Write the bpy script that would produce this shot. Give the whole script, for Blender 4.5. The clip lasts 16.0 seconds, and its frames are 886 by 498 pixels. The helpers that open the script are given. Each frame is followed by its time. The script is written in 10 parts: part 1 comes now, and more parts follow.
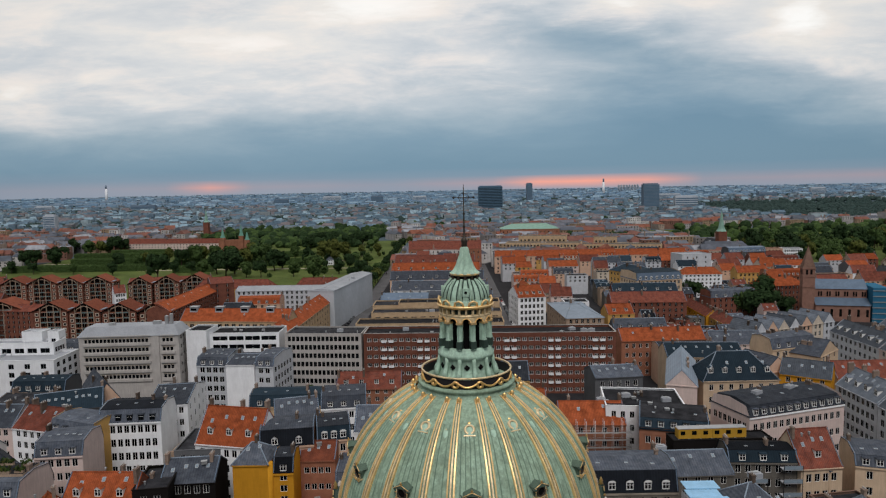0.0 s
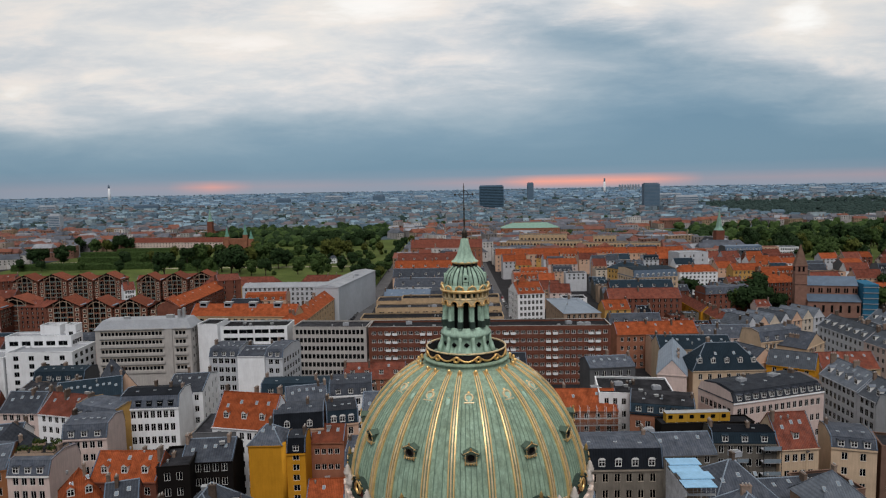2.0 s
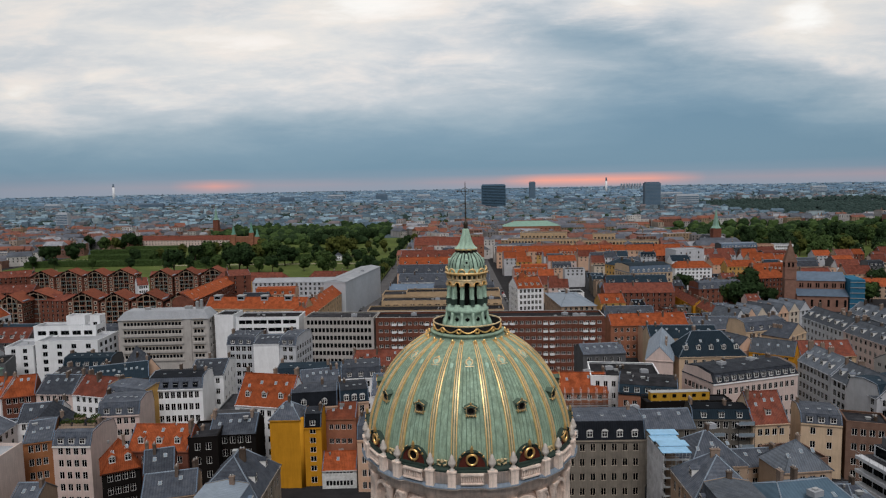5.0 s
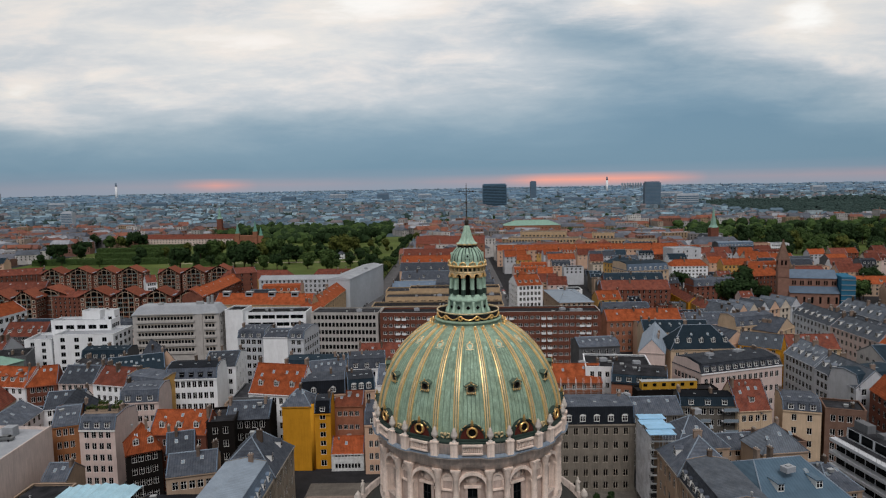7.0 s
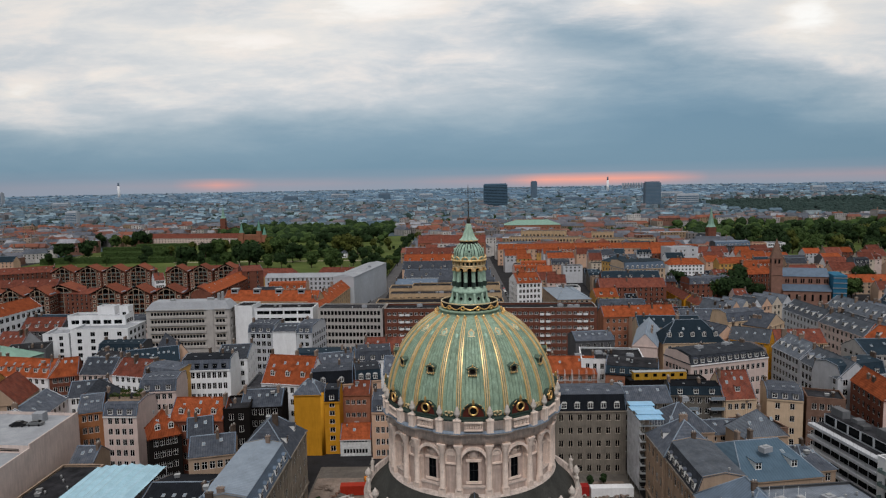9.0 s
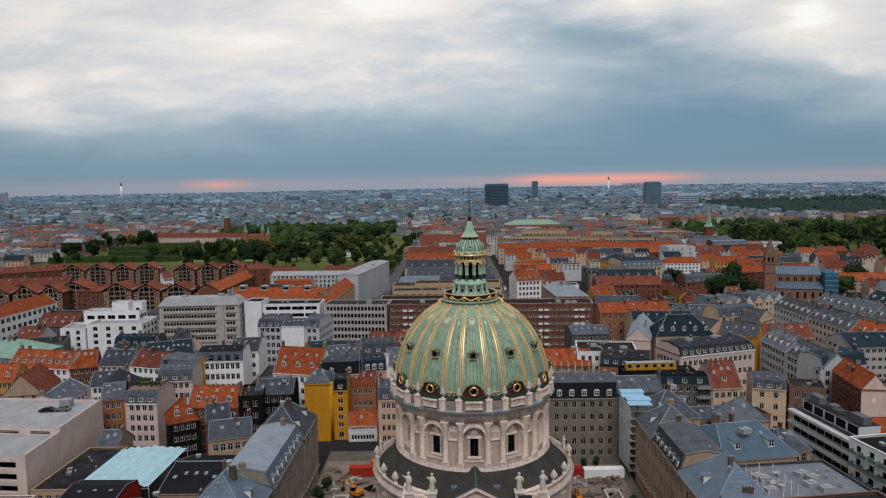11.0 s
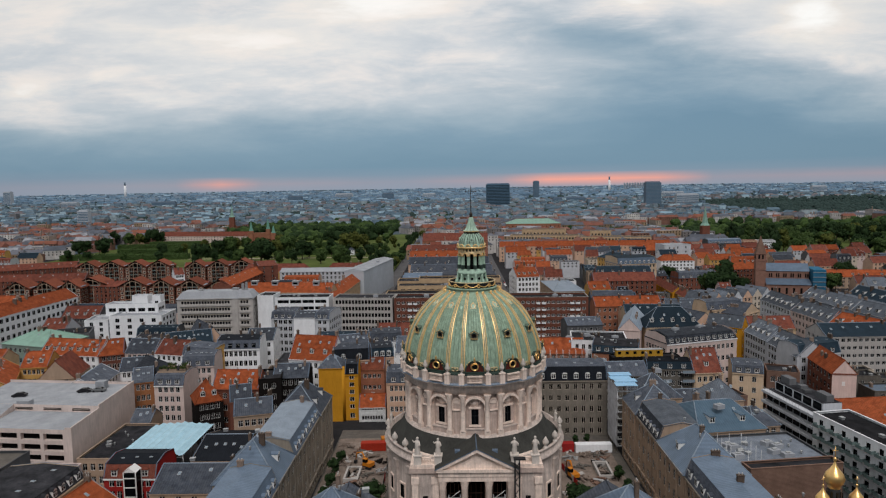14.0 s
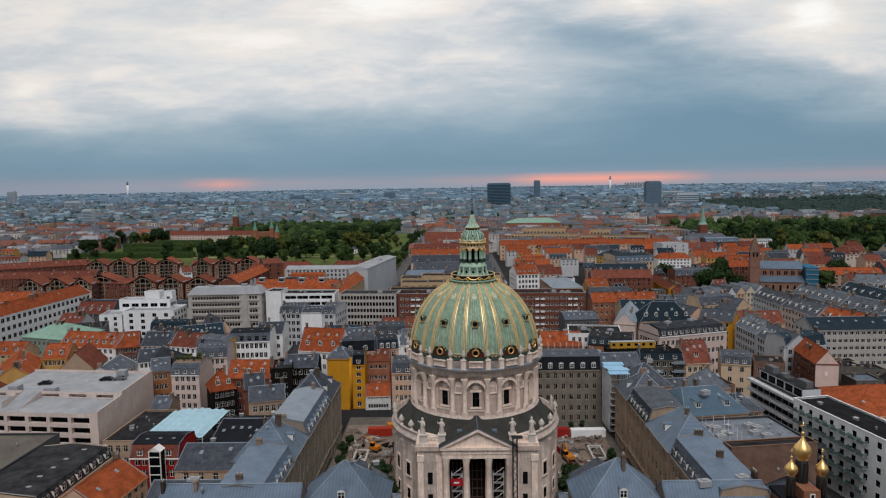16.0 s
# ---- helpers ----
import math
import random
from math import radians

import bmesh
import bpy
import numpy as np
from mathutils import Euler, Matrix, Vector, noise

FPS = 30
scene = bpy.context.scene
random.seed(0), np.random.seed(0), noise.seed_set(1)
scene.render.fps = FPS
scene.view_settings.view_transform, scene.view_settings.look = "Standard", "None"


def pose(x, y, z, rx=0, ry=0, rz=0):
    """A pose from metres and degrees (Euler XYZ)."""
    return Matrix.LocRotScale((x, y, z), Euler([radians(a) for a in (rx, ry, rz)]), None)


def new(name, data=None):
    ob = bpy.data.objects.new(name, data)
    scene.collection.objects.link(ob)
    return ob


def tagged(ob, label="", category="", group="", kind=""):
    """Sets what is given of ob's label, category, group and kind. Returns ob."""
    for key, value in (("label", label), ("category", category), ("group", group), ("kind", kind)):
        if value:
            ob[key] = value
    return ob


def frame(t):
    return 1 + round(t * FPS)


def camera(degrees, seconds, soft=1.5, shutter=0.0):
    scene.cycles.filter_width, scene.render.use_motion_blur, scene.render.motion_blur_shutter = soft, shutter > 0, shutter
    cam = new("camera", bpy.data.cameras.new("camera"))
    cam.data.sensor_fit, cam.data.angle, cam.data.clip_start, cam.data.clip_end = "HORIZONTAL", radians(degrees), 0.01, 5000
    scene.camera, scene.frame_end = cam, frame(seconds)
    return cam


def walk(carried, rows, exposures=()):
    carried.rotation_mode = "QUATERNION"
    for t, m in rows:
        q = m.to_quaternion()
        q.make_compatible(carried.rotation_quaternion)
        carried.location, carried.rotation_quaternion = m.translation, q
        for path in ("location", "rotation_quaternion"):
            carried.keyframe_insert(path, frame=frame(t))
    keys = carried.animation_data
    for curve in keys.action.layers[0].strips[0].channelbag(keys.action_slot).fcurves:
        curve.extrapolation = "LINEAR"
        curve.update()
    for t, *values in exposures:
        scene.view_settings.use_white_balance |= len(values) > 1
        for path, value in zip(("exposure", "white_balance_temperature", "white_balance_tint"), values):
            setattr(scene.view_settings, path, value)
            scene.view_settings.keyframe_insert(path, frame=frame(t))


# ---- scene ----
cam = camera(67.65, 16.0, soft=1.2)
# seconds, x, y, z, yaw, pitch, roll
ROWS = [
    (0, -2.22, -86.76, 84.55, 0.29, -5.24, 1.08),
    (0.5, -2.24, -89.53, 84.52, 0.32, -5.24, 1.08),
    (1, -2.26, -92.31, 84.47, 0.34, -5.25, 1.08),
    (1.5, -2.30, -95.09, 84.40, 0.37, -5.25, 1.08),
    (2, -2.34, -97.88, 84.32, 0.41, -5.27, 1.08),
    (2.5, -2.40, -100.67, 84.24, 0.45, -5.28, 1.08),
    (3, -2.45, -103.45, 84.16, 0.48, -5.29, 1.08),
    (3.5, -2.51, -106.24, 84.09, 0.52, -5.31, 1.07),
    (4, -2.55, -109.03, 84.03, 0.55, -5.32, 1.07),
    (6.5, -2.72, -123.28, 84.25, 0.69, -5.39, 1.05),
    (7, -2.82, -126.17, 84.32, 0.71, -5.40, 1.04),
    (7.5, -2.92, -129.06, 84.39, 0.73, -5.41, 1.03),
    (8, -3.03, -131.95, 84.47, 0.75, -5.41, 1.02),
    (8.5, -3.14, -134.85, 84.56, 0.78, -5.42, 1.01),
    (9, -3.25, -137.76, 84.65, 0.80, -5.42, 1.00),
    (11.5, -3.55, -152.93, 84.80, 0.93, -5.42, 0.98),
    (12, -3.62, -156.00, 84.82, 0.95, -5.43, 0.97),
    (12.5, -3.68, -159.08, 84.84, 0.97, -5.43, 0.97),
    (13, -3.76, -162.15, 84.85, 0.99, -5.44, 0.97),
    (13.5, -3.83, -165.21, 84.86, 1.02, -5.44, 0.96),
    (14, -3.92, -168.26, 84.87, 1.04, -5.45, 0.96),
    (14.5, -4.00, -171.31, 84.86, 1.07, -5.46, 0.96),
    (15, -4.08, -174.35, 84.84, 1.09, -5.47, 0.96),
    (15.5, -4.16, -177.38, 84.83, 1.12, -5.48, 0.96),
    (16, -4.25, -180.40, 84.81, 1.14, -5.48, 0.95),
]
walk(cam, [(t, pose(x, y, z, 90 + pitch, roll, yaw)) for t, x, y, z, yaw, pitch, roll in ROWS])

# ---- sky, sun, exposure ----
SUN_DIR = Vector((0.04, -0.60, 0.78)).normalized()
SUN_EL, SUN_AZ = math.asin(SUN_DIR.z), math.atan2(SUN_DIR.x, SUN_DIR.y)
# large forms of the cloud deck: place along and above the horizon, half-lengths, tilt in degrees, brightness
FORMS = [
    (0.37, 0.131, 0.282, 0.073, -4, -0.46), (0.17, 0.224, 0.162, 0.029, -9, -0.3), (0.303, 0.209, 0.103, 0.026, -12, -0.12), (0.528, 0.243, 0.051, 0.03, 0, 0.26), (0.492, 0.214, 0.051, 0.021, 0, 0.12),
    (-0.086, 0.271, 0.128, 0.026, 0, 0.2), (-0.314, 0.221, 0.162, 0.024, -4, 0.13), (-0.644, 0.156, 0.043, 0.017, 0, 0.24), (-0.524, 0.169, 0.051, 0.01, 8, 0.16), (-0.445, 0.137, 0.068, 0.008, -4, 0.14),
    (-0.567, 0.219, 0.12, 0.026, 0, -0.08), (0.261, 0.263, 0.047, 0.012, 0, 0.2), (0.07, 0.183, 0.06, 0.012, -6, 0.12), (0.154, 0.147, 0.103, 0.019, -6, 0.1), (-0.133, 0.086, 0.222, 0.034, 0, -0.1),
    (0.584, 0.171, 0.077, 0.034, -15, 0.12), (-0.455, 0.264, 0.12, 0.014, 0, -0.08), (-0.198, 0.187, 0.12, 0.015, -5, -0.05),
]


def make_world():
    w = bpy.data.worlds.new("overcast_sky")
    w.use_nodes = True
    nt = w.node_tree
    nt.nodes.clear()
    N = lambda kind: nt.nodes.new(kind)

    def math_node(op, a, b=None, clamp=False):
        n = N("ShaderNodeMath")
        n.operation, n.use_clamp = op, clamp
        for i, v in enumerate((a, b)):
            if v is None:
                continue
            if isinstance(v, (int, float)):
                n.inputs[i].default_value = v
            else:
                nt.links.new(v, n.inputs[i])
        return n.outputs[0]

    def mix(fac, a, b, mode="MIX"):
        n = N("ShaderNodeMix")
        n.data_type, n.blend_type = "RGBA", mode
        for sock, v in ((n.inputs[0], fac), (n.inputs[6], a), (n.inputs[7], b)):
            if isinstance(v, (int, float)):
                sock.default_value = v
            elif isinstance(v, tuple):
                sock.default_value = (*v, 1)
            else:
                nt.links.new(v, sock)
        return n.outputs[2]

    def ramp(fac, stops, mode="LINEAR"):
        n = N("ShaderNodeValToRGB")
        n.color_ramp.interpolation = mode
        el = n.color_ramp.elements
        while len(el) < len(stops):
            el.new(0.5)
        for e, (p, col) in zip(el, stops):
            e.position, e.color = p, (*col, 1)
        nt.links.new(fac, n.inputs[0])
        return n.outputs[0]

    def noise_tex(vec, scale, detail, rough, dist=0.0):
        n = N("ShaderNodeTexNoise")
        n.inputs["Scale"].default_value = scale
        n.inputs["Detail"].default_value = detail
        n.inputs["Roughness"].default_value = rough
        n.inputs["Distortion"].default_value = dist
        nt.links.new(vec, n.inputs["Vector"])
        return n.outputs[0]

    def mapped(vec, scale, loc=(0, 0, 0), rot=0.0):
        n = N("ShaderNodeMapping")
        n.inputs["Scale"].default_value = scale
        n.inputs["Location"].default_value = loc
        n.inputs["Rotation"].default_value = (0, rot, 0)
        nt.links.new(vec, n.inputs["Vector"])
        return n.outputs[0]

    coord = N("ShaderNodeTexCoord").outputs["Generated"]
    sep = N("ShaderNodeSeparateXYZ")
    nt.links.new(coord, sep.inputs[0])
    x, y, z = sep.outputs
    # the cloud deck over the western horizon: p runs along the horizon, q up from it
    ahead = math_node("MAXIMUM", y, 0.15)
    flat = N("ShaderNodeCombineXYZ")
    nt.links.new(math_node("DIVIDE", x, ahead), flat.inputs[0])
    nt.links.new(math_node("DIVIDE", z, ahead), flat.inputs[1])
    flat = flat.outputs[0]

    def deck_noise(scale, tilt, sx, sy, detail, rough, dist, off=0.0):
        n = N("ShaderNodeMapping")
        n.inputs["Rotation"].default_value = (0, 0, radians(tilt))
        n.inputs["Scale"].default_value = (sx, sy, 1)
        n.inputs["Location"].default_value = (off, off * 0.7, off * 0.3)
        nt.links.new(flat, n.inputs["Vector"])
        return noise_tex(n.outputs[0], scale, detail, rough, dist)

    streak = deck_noise(3.4, 4, 1.0, 4.6, 7.0, 0.60, 0.25)
    lumps = deck_noise(2.2, 9, 1.3, 3.6, 5.0, 0.55, 0.4, 3.7)
    fine = deck_noise(8.0, 5, 1.0, 3.8, 6.0, 0.62, 0.25, 8.1)
    # soft edges of the large cloud forms wander with the noise
    shift = N("ShaderNodeCombineXYZ")
    nt.links.new(math_node("MULTIPLY", math_node("SUBTRACT", lumps, 0.5), 0.16), shift.inputs[0])
    nt.links.new(math_node("MULTIPLY", math_node("SUBTRACT", streak, 0.5), 0.07), shift.inputs[1])
    warp = N("ShaderNodeVectorMath")
    nt.links.new(flat, warp.inputs[0])
    nt.links.new(shift.outputs[0], warp.inputs[1])
    warp = warp.outputs[0]
    wsep = N("ShaderNodeSeparateXYZ")
    nt.links.new(warp, wsep.inputs[0])
    q = wsep.outputs[1]

    def form(p0, q0, a, c, tilt, amount):
        """A soft bright (or, below nought, dark) cloud form in the deck."""
        n = N("ShaderNodeMapping")
        n.vector_type = "TEXTURE"
        n.inputs["Location"].default_value = (p0, q0, 0)
        n.inputs["Rotation"].default_value = (0, 0, radians(tilt))
        n.inputs["Scale"].default_value = (a, c, 1)
        nt.links.new(warp, n.inputs["Vector"])
        d = N("ShaderNodeVectorMath")
        d.operation = "DOT_PRODUCT"
        nt.links.new(n.outputs[0], d.inputs[0])
        nt.links.new(n.outputs[0], d.inputs[1])
        return math_node("MULTIPLY", math_node("EXPONENT", math_node("MULTIPLY", d.outputs["Value"], -1.0)), amount)

    bright = ramp(math_node("MULTIPLY", q, 2.0), [
        (0.0, (0.02,) * 3), (0.06, (0.0,) * 3), (0.11, (0.10,) * 3), (0.165, (0.28,) * 3), (0.20, (0.43,) * 3), (0.25, (0.58,) * 3), (0.34, (0.67,) * 3),
        (0.46, (0.75,) * 3), (0.60, (0.78,) * 3), (1.0, (0.80,) * 3)])
    for f in FORMS:
        bright = math_node("ADD", bright, form(*f))
    high = math_node("MULTIPLY", math_node("SUBTRACT", q, 0.055), 9.0, True)
    for tex, k in ((streak, 0.36), (lumps, 0.24), (fine, 0.42)):
        bright = math_node("ADD", bright, math_node("MULTIPLY", math_node("MULTIPLY", math_node("SUBTRACT", tex, 0.5), k), high))
    low_grain = math_node("MULTIPLY", math_node("SUBTRACT", lumps, 0.5), 0.16)
    bright = math_node("ADD", bright, low_grain)
    # away from the deck the overcast is even
    away = math_node("MULTIPLY", math_node("SUBTRACT", 0.55, y), 2.5, True)
    bright = math_node("ADD", math_node("MULTIPLY", bright, math_node("SUBTRACT", 1.0, away)), math_node("MULTIPLY", away, math_node("ADD", 0.22, math_node("MULTIPLY", math_node("POWER", math_node("MAXIMUM", z, 0.0), 0.8), 0.70))))
    base = ramp(bright, [
        (0.0, (0.152, 0.262, 0.360)), (0.12, (0.195, 0.305, 0.400)), (0.30, (0.305, 0.400, 0.475)), (0.48, (0.465, 0.525, 0.575)), (0.62, (0.600, 0.628, 0.655)), (0.74, (0.715, 0.715, 0.710)),
        (0.86, (0.835, 0.795, 0.745)), (1.0, (1.0, 0.985, 0.95))])
    warm = math_node("MULTIPLY", math_node("SUBTRACT", fine, 0.47), 4.0, True)
    warm = math_node("MULTIPLY", warm, math_node("MULTIPLY", math_node("SUBTRACT", bright, 0.40), 3.0, True))
    warm = math_node("MULTIPLY", warm, math_node("SUBTRACT", 1.0, away))
    base = mix(math_node("MULTIPLY", warm, 0.55), base, (0.90, 0.80, 0.735))
    # the gap under the cloud deck where the evening light shows
    low = math_node("SUBTRACT", 1.0, math_node("DIVIDE", math_node("ABSOLUTE", math_node("SUBTRACT", z, 0.007)), 0.011), True)
    glow = ramp(math_node("ADD", math_node("MULTIPLY", x, 1.0), 0.5), [
        (0.0, (0.05,) * 3), (0.11, (0.10,) * 3), (0.165, (0.62,) * 3), (0.22, (0.12,) * 3), (0.42, (0.06,) * 3), (0.57, (0.25,) * 3), (0.64, (0.95,) * 3), (0.72, (1.0,) * 3),
        (0.79, (0.8,) * 3), (0.86, (0.10,) * 3), (1.0, (0.16,) * 3)])
    patch = math_node("ADD", 0.55, math_node("MULTIPLY", fine, 0.8))
    gl = math_node("MULTIPLY", math_node("MULTIPLY", low, glow), patch, True)
    base = mix(gl, base, (1.0, 0.36, 0.24))
    pink = math_node("SUBTRACT", 1.0, math_node("DIVIDE", z, 0.03), True)
    base = mix(math_node("MULTIPLY", pink, 0.25), base, (0.55, 0.42, 0.45))
    # evening: the sky is dimmer in the east, away from the lit gap
    east = math_node("ADD", 0.66, math_node("MULTIPLY", y, 0.34), True)
    shade = N("ShaderNodeCombineColor")
    for i in range(3):
        nt.links.new(math_node("MULTIPLY", east, (1.0, 1.0, 1.0)[i]), shade.inputs[i])
    base = mix(1.0, base, shade.outputs[0], "MULTIPLY")
    sky = N("ShaderNodeTexSky")
    sky.sky_type, sky.sun_disc = "NISHITA", False
    sky.sun_elevation, sky.sun_rotation = SUN_EL, SUN_AZ
    bg1, bg2, add, out = N("ShaderNodeBackground"), N("ShaderNodeBackground"), N("ShaderNodeAddShader"), N("ShaderNodeOutputWorld")
    nt.links.new(sky.outputs[0], bg1.inputs[0])
    bg1.inputs[1].default_value = 0.006
    nt.links.new(base, bg2.inputs[0])
    bg2.inputs[1].default_value = 1.0
    nt.links.new(bg1.outputs[0], add.inputs[0])
    nt.links.new(bg2.outputs[0], add.inputs[1])
    nt.links.new(add.outputs[0], out.inputs[0])
    scene.world = w


make_world()
sun_data = bpy.data.lights.new("sun", "SUN")
sun_data.energy, sun_data.angle, sun_data.color = 1.95, radians(30), (1.0, 0.965, 0.955)
sun = new("sun", sun_data)
sun.rotation_euler = SUN_DIR.to_track_quat("Z", "Y").to_euler()
scene.view_settings.exposure = 0.0


# ---- materials ----
MATS = {}


def material(name, base, rough=0.8, vary=0.18, scale=0.6, fine=9.0, bump=0.15, metal=0.0, each=0.0, bands=None, streaks=0.0, second=None):
    """A surface with broad stains, fine grain and relief. bands: (axis scale, strength) of parallel courses in relief and tone."""
    if name in MATS:
        return MATS[name]
    m = bpy.data.materials.new(name)
    m.use_nodes = True
    nt = m.node_tree
    p = nt.nodes["Principled BSDF"]
    p.inputs["Roughness"].default_value, p.inputs["Metallic"].default_value = rough, metal
    p.inputs["Specular IOR Level"].default_value = 0.5 if metal > 0.3 else 0.2 if rough < 0.35 else 0.12 if rough < 0.7 else 0.05
    co = nt.nodes.new("ShaderNodeTexCoord").outputs["Object"]

    def nz(sc, detail, vec=co, rg=0.6):
        n = nt.nodes.new("ShaderNodeTexNoise")
        n.inputs["Scale"].default_value, n.inputs["Detail"].default_value, n.inputs["Roughness"].default_value = sc, detail, rg
        nt.links.new(vec, n.inputs["Vector"])
        return n.outputs[0]

    def mr(v, lo, hi):
        n = nt.nodes.new("ShaderNodeMapRange")
        n.inputs[1].default_value, n.inputs[2].default_value, n.inputs[3].default_value, n.inputs[4].default_value = 0.3, 0.7, lo, hi
        nt.links.new(v, n.inputs[0])
        return n.outputs[0]

    def mul(a, b, op="MULTIPLY"):
        n = nt.nodes.new("ShaderNodeMath")
        n.operation = op
        for i, v in enumerate((a, b)):
            if isinstance(v, (int, float)):
                n.inputs[i].default_value = v
            else:
                nt.links.new(v, n.inputs[i])
        return n.outputs[0]

    broad, grain = nz(scale, 5), nz(fine, 3)
    tone = mul(mr(broad, 1 - vary, 1 + vary), mr(grain, 1 - vary * 0.6, 1 + vary * 0.6))
    if streaks:
        mp = nt.nodes.new("ShaderNodeMapping")
        mp.inputs["Scale"].default_value = (1.6, 1.6, 0.12)
        nt.links.new(co, mp.inputs["Vector"])
        tone = mul(tone, mr(nz(1.5, 4, mp.outputs[0]), 1 - streaks, 1 + streaks * 0.5))
    height = grain
    if bands:
        axis, per, strength = bands
        sp = nt.nodes.new("ShaderNodeSeparateXYZ")
        nt.links.new(co, sp.inputs[0])
        s = mul(mul(sp.outputs["XYZ".index(axis)], 2 * math.pi / per), 0, "ADD")
        sn = nt.nodes.new("ShaderNodeMath")
        sn.operation = "SINE"
        nt.links.new(s, sn.inputs[0])
        band = mul(mul(sn.outputs[0], 0.5), 0.5, "ADD")
        height = mul(mul(grain, 0.4), band, "ADD")
        tone = mul(tone, mul(mul(band, strength), 1 - strength * 0.5, "ADD"))
    if each:
        oi = nt.nodes.new("ShaderNodeObjectInfo").outputs["Random"]
        tone = mul(tone, mul(mul(oi, 2 * each), 1 - each, "ADD"))
    mx = nt.nodes.new("ShaderNodeMix")
    mx.data_type, mx.blend_type = "RGBA", "MULTIPLY"
    mx.inputs[0].default_value = 1.0
    if second:
        m2 = nt.nodes.new("ShaderNodeMix")
        m2.data_type = "RGBA"
        nt.links.new(mr(nz(scale * 1.7 + 0.05, 6, rg=0.7), 0.0, 1.0), m2.inputs[0])
        m2.inputs[6].default_value, m2.inputs[7].default_value = (*base, 1), (*second, 1)
        nt.links.new(m2.outputs[2], mx.inputs[6])
    else:
        mx.inputs[6].default_value = (*base, 1)
    cb = nt.nodes.new("ShaderNodeCombineColor")
    for i in range(3):
        nt.links.new(tone, cb.inputs[i])
    nt.links.new(cb.outputs[0], mx.inputs[7])
    nt.links.new(mx.outputs[2], p.inputs["Base Color"])
    if bump:
        b = nt.nodes.new("ShaderNodeBump")
        b.inputs["Strength"].default_value, b.inputs["Distance"].default_value = bump, 0.08
        nt.links.new(height, b.inputs["Height"])
        nt.links.new(b.outputs[0], p.inputs["Normal"])
    if "glass" in name and "sky" not in name:
        p.inputs["Specular IOR Level"].default_value = 0.035
    MATS[name] = m
    return m


# walls
STONE = material("church_limestone", (0.88, 0.725, 0.63), 0.85, 0.16, 0.5, 6, 0.35, streaks=0.2, second=(0.72, 0.58, 0.495))
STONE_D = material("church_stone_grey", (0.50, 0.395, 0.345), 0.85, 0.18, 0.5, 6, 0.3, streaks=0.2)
# darker and greyer than the limestone of the drum
STONE_W = material("grey_rotunda_stone", (0.60, 0.50, 0.445), 0.9, 0.2, 0.4, 6, 0.35, streaks=0.28, second=(0.43, 0.365, 0.33))
STATUE = material("statue_stone", (0.58, 0.52, 0.47), 0.8, 0.16, 0.8, 8, 0.2)
WHITE = material("white_render", (0.76, 0.77, 0.79), 0.8, 0.09, 0.25, 6, 0.1, streaks=0.09)
CREAM = material("cream_render", (0.54, 0.41, 0.29), 0.85, 0.12, 0.25, 6, 0.1, each=0.1, streaks=0.12)
PEACH = material("peach_render", (0.55, 0.37, 0.27), 0.85, 0.10, 0.25, 6, 0.1, streaks=0.08)
PINK = material("pale_pink_render", (0.56, 0.45, 0.415), 0.85, 0.11, 0.25, 6, 0.1, each=0.08, streaks=0.12)
TAN = material("tan_render", (0.36, 0.265, 0.195), 0.85, 0.14, 0.25, 6, 0.15, each=0.1, streaks=0.14)
BEIGE = material("grey_beige_stone", (0.265, 0.23, 0.19), 0.85, 0.16, 0.3, 6, 0.2, each=0.08, streaks=0.16)
# soot-dark house stone; also carries the shade of the church porch
DSTONE = material("soot_and_shade_stone", (0.125, 0.114, 0.10), 0.85, 0.18, 0.3, 6, 0.2, streaks=0.2)
SOOTY = material("sooty_grey_stone", (0.185, 0.165, 0.14), 0.85, 0.18, 0.3, 6, 0.2, streaks=0.2)
YELLOW = material("yellow_render", (0.50, 0.235, 0.020), 0.85, 0.10, 0.3, 6, 0.1, streaks=0.1)
OCHRE = material("ochre_render", (0.50, 0.30, 0.10), 0.85, 0.12, 0.3, 6, 0.1, streaks=0.1)
GREYW = material("grey_render", (0.105, 0.108, 0.115), 0.85, 0.12, 0.25, 6, 0.1, each=0.35, streaks=0.14)
CONC = material("pale_concrete", (0.415, 0.39, 0.37), 0.85, 0.12, 0.25, 6, 0.15, streaks=0.14)
BRICK = material("red_brown_brick", (0.155, 0.062, 0.043), 0.9, 0.22, 0.3, 8, 0.3, each=0.15, bands=("Z", 0.3, 0.12))
BRICK_O = material("orange_brick", (0.26, 0.115, 0.072), 0.9, 0.2, 0.3, 8, 0.3, each=0.12, bands=("Z", 0.3, 0.12))
BRICK_Y = material("yellow_brick", (0.45, 0.325, 0.205), 0.9, 0.16, 0.3, 8, 0.25, bands=("Z", 0.3, 0.1))
REDW = material("dark_red_render", (0.27, 0.022, 0.02), 0.85, 0.12, 0.3, 6, 0.1)
DARKW = material("dark_brown_render", (0.011, 0.0095, 0.009), 0.9, 0.15, 0.3, 6, 0.1)
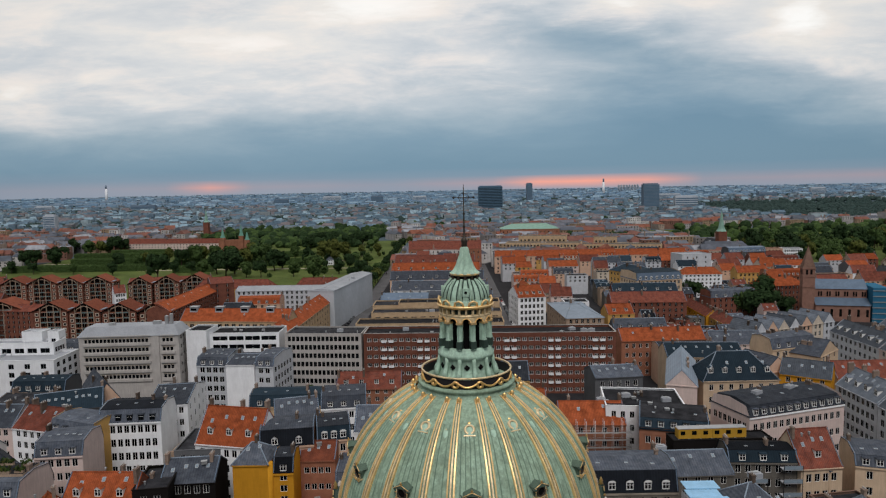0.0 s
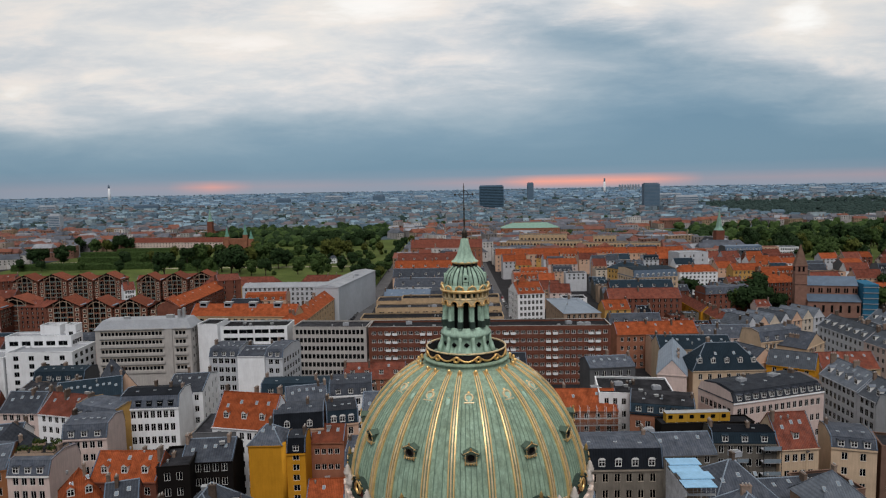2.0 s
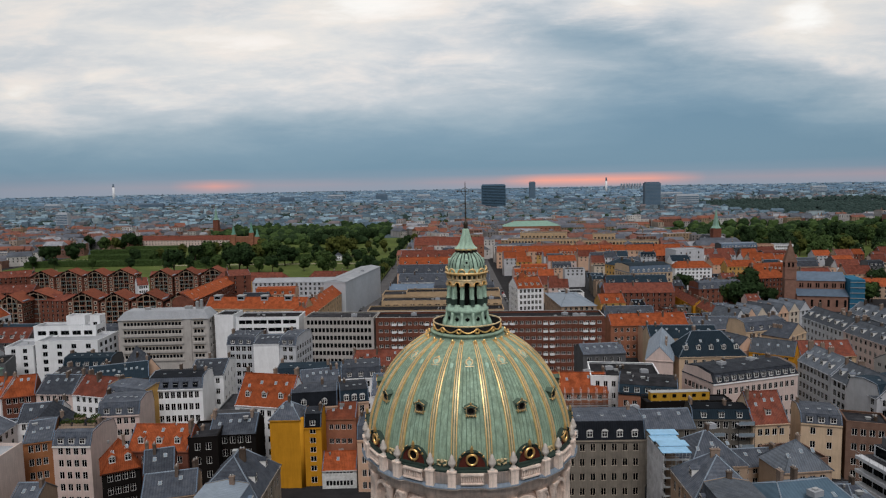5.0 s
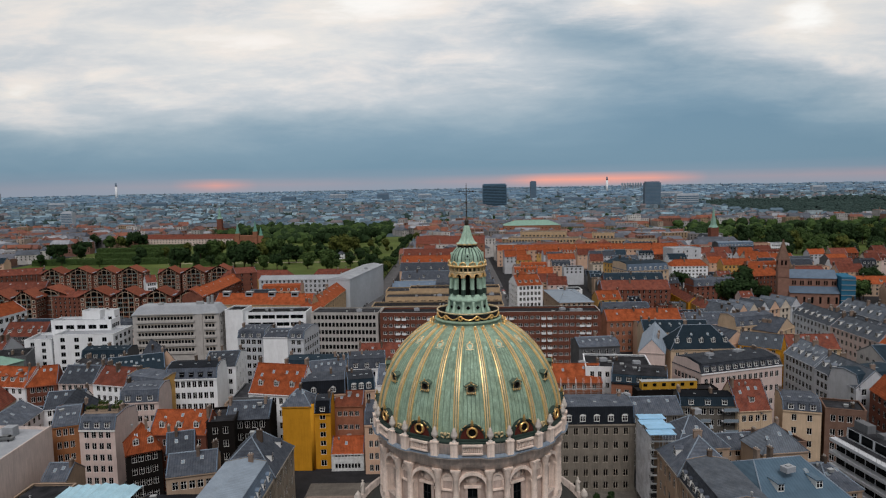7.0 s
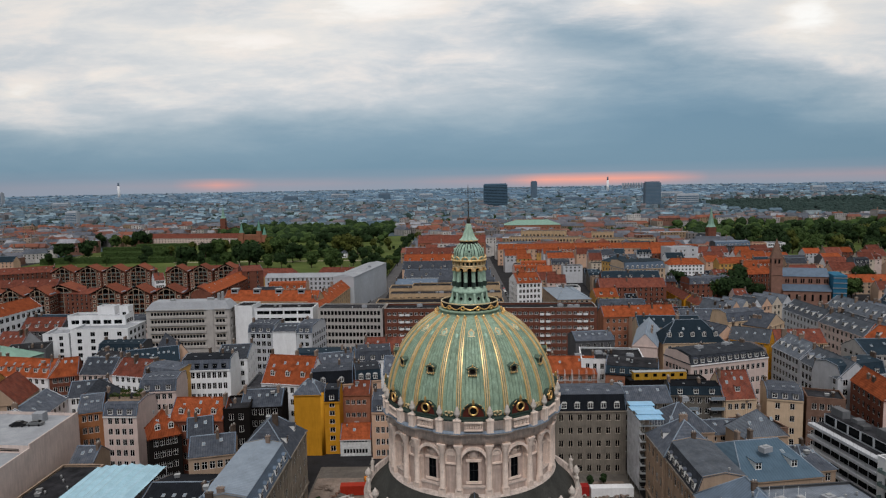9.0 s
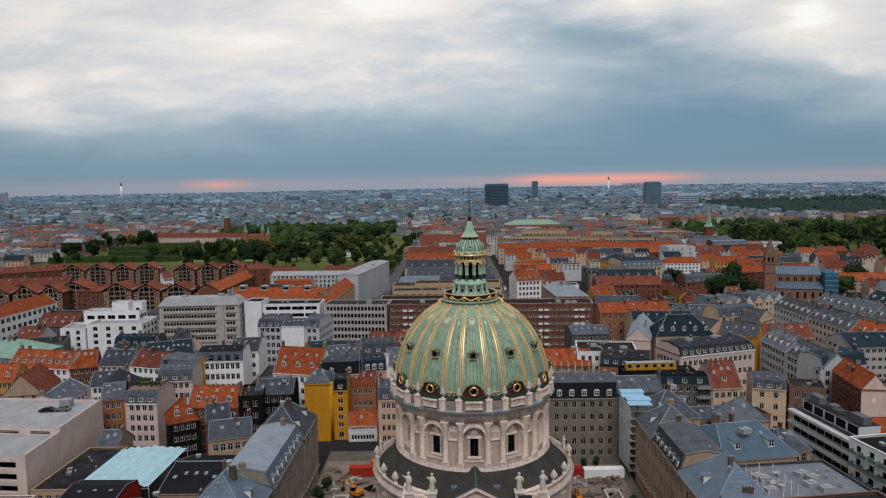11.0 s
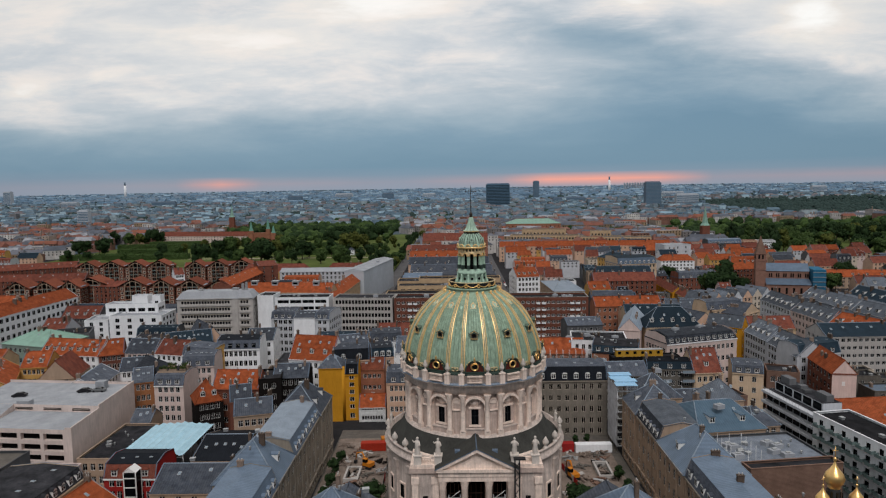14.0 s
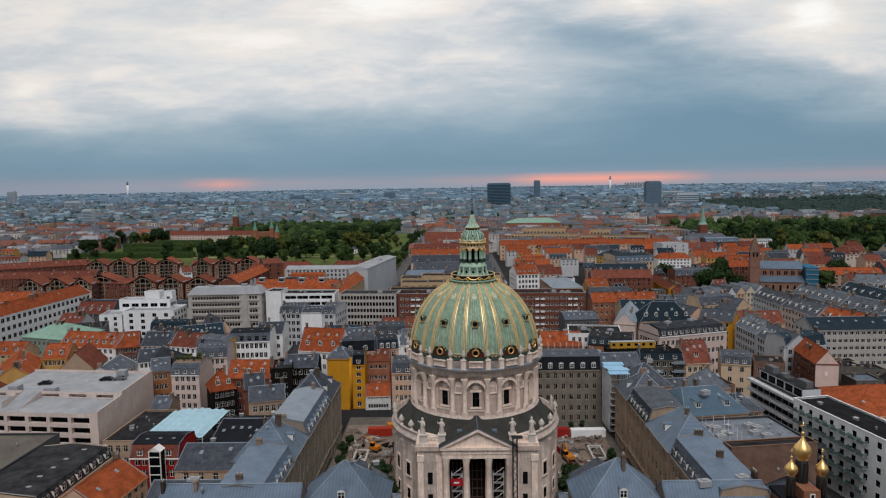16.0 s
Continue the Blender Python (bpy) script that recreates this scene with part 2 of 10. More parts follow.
# roofs
TILE = material("orange_clay_tiles", (0.285, 0.070, 0.025), 0.85, 0.34, 0.5, 5, 0.45, each=0.2, bands=("X", 0.45, 0.24), second=(0.21, 0.055, 0.024))
TILE_D = material("weathered_red_tiles", (0.175, 0.048, 0.029), 0.85, 0.34, 0.5, 5, 0.45, each=0.2, bands=("X", 0.45, 0.2), second=(0.12, 0.050, 0.040))
SLATE = material("grey_slate", (0.036, 0.044, 0.060), 0.72, 0.25, 0.4, 5, 0.35, each=0.55, bands=("X", 0.6, 0.2), second=(0.078, 0.086, 0.102))
SLATE_P = material("pale_blue_slate", (0.090, 0.106, 0.132), 0.72, 0.25, 0.4, 5, 0.35, each=0.5, bands=("X", 0.6, 0.2), second=(0.12, 0.134, 0.155))
ROAD = material("street_asphalt", (0.085, 0.085, 0.092), 0.9, 0.2, 0.08, 3, 0.1, second=(0.115, 0.113, 0.115))
SLATE_D = material("dark_slate", (0.010, 0.012, 0.016), 0.72, 0.25, 0.4, 5, 0.3, each=0.3, bands=("X", 0.6, 0.15))
FELT = material("roofing_felt", (0.012, 0.013, 0.015), 0.9, 0.3, 0.2, 3, 0.2, each=0.45, second=(0.036, 0.036, 0.041))
LEAD = material("blue_grey_metal_roof", (0.105, 0.145, 0.20), 0.45, 0.16, 0.3, 5, 0.25, each=0.15, bands=("X", 0.7, 0.16))
LEAD_L = material("pale_metal_roof", (0.20, 0.245, 0.30), 0.45, 0.16, 0.3, 5, 0.25, each=0.12, bands=("X", 0.7, 0.16))
PALE = material("pale_flat_roof", (0.33, 0.345, 0.37), 0.8, 0.16, 0.15, 3, 0.1, second=(0.26, 0.275, 0.30))
COPPER_G = material("green_copper_roof", (0.20, 0.33, 0.27), 0.6, 0.16, 0.3, 5, 0.2, bands=("X", 0.7, 0.1))
TEAL = material("teal_slate", (0.018, 0.031, 0.044), 0.72, 0.22, 0.4, 5, 0.3, each=0.25, bands=("X", 0.6, 0.15))
TARP = material("light_blue_tarpaulin", (0.33, 0.52, 0.62), 0.4, 0.10, 0.4, 3, 0.3)
# dome
PATINA = material("pale_green_copper", (0.305, 0.425, 0.325), 0.62, 0.2, 0.25, 4, 0.2, streaks=0.34, second=(0.235, 0.315, 0.225))
PATINA_L = material("light_green_copper", (0.42, 0.60, 0.48), 0.6, 0.2, 0.5, 5, 0.2, streaks=0.25, second=(0.30, 0.41, 0.32))
PATINA_D = material("dark_green_copper", (0.035, 0.055, 0.045), 0.6, 0.2, 0.5, 5, 0.2)
SEAM = material("seam_copper", (0.17, 0.25, 0.19), 0.6, 0.2, 0.4, 5, 0.2)
GILT = material("worn_gilding", (0.92, 0.63, 0.28), 0.40, 0.18, 0.5, 6, 0.15, metal=0.5, second=(0.70, 0.47, 0.22))
GILT_P = material("pale_gilding", (0.80, 0.62, 0.36), 0.48, 0.22, 0.8, 6, 0.2, metal=0.35, second=(0.56, 0.44, 0.26))
HOOD = material("olive_green_copper", (0.085, 0.125, 0.095), 0.6, 0.25, 0.6, 5, 0.2)
GOLD = material("bright_gold_leaf", (1.0, 0.62, 0.24), 0.34, 0.08, 0.5, 5, 0.05, metal=0.9)
OXBLOOD = material("dark_red_copper", (0.09, 0.022, 0.016), 0.6, 0.2, 0.6, 5, 0.2)
BRONZE = material("dark_bronze", (0.045, 0.035, 0.025), 0.5, 0.2, 0.6, 5, 0.2, metal=0.5)
VERDI = material("verdigris_bronze", (0.12, 0.26, 0.21), 0.6, 0.2, 0.6, 5, 0.2)
# small things
FRAME = material("white_paint", (0.68, 0.68, 0.67), 0.6, 0.05, 1.0, 8, 0.05)
GLASS = material("window_glass", (0.003, 0.004, 0.005), 0.08, 0.1, 1.0, 6, 0.0)
# pale blue base colour stands for the sky mirrored in the panes
GLASS_L = material("sky_tinted_glass", (0.20, 0.25, 0.295), 0.12, 0.1, 1.0, 6, 0.0)
# near-black colour stands for the shade inside windows and openings
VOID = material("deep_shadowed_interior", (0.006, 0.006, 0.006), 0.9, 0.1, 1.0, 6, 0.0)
IRON = material("black_iron", (0.02, 0.02, 0.022), 0.6, 0.1, 1.0, 8, 0.1)
STEEL = material("galvanised_steel", (0.40, 0.41, 0.42), 0.45, 0.1, 1.0, 8, 0.1, metal=0.6)
CHIM = material("chimney_brick", (0.155, 0.115, 0.092), 0.9, 0.25, 1.5, 9, 0.2, each=0.65, bands=("Z", 0.3, 0.12))
ASPHALT = material("asphalt", (0.020, 0.020, 0.022), 0.9, 0.2, 0.08, 3, 0.1, second=(0.034, 0.034, 0.037))
PAVE = material("paving_stone", (0.145, 0.13, 0.115), 0.9, 0.22, 0.15, 3, 0.15, second=(0.09, 0.082, 0.075))
SAND = material("trampled_building_sand", (0.255, 0.20, 0.165), 0.95, 0.3, 0.15, 2, 0.25, second=(0.14, 0.115, 0.10))
GRASS = material("mown_grass", (0.062, 0.095, 0.024), 0.95, 0.3, 0.02, 0.6, 0.2, second=(0.095, 0.112, 0.034))
GRAVEL = material("pale_gravel_path", (0.36, 0.31, 0.24), 0.95, 0.15, 0.2, 4, 0.15)
LEAF = [material("leaves_%s" % n, c, 0.85, 0.35, 0.35, 2.5, 0.5, second=s) for n, c, s in (
    ("dark", (0.015, 0.030, 0.013), (0.028, 0.050, 0.018)), ("mid", (0.034, 0.062, 0.021), (0.058, 0.090, 0.028)),
    ("yellow", (0.082, 0.088, 0.022), (0.050, 0.066, 0.018)))]
# woods past 1500 and 3300 metres have blue haze mixed into the leaf colour
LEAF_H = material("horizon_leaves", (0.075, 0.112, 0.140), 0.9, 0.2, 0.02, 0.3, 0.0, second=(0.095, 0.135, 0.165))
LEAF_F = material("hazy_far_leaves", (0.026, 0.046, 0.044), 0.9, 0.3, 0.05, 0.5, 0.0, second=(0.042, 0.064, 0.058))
BARK = material("bark", (0.06, 0.045, 0.035), 0.95, 0.3, 1.0, 6, 0.4)

TERRA = material("terracotta_render", (0.30, 0.13, 0.06), 0.85, 0.12, 0.3, 6, 0.1, streaks=0.1)
TIMBER = material("whitewashed_timber_frame", (0.55, 0.56, 0.56), 0.85, 0.25, 0.8, 3, 0.1)
GREENW = material("grey_green_render", (0.20, 0.26, 0.23), 0.85, 0.1, 0.3, 6, 0.1)
CREAM_P = material("pale_cream_render", (0.52, 0.45, 0.37), 0.85, 0.1, 0.3, 6, 0.1, streaks=0.1)
GREYL = material("pale_grey_render", (0.47, 0.485, 0.515), 0.85, 0.10, 0.3, 6, 0.1, each=0.12, streaks=0.12)
BLUE_R = material("blue_metal_roof", (0.07, 0.115, 0.16), 0.5, 0.14, 0.3, 5, 0.25, bands=("X", 0.7, 0.12))
NAVY = material("navy_slate", (0.014, 0.016, 0.038), 0.5, 0.2, 0.3, 5, 0.2)
# far cladding with haze in its colour; the pale one also serves nearer
HAZE_D = material("hazed_dark_cladding", (0.085, 0.15, 0.215), 0.6, 0.1, 0.05, 0.5, 0.0)
HAZE_M = material("hazed_grey_cladding", (0.14, 0.185, 0.24), 0.7, 0.1, 0.05, 0.5, 0.0)
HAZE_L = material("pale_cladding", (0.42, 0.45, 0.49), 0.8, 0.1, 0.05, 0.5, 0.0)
BLUE_NET = material("blue_scaffold_net", (0.03, 0.13, 0.22), 0.8, 0.15, 0.2, 2, 0.2)
WHITE_NET = material("white_scaffold_net", (0.52, 0.53, 0.56), 0.8, 0.22, 0.5, 3, 0.3)
TARP_B = material("pale_blue_sheet", (0.25, 0.46, 0.66), 0.4, 0.15, 0.4, 3, 0.2)
CAR_K = material("black_car_paint", (0.012, 0.012, 0.014), 0.2, 0.05, 1, 5, 0.0)
CAR_G = material("grey_car_paint", (0.12, 0.125, 0.13), 0.25, 0.05, 1, 5, 0.0)
CAR_W = material("white_car_paint", (0.6, 0.6, 0.6), 0.25, 0.05, 1, 5, 0.0)
CAR_R = material("red_car_paint", (0.25, 0.02, 0.02), 0.25, 0.05, 1, 5, 0.0)
CAR_B = material("blue_car_paint", (0.03, 0.05, 0.12), 0.25, 0.05, 1, 5, 0.0)
RED_SITE = material("red_site_paint", (0.32, 0.03, 0.015), 0.6, 0.12, 0.6, 4, 0.1)
ORANGE = material("orange_machine_paint", (0.5, 0.17, 0.015), 0.5, 0.12, 0.6, 4, 0.1)
PORCH = material("weathered_dark_lead", (0.050, 0.050, 0.046), 0.8, 0.2, 0.3, 4, 0.2, streaks=0.2)
RED_SIGN = material("red_banner", (0.35, 0.015, 0.02), 0.6, 0.05, 1.0, 5, 0.0)
BROWNB = material("brown_old_brick", (0.17, 0.105, 0.08), 0.9, 0.25, 0.3, 8, 0.3, bands=("Z", 0.3, 0.12))
GARAGE = material("pale_pink_concrete", (0.60, 0.50, 0.46), 0.85, 0.12, 0.2, 5, 0.12, streaks=0.15)
TILE_B = material("brown_clay_tiles", (0.20, 0.060, 0.032), 0.85, 0.26, 0.5, 5, 0.45, each=0.2, second=(0.14, 0.048, 0.032))
BRICK_P = material("pale_red_brick", (0.235, 0.13, 0.10), 0.9, 0.2, 0.3, 8, 0.3, bands=("Z", 0.3, 0.12))
TEAL_P = material("grey_green_balcony_panel", (0.12, 0.17, 0.165), 0.6, 0.1, 0.6, 5, 0.1)

# ---- mesh helpers ----
class Build:
    """Collects faces of several materials for one mesh."""

    def __init__(self):
        self.v, self.f, self.m, self.mats, self.smooth = [], [], [], [], []

    def slot(self, mat):
        if mat not in self.mats:
            self.mats.append(mat)
        return self.mats.index(mat)

    def face(self, pts, mat, smooth=False):
        i = len(self.v)
        self.v += [tuple(p) for p in pts]
        self.f.append(list(range(i, i + len(pts))))
        self.m.append(self.slot(mat))
        self.smooth.append(smooth)

    def box(self, x0, x1, y0, y1, z0, z1, mat, top=None, m=None):
        c = [Vector(p) for p in ((x0, y0, z0), (x1, y0, z0), (x1, y1, z0), (x0, y1, z0), (x0, y0, z1), (x1, y0, z1), (x1, y1, z1), (x0, y1, z1))]
        if m is not None:
            c = [m @ p for p in c]
        i, s = len(self.v), self.slot(mat)
        self.v += [tuple(p) for p in c]
        for k, q in enumerate(((0, 3, 2, 1), (4, 5, 6, 7), (0, 1, 5, 4), (1, 2, 6, 5), (2, 3, 7, 6), (3, 0, 4, 7))):
            self.f.append([i + a for a in q])
            self.m.append(self.slot(top) if top and k == 1 else s)
            self.smooth.append(False)

    def lathe(self, prof, n, mat, a0=0.0, a1=2 * math.pi, smooth=True, m=None, shape=None):
        """Turns (radius, height) points round z. shape(angle, radius) may change a radius."""
        closed = abs(a1 - a0 - 2 * math.pi) < 1e-6
        cols = n if closed else n + 1
        i, s = len(self.v), self.slot(mat)
        for k in range(cols):
            a = a0 + (a1 - a0) * k / n
            for r, z in prof:
                rr = shape(a, r, z) if shape else r
                p = Vector((rr * math.sin(a), -rr * math.cos(a), z))
                self.v.append(tuple(m @ p if m is not None else p))
        h = len(prof)
        for k in range(n):
            k2 = (k + 1) % cols
            for j in range(h - 1):
                if prof[j][0] < 1e-6 and prof[j + 1][0] < 1e-6:
                    continue
                self.f.append([i + k * h + j, i + k2 * h + j, i + k2 * h + j + 1, i + k * h + j + 1])
                self.m.append(s)
                self.smooth.append(smooth)

    def tube(self, pts, r, mat, n=6, smooth=True):
        """A round bar along points."""
        pts = [Vector(p) for p in pts]
        i, s = len(self.v), self.slot(mat)
        for k, p in enumerate(pts):
            d = (pts[min(k + 1, len(pts) - 1)] - pts[max(k - 1, 0)]).normalized()
            a = d.cross(Vector((0, 0, 1)))
            a = a.normalized() if a.length > 1e-3 else Vector((1, 0, 0))
            b = d.cross(a)
            rk = r[k] if isinstance(r, (list, tuple)) else r
            for j in range(n):
                t = 2 * math.pi * j / n
                self.v.append(tuple(p + a * rk * math.cos(t) + b * rk * math.sin(t)))
        for k in range(len(pts) - 1):
            for j in range(n):
                self.f.append([i + k * n + j, i + k * n + (j + 1) % n, i + (k + 1) * n + (j + 1) % n, i + (k + 1) * n + j])
                self.m.append(s)
                self.smooth.append(smooth)
        for k, rev in ((0, True), (len(pts) - 1, False)):
            q = [i + k * n + j for j in range(n)]
            self.f.append(q[::-1] if rev else q)
            self.m.append(s)
            self.smooth.append(False)

    def mesh(self, name):
        me = bpy.data.meshes.new(name)
        me.from_pydata(self.v, [], self.f)
        for mt in self.mats:
            me.materials.append(mt)
        me.polygons.foreach_set("material_index", self.m)
        me.polygons.foreach_set("use_smooth", self.smooth)
        me.update()
        return me


def part(name, shape, parent, m=None, label=""):
    """A part of a thing, as one mesh object. shape: a Build or a mesh."""
    ob = new(name, shape.mesh(name) if isinstance(shape, Build) else shape)
    ob.parent = parent
    if m is not None:
        ob.matrix_basis = m
    if label:
        ob["label"] = label
    return ob


def thing(name, m, label, category, group="", kind=""):
    ob = new(name)
    ob.empty_display_size = 0.1
    ob.matrix_basis = m
    return tagged(ob, label, category, group, kind)


def rot_z(a):
    return Matrix.Rotation(a, 4, "Z")


# ---- windows, dormers and other pieces of houses ----
SHARED = {}


def window_mesh(w, h, style="cross", frame_mat=None):
    """A casement that fills a reveal: local x across, z up, the face towards -y."""
    fm = frame_mat or FRAME
    key = (round(w, 2), round(h, 2), style, fm.name)
    if key in SHARED:
        return SHARED[key]
    b = Build()
    t = min(0.085, w * 0.075) if w < 1.65 else 0.15
    b.face([(0, 0.04, 0), (w, 0.04, 0), (w, 0.04, h), (0, 0.04, h)], GLASS)

    def bar(x0, x1, z0, z1):
        b.face([(x0, 0, z0), (x1, 0, z0), (x1, 0, z1), (x0, 0, z1)], fm)
        b.face([(x0, 0, z0), (x0, 0, z1), (x0, 0.04, z1), (x0, 0.04, z0)], fm)
        b.face([(x1, 0, z0), (x1, 0.04, z0), (x1, 0.04, z1), (x1, 0, z1)], fm)

    bar(0, t, 0, h), bar(w - t, w, 0, h), bar(t, w - t, 0, t), bar(t, w - t, h - t, h)
    if style == "cross":
        bar(w / 2 - t / 2, w / 2 + t / 2, t, h - t), bar(t, w - t, h * 0.62, h * 0.62 + t)
    elif style == "grid":
        bar(w / 2 - t / 2, w / 2 + t / 2, t, h - t), bar(t, w - t, h * 0.34, h * 0.34 + t), bar(t, w - t, h * 0.67, h * 0.67 + t)
    elif style == "bar":
        bar(w / 2 - t / 2, w / 2 + t / 2, t, h - t)
    SHARED[key] = b.mesh("window")
    return SHARED[key]


def facade(b, o, u, length, z0, z1, wins, mat, reveal=0.22):
    """A wall from point o along unit u with openings (x, z, w, h), each with reveals. The outside lies to the right of u."""
    o, u = Vector(o), Vector(u)
    n = Vector((u.y, -u.x, 0))
    xs = sorted({0.0, length, *[w[0] for w in wins], *[w[0] + w[2] for w in wins]})
    zs = sorted({z0, z1, *[w[1] for w in wins], *[w[1] + w[3] for w in wins]})
    P = lambda x, z, d=0.0: o + u * x - n * d + Vector((0, 0, z - o.z))
    for j in range(len(zs) - 1):
        run = None
        for i in range(len(xs)):
            hole = True
            if i < len(xs) - 1:
                cx, cz = (xs[i] + xs[i + 1]) / 2, (zs[j] + zs[j + 1]) / 2
                hole = any(w[0] < cx < w[0] + w[2] and w[1] < cz < w[1] + w[3] for w in wins)
            if not hole and run is None:
                run = xs[i]
            if hole and run is not None:
                b.face([P(run, zs[j]), P(xs[i], zs[j]), P(xs[i], zs[j + 1]), P(run, zs[j + 1])], mat)
                run = None
    for x, z, w, h in wins:
        for a, c in (((x, z), (x + w, z)), ((x + w, z), (x + w, z + h)), ((x + w, z + h), (x, z + h)), ((x, z + h), (x, z))):
            b.face([P(*a), P(*a, reveal), P(*c, reveal), P(*c)], mat)


def dormer_panes(b, w, h):
    t = 0.14
    n = 2 if w > 1.0 else 1
    pw = (w - t * (n + 1)) / n
    for k in range(n):
        x = t + k * (pw + t)
        b.face([(x, -0.012, 0.25), (x + pw, -0.012, 0.25), (x + pw, -0.012, h - 0.15), (x, -0.012, h - 0.15)], GLASS)
        b.box(x, x + pw, -0.035, -0.012, h * 0.62, h * 0.62 + 0.08, FRAME)


def dormer_window(w, h):
    """The panes and bars of a dormer, as a mesh of its own."""
    if ("dormer_window", w, h) not in SHARED:
        b = Build()
        dormer_panes(b, w, h)
        SHARED[("dormer_window", w, h)] = b.mesh("dormer_window")
    return SHARED[("dormer_window", w, h)]


def dormer_mesh(w, h, depth, roofmat, body=None, style="shed", panes=True):
    key = ("dormer", w, h, depth, roofmat.name, body.name if body else "", style, panes)
    if key in SHARED:
        return SHARED[key]
    b = Build()
    bm = body or FRAME
    b.box(0, w, 0, depth, 0, h, bm)
    if style == "shed":
        b.box(-0.12, w + 0.12, -0.18, depth, h, h + 0.16, roofmat)
    elif style == "arch":
        n = 8
        for k in range(n):
            a, c = math.pi * k / n, math.pi * (k + 1) / n
            R, S = w / 2 + 0.1, h * 0.3
            p = lambda t, y, R=R, S=S: (w / 2 - R * math.cos(t), y, h + S * math.sin(t))
            b.face([p(a, -0.15), p(c, -0.15), p(c, depth), p(a, depth)], roofmat)
            b.face([(w / 2, -0.15, h), p(c, -0.15), p(a, -0.15)], bm)
    else:
        r = w * 0.42
        b.face([(-0.15, -0.2, h - 0.05), (w / 2, -0.2, h + r), (w / 2, depth + 0.4, h + r), (-0.15, depth, h - 0.05)], roofmat)
        b.face([(w / 2, -0.2, h + r), (w + 0.15, -0.2, h - 0.05), (w + 0.15, depth, h - 0.05), (w / 2, depth + 0.4, h + r)], roofmat)
        b.face([(0, -0.01, h), (w, -0.01, h), (w / 2, -0.01, h + r)], bm)
    if panes:
        dormer_panes(b, w, h)
    SHARED[key] = b.mesh("dormer")
    return SHARED[key]


def chimney_mesh(w, d, h, mat=None):
    key = ("chimney", w, d, h, (mat or CHIM).name)
    if key not in SHARED:
        b = Build()
        b.box(-w / 2, w / 2, -d / 2, d / 2, -1.8, h, mat or CHIM)
        b.box(-w / 2 - 0.1, w / 2 + 0.1, -d / 2 - 0.1, d / 2 + 0.1, h, h + 0.18, mat or CHIM)
        for k in range(max(2, int(d / 0.5))):
            y = -d / 2 + (k + 0.5) * d / max(2, int(d / 0.5))
            b.tube([(0, y, h + 0.18), (0, y, h + 0.62)], [0.15, 0.12], CONC, 6)
        SHARED[key] = b.mesh("chimney")
    return SHARED[key]


def skylight_mesh(w, h, mat=None):
    key = ("skylight", w, h, (mat or GLASS_L).name)
    if key not in SHARED:
        b = Build()
        b.box(0, w, 0, h, -0.02, 0.08, STEEL)
        b.face([(0.08, 0.08, 0.085), (w - 0.08, 0.08, 0.085), (w - 0.08, h - 0.08, 0.085), (0.08, h - 0.08, 0.085)], mat or GLASS_L)
        SHARED[key] = b.mesh("skylight")
    return SHARED[key]


def vent_mesh(kind):
    if ("vent", kind) not in SHARED:
        b = Build()
        if kind == 0:
            b.box(-0.6, 0.6, -0.45, 0.45, -0.1, 0.55, STEEL)
            b.box(-0.7, 0.7, -0.55, 0.55, 0.55, 0.65, STEEL)
        elif kind == 1:
            b.tube([(0, 0, -0.1), (0, 0, 0.7)], 0.22, STEEL, 8)
            b.tube([(0, 0, 0.7), (0, 0, 0.9)], [0.38, 0.1], STEEL, 8)
        else:
            b.box(-1.3, 1.3, -0.9, 0.9, -0.1, 1.1, PALE)
            b.box(-0.5, 0.5, -0.4, 0.4, 1.1, 1.35, STEEL)
        SHARED[("vent", kind)] = b.mesh("roof_vent")
    return SHARED[("vent", kind)]


RNG = random.Random(7)


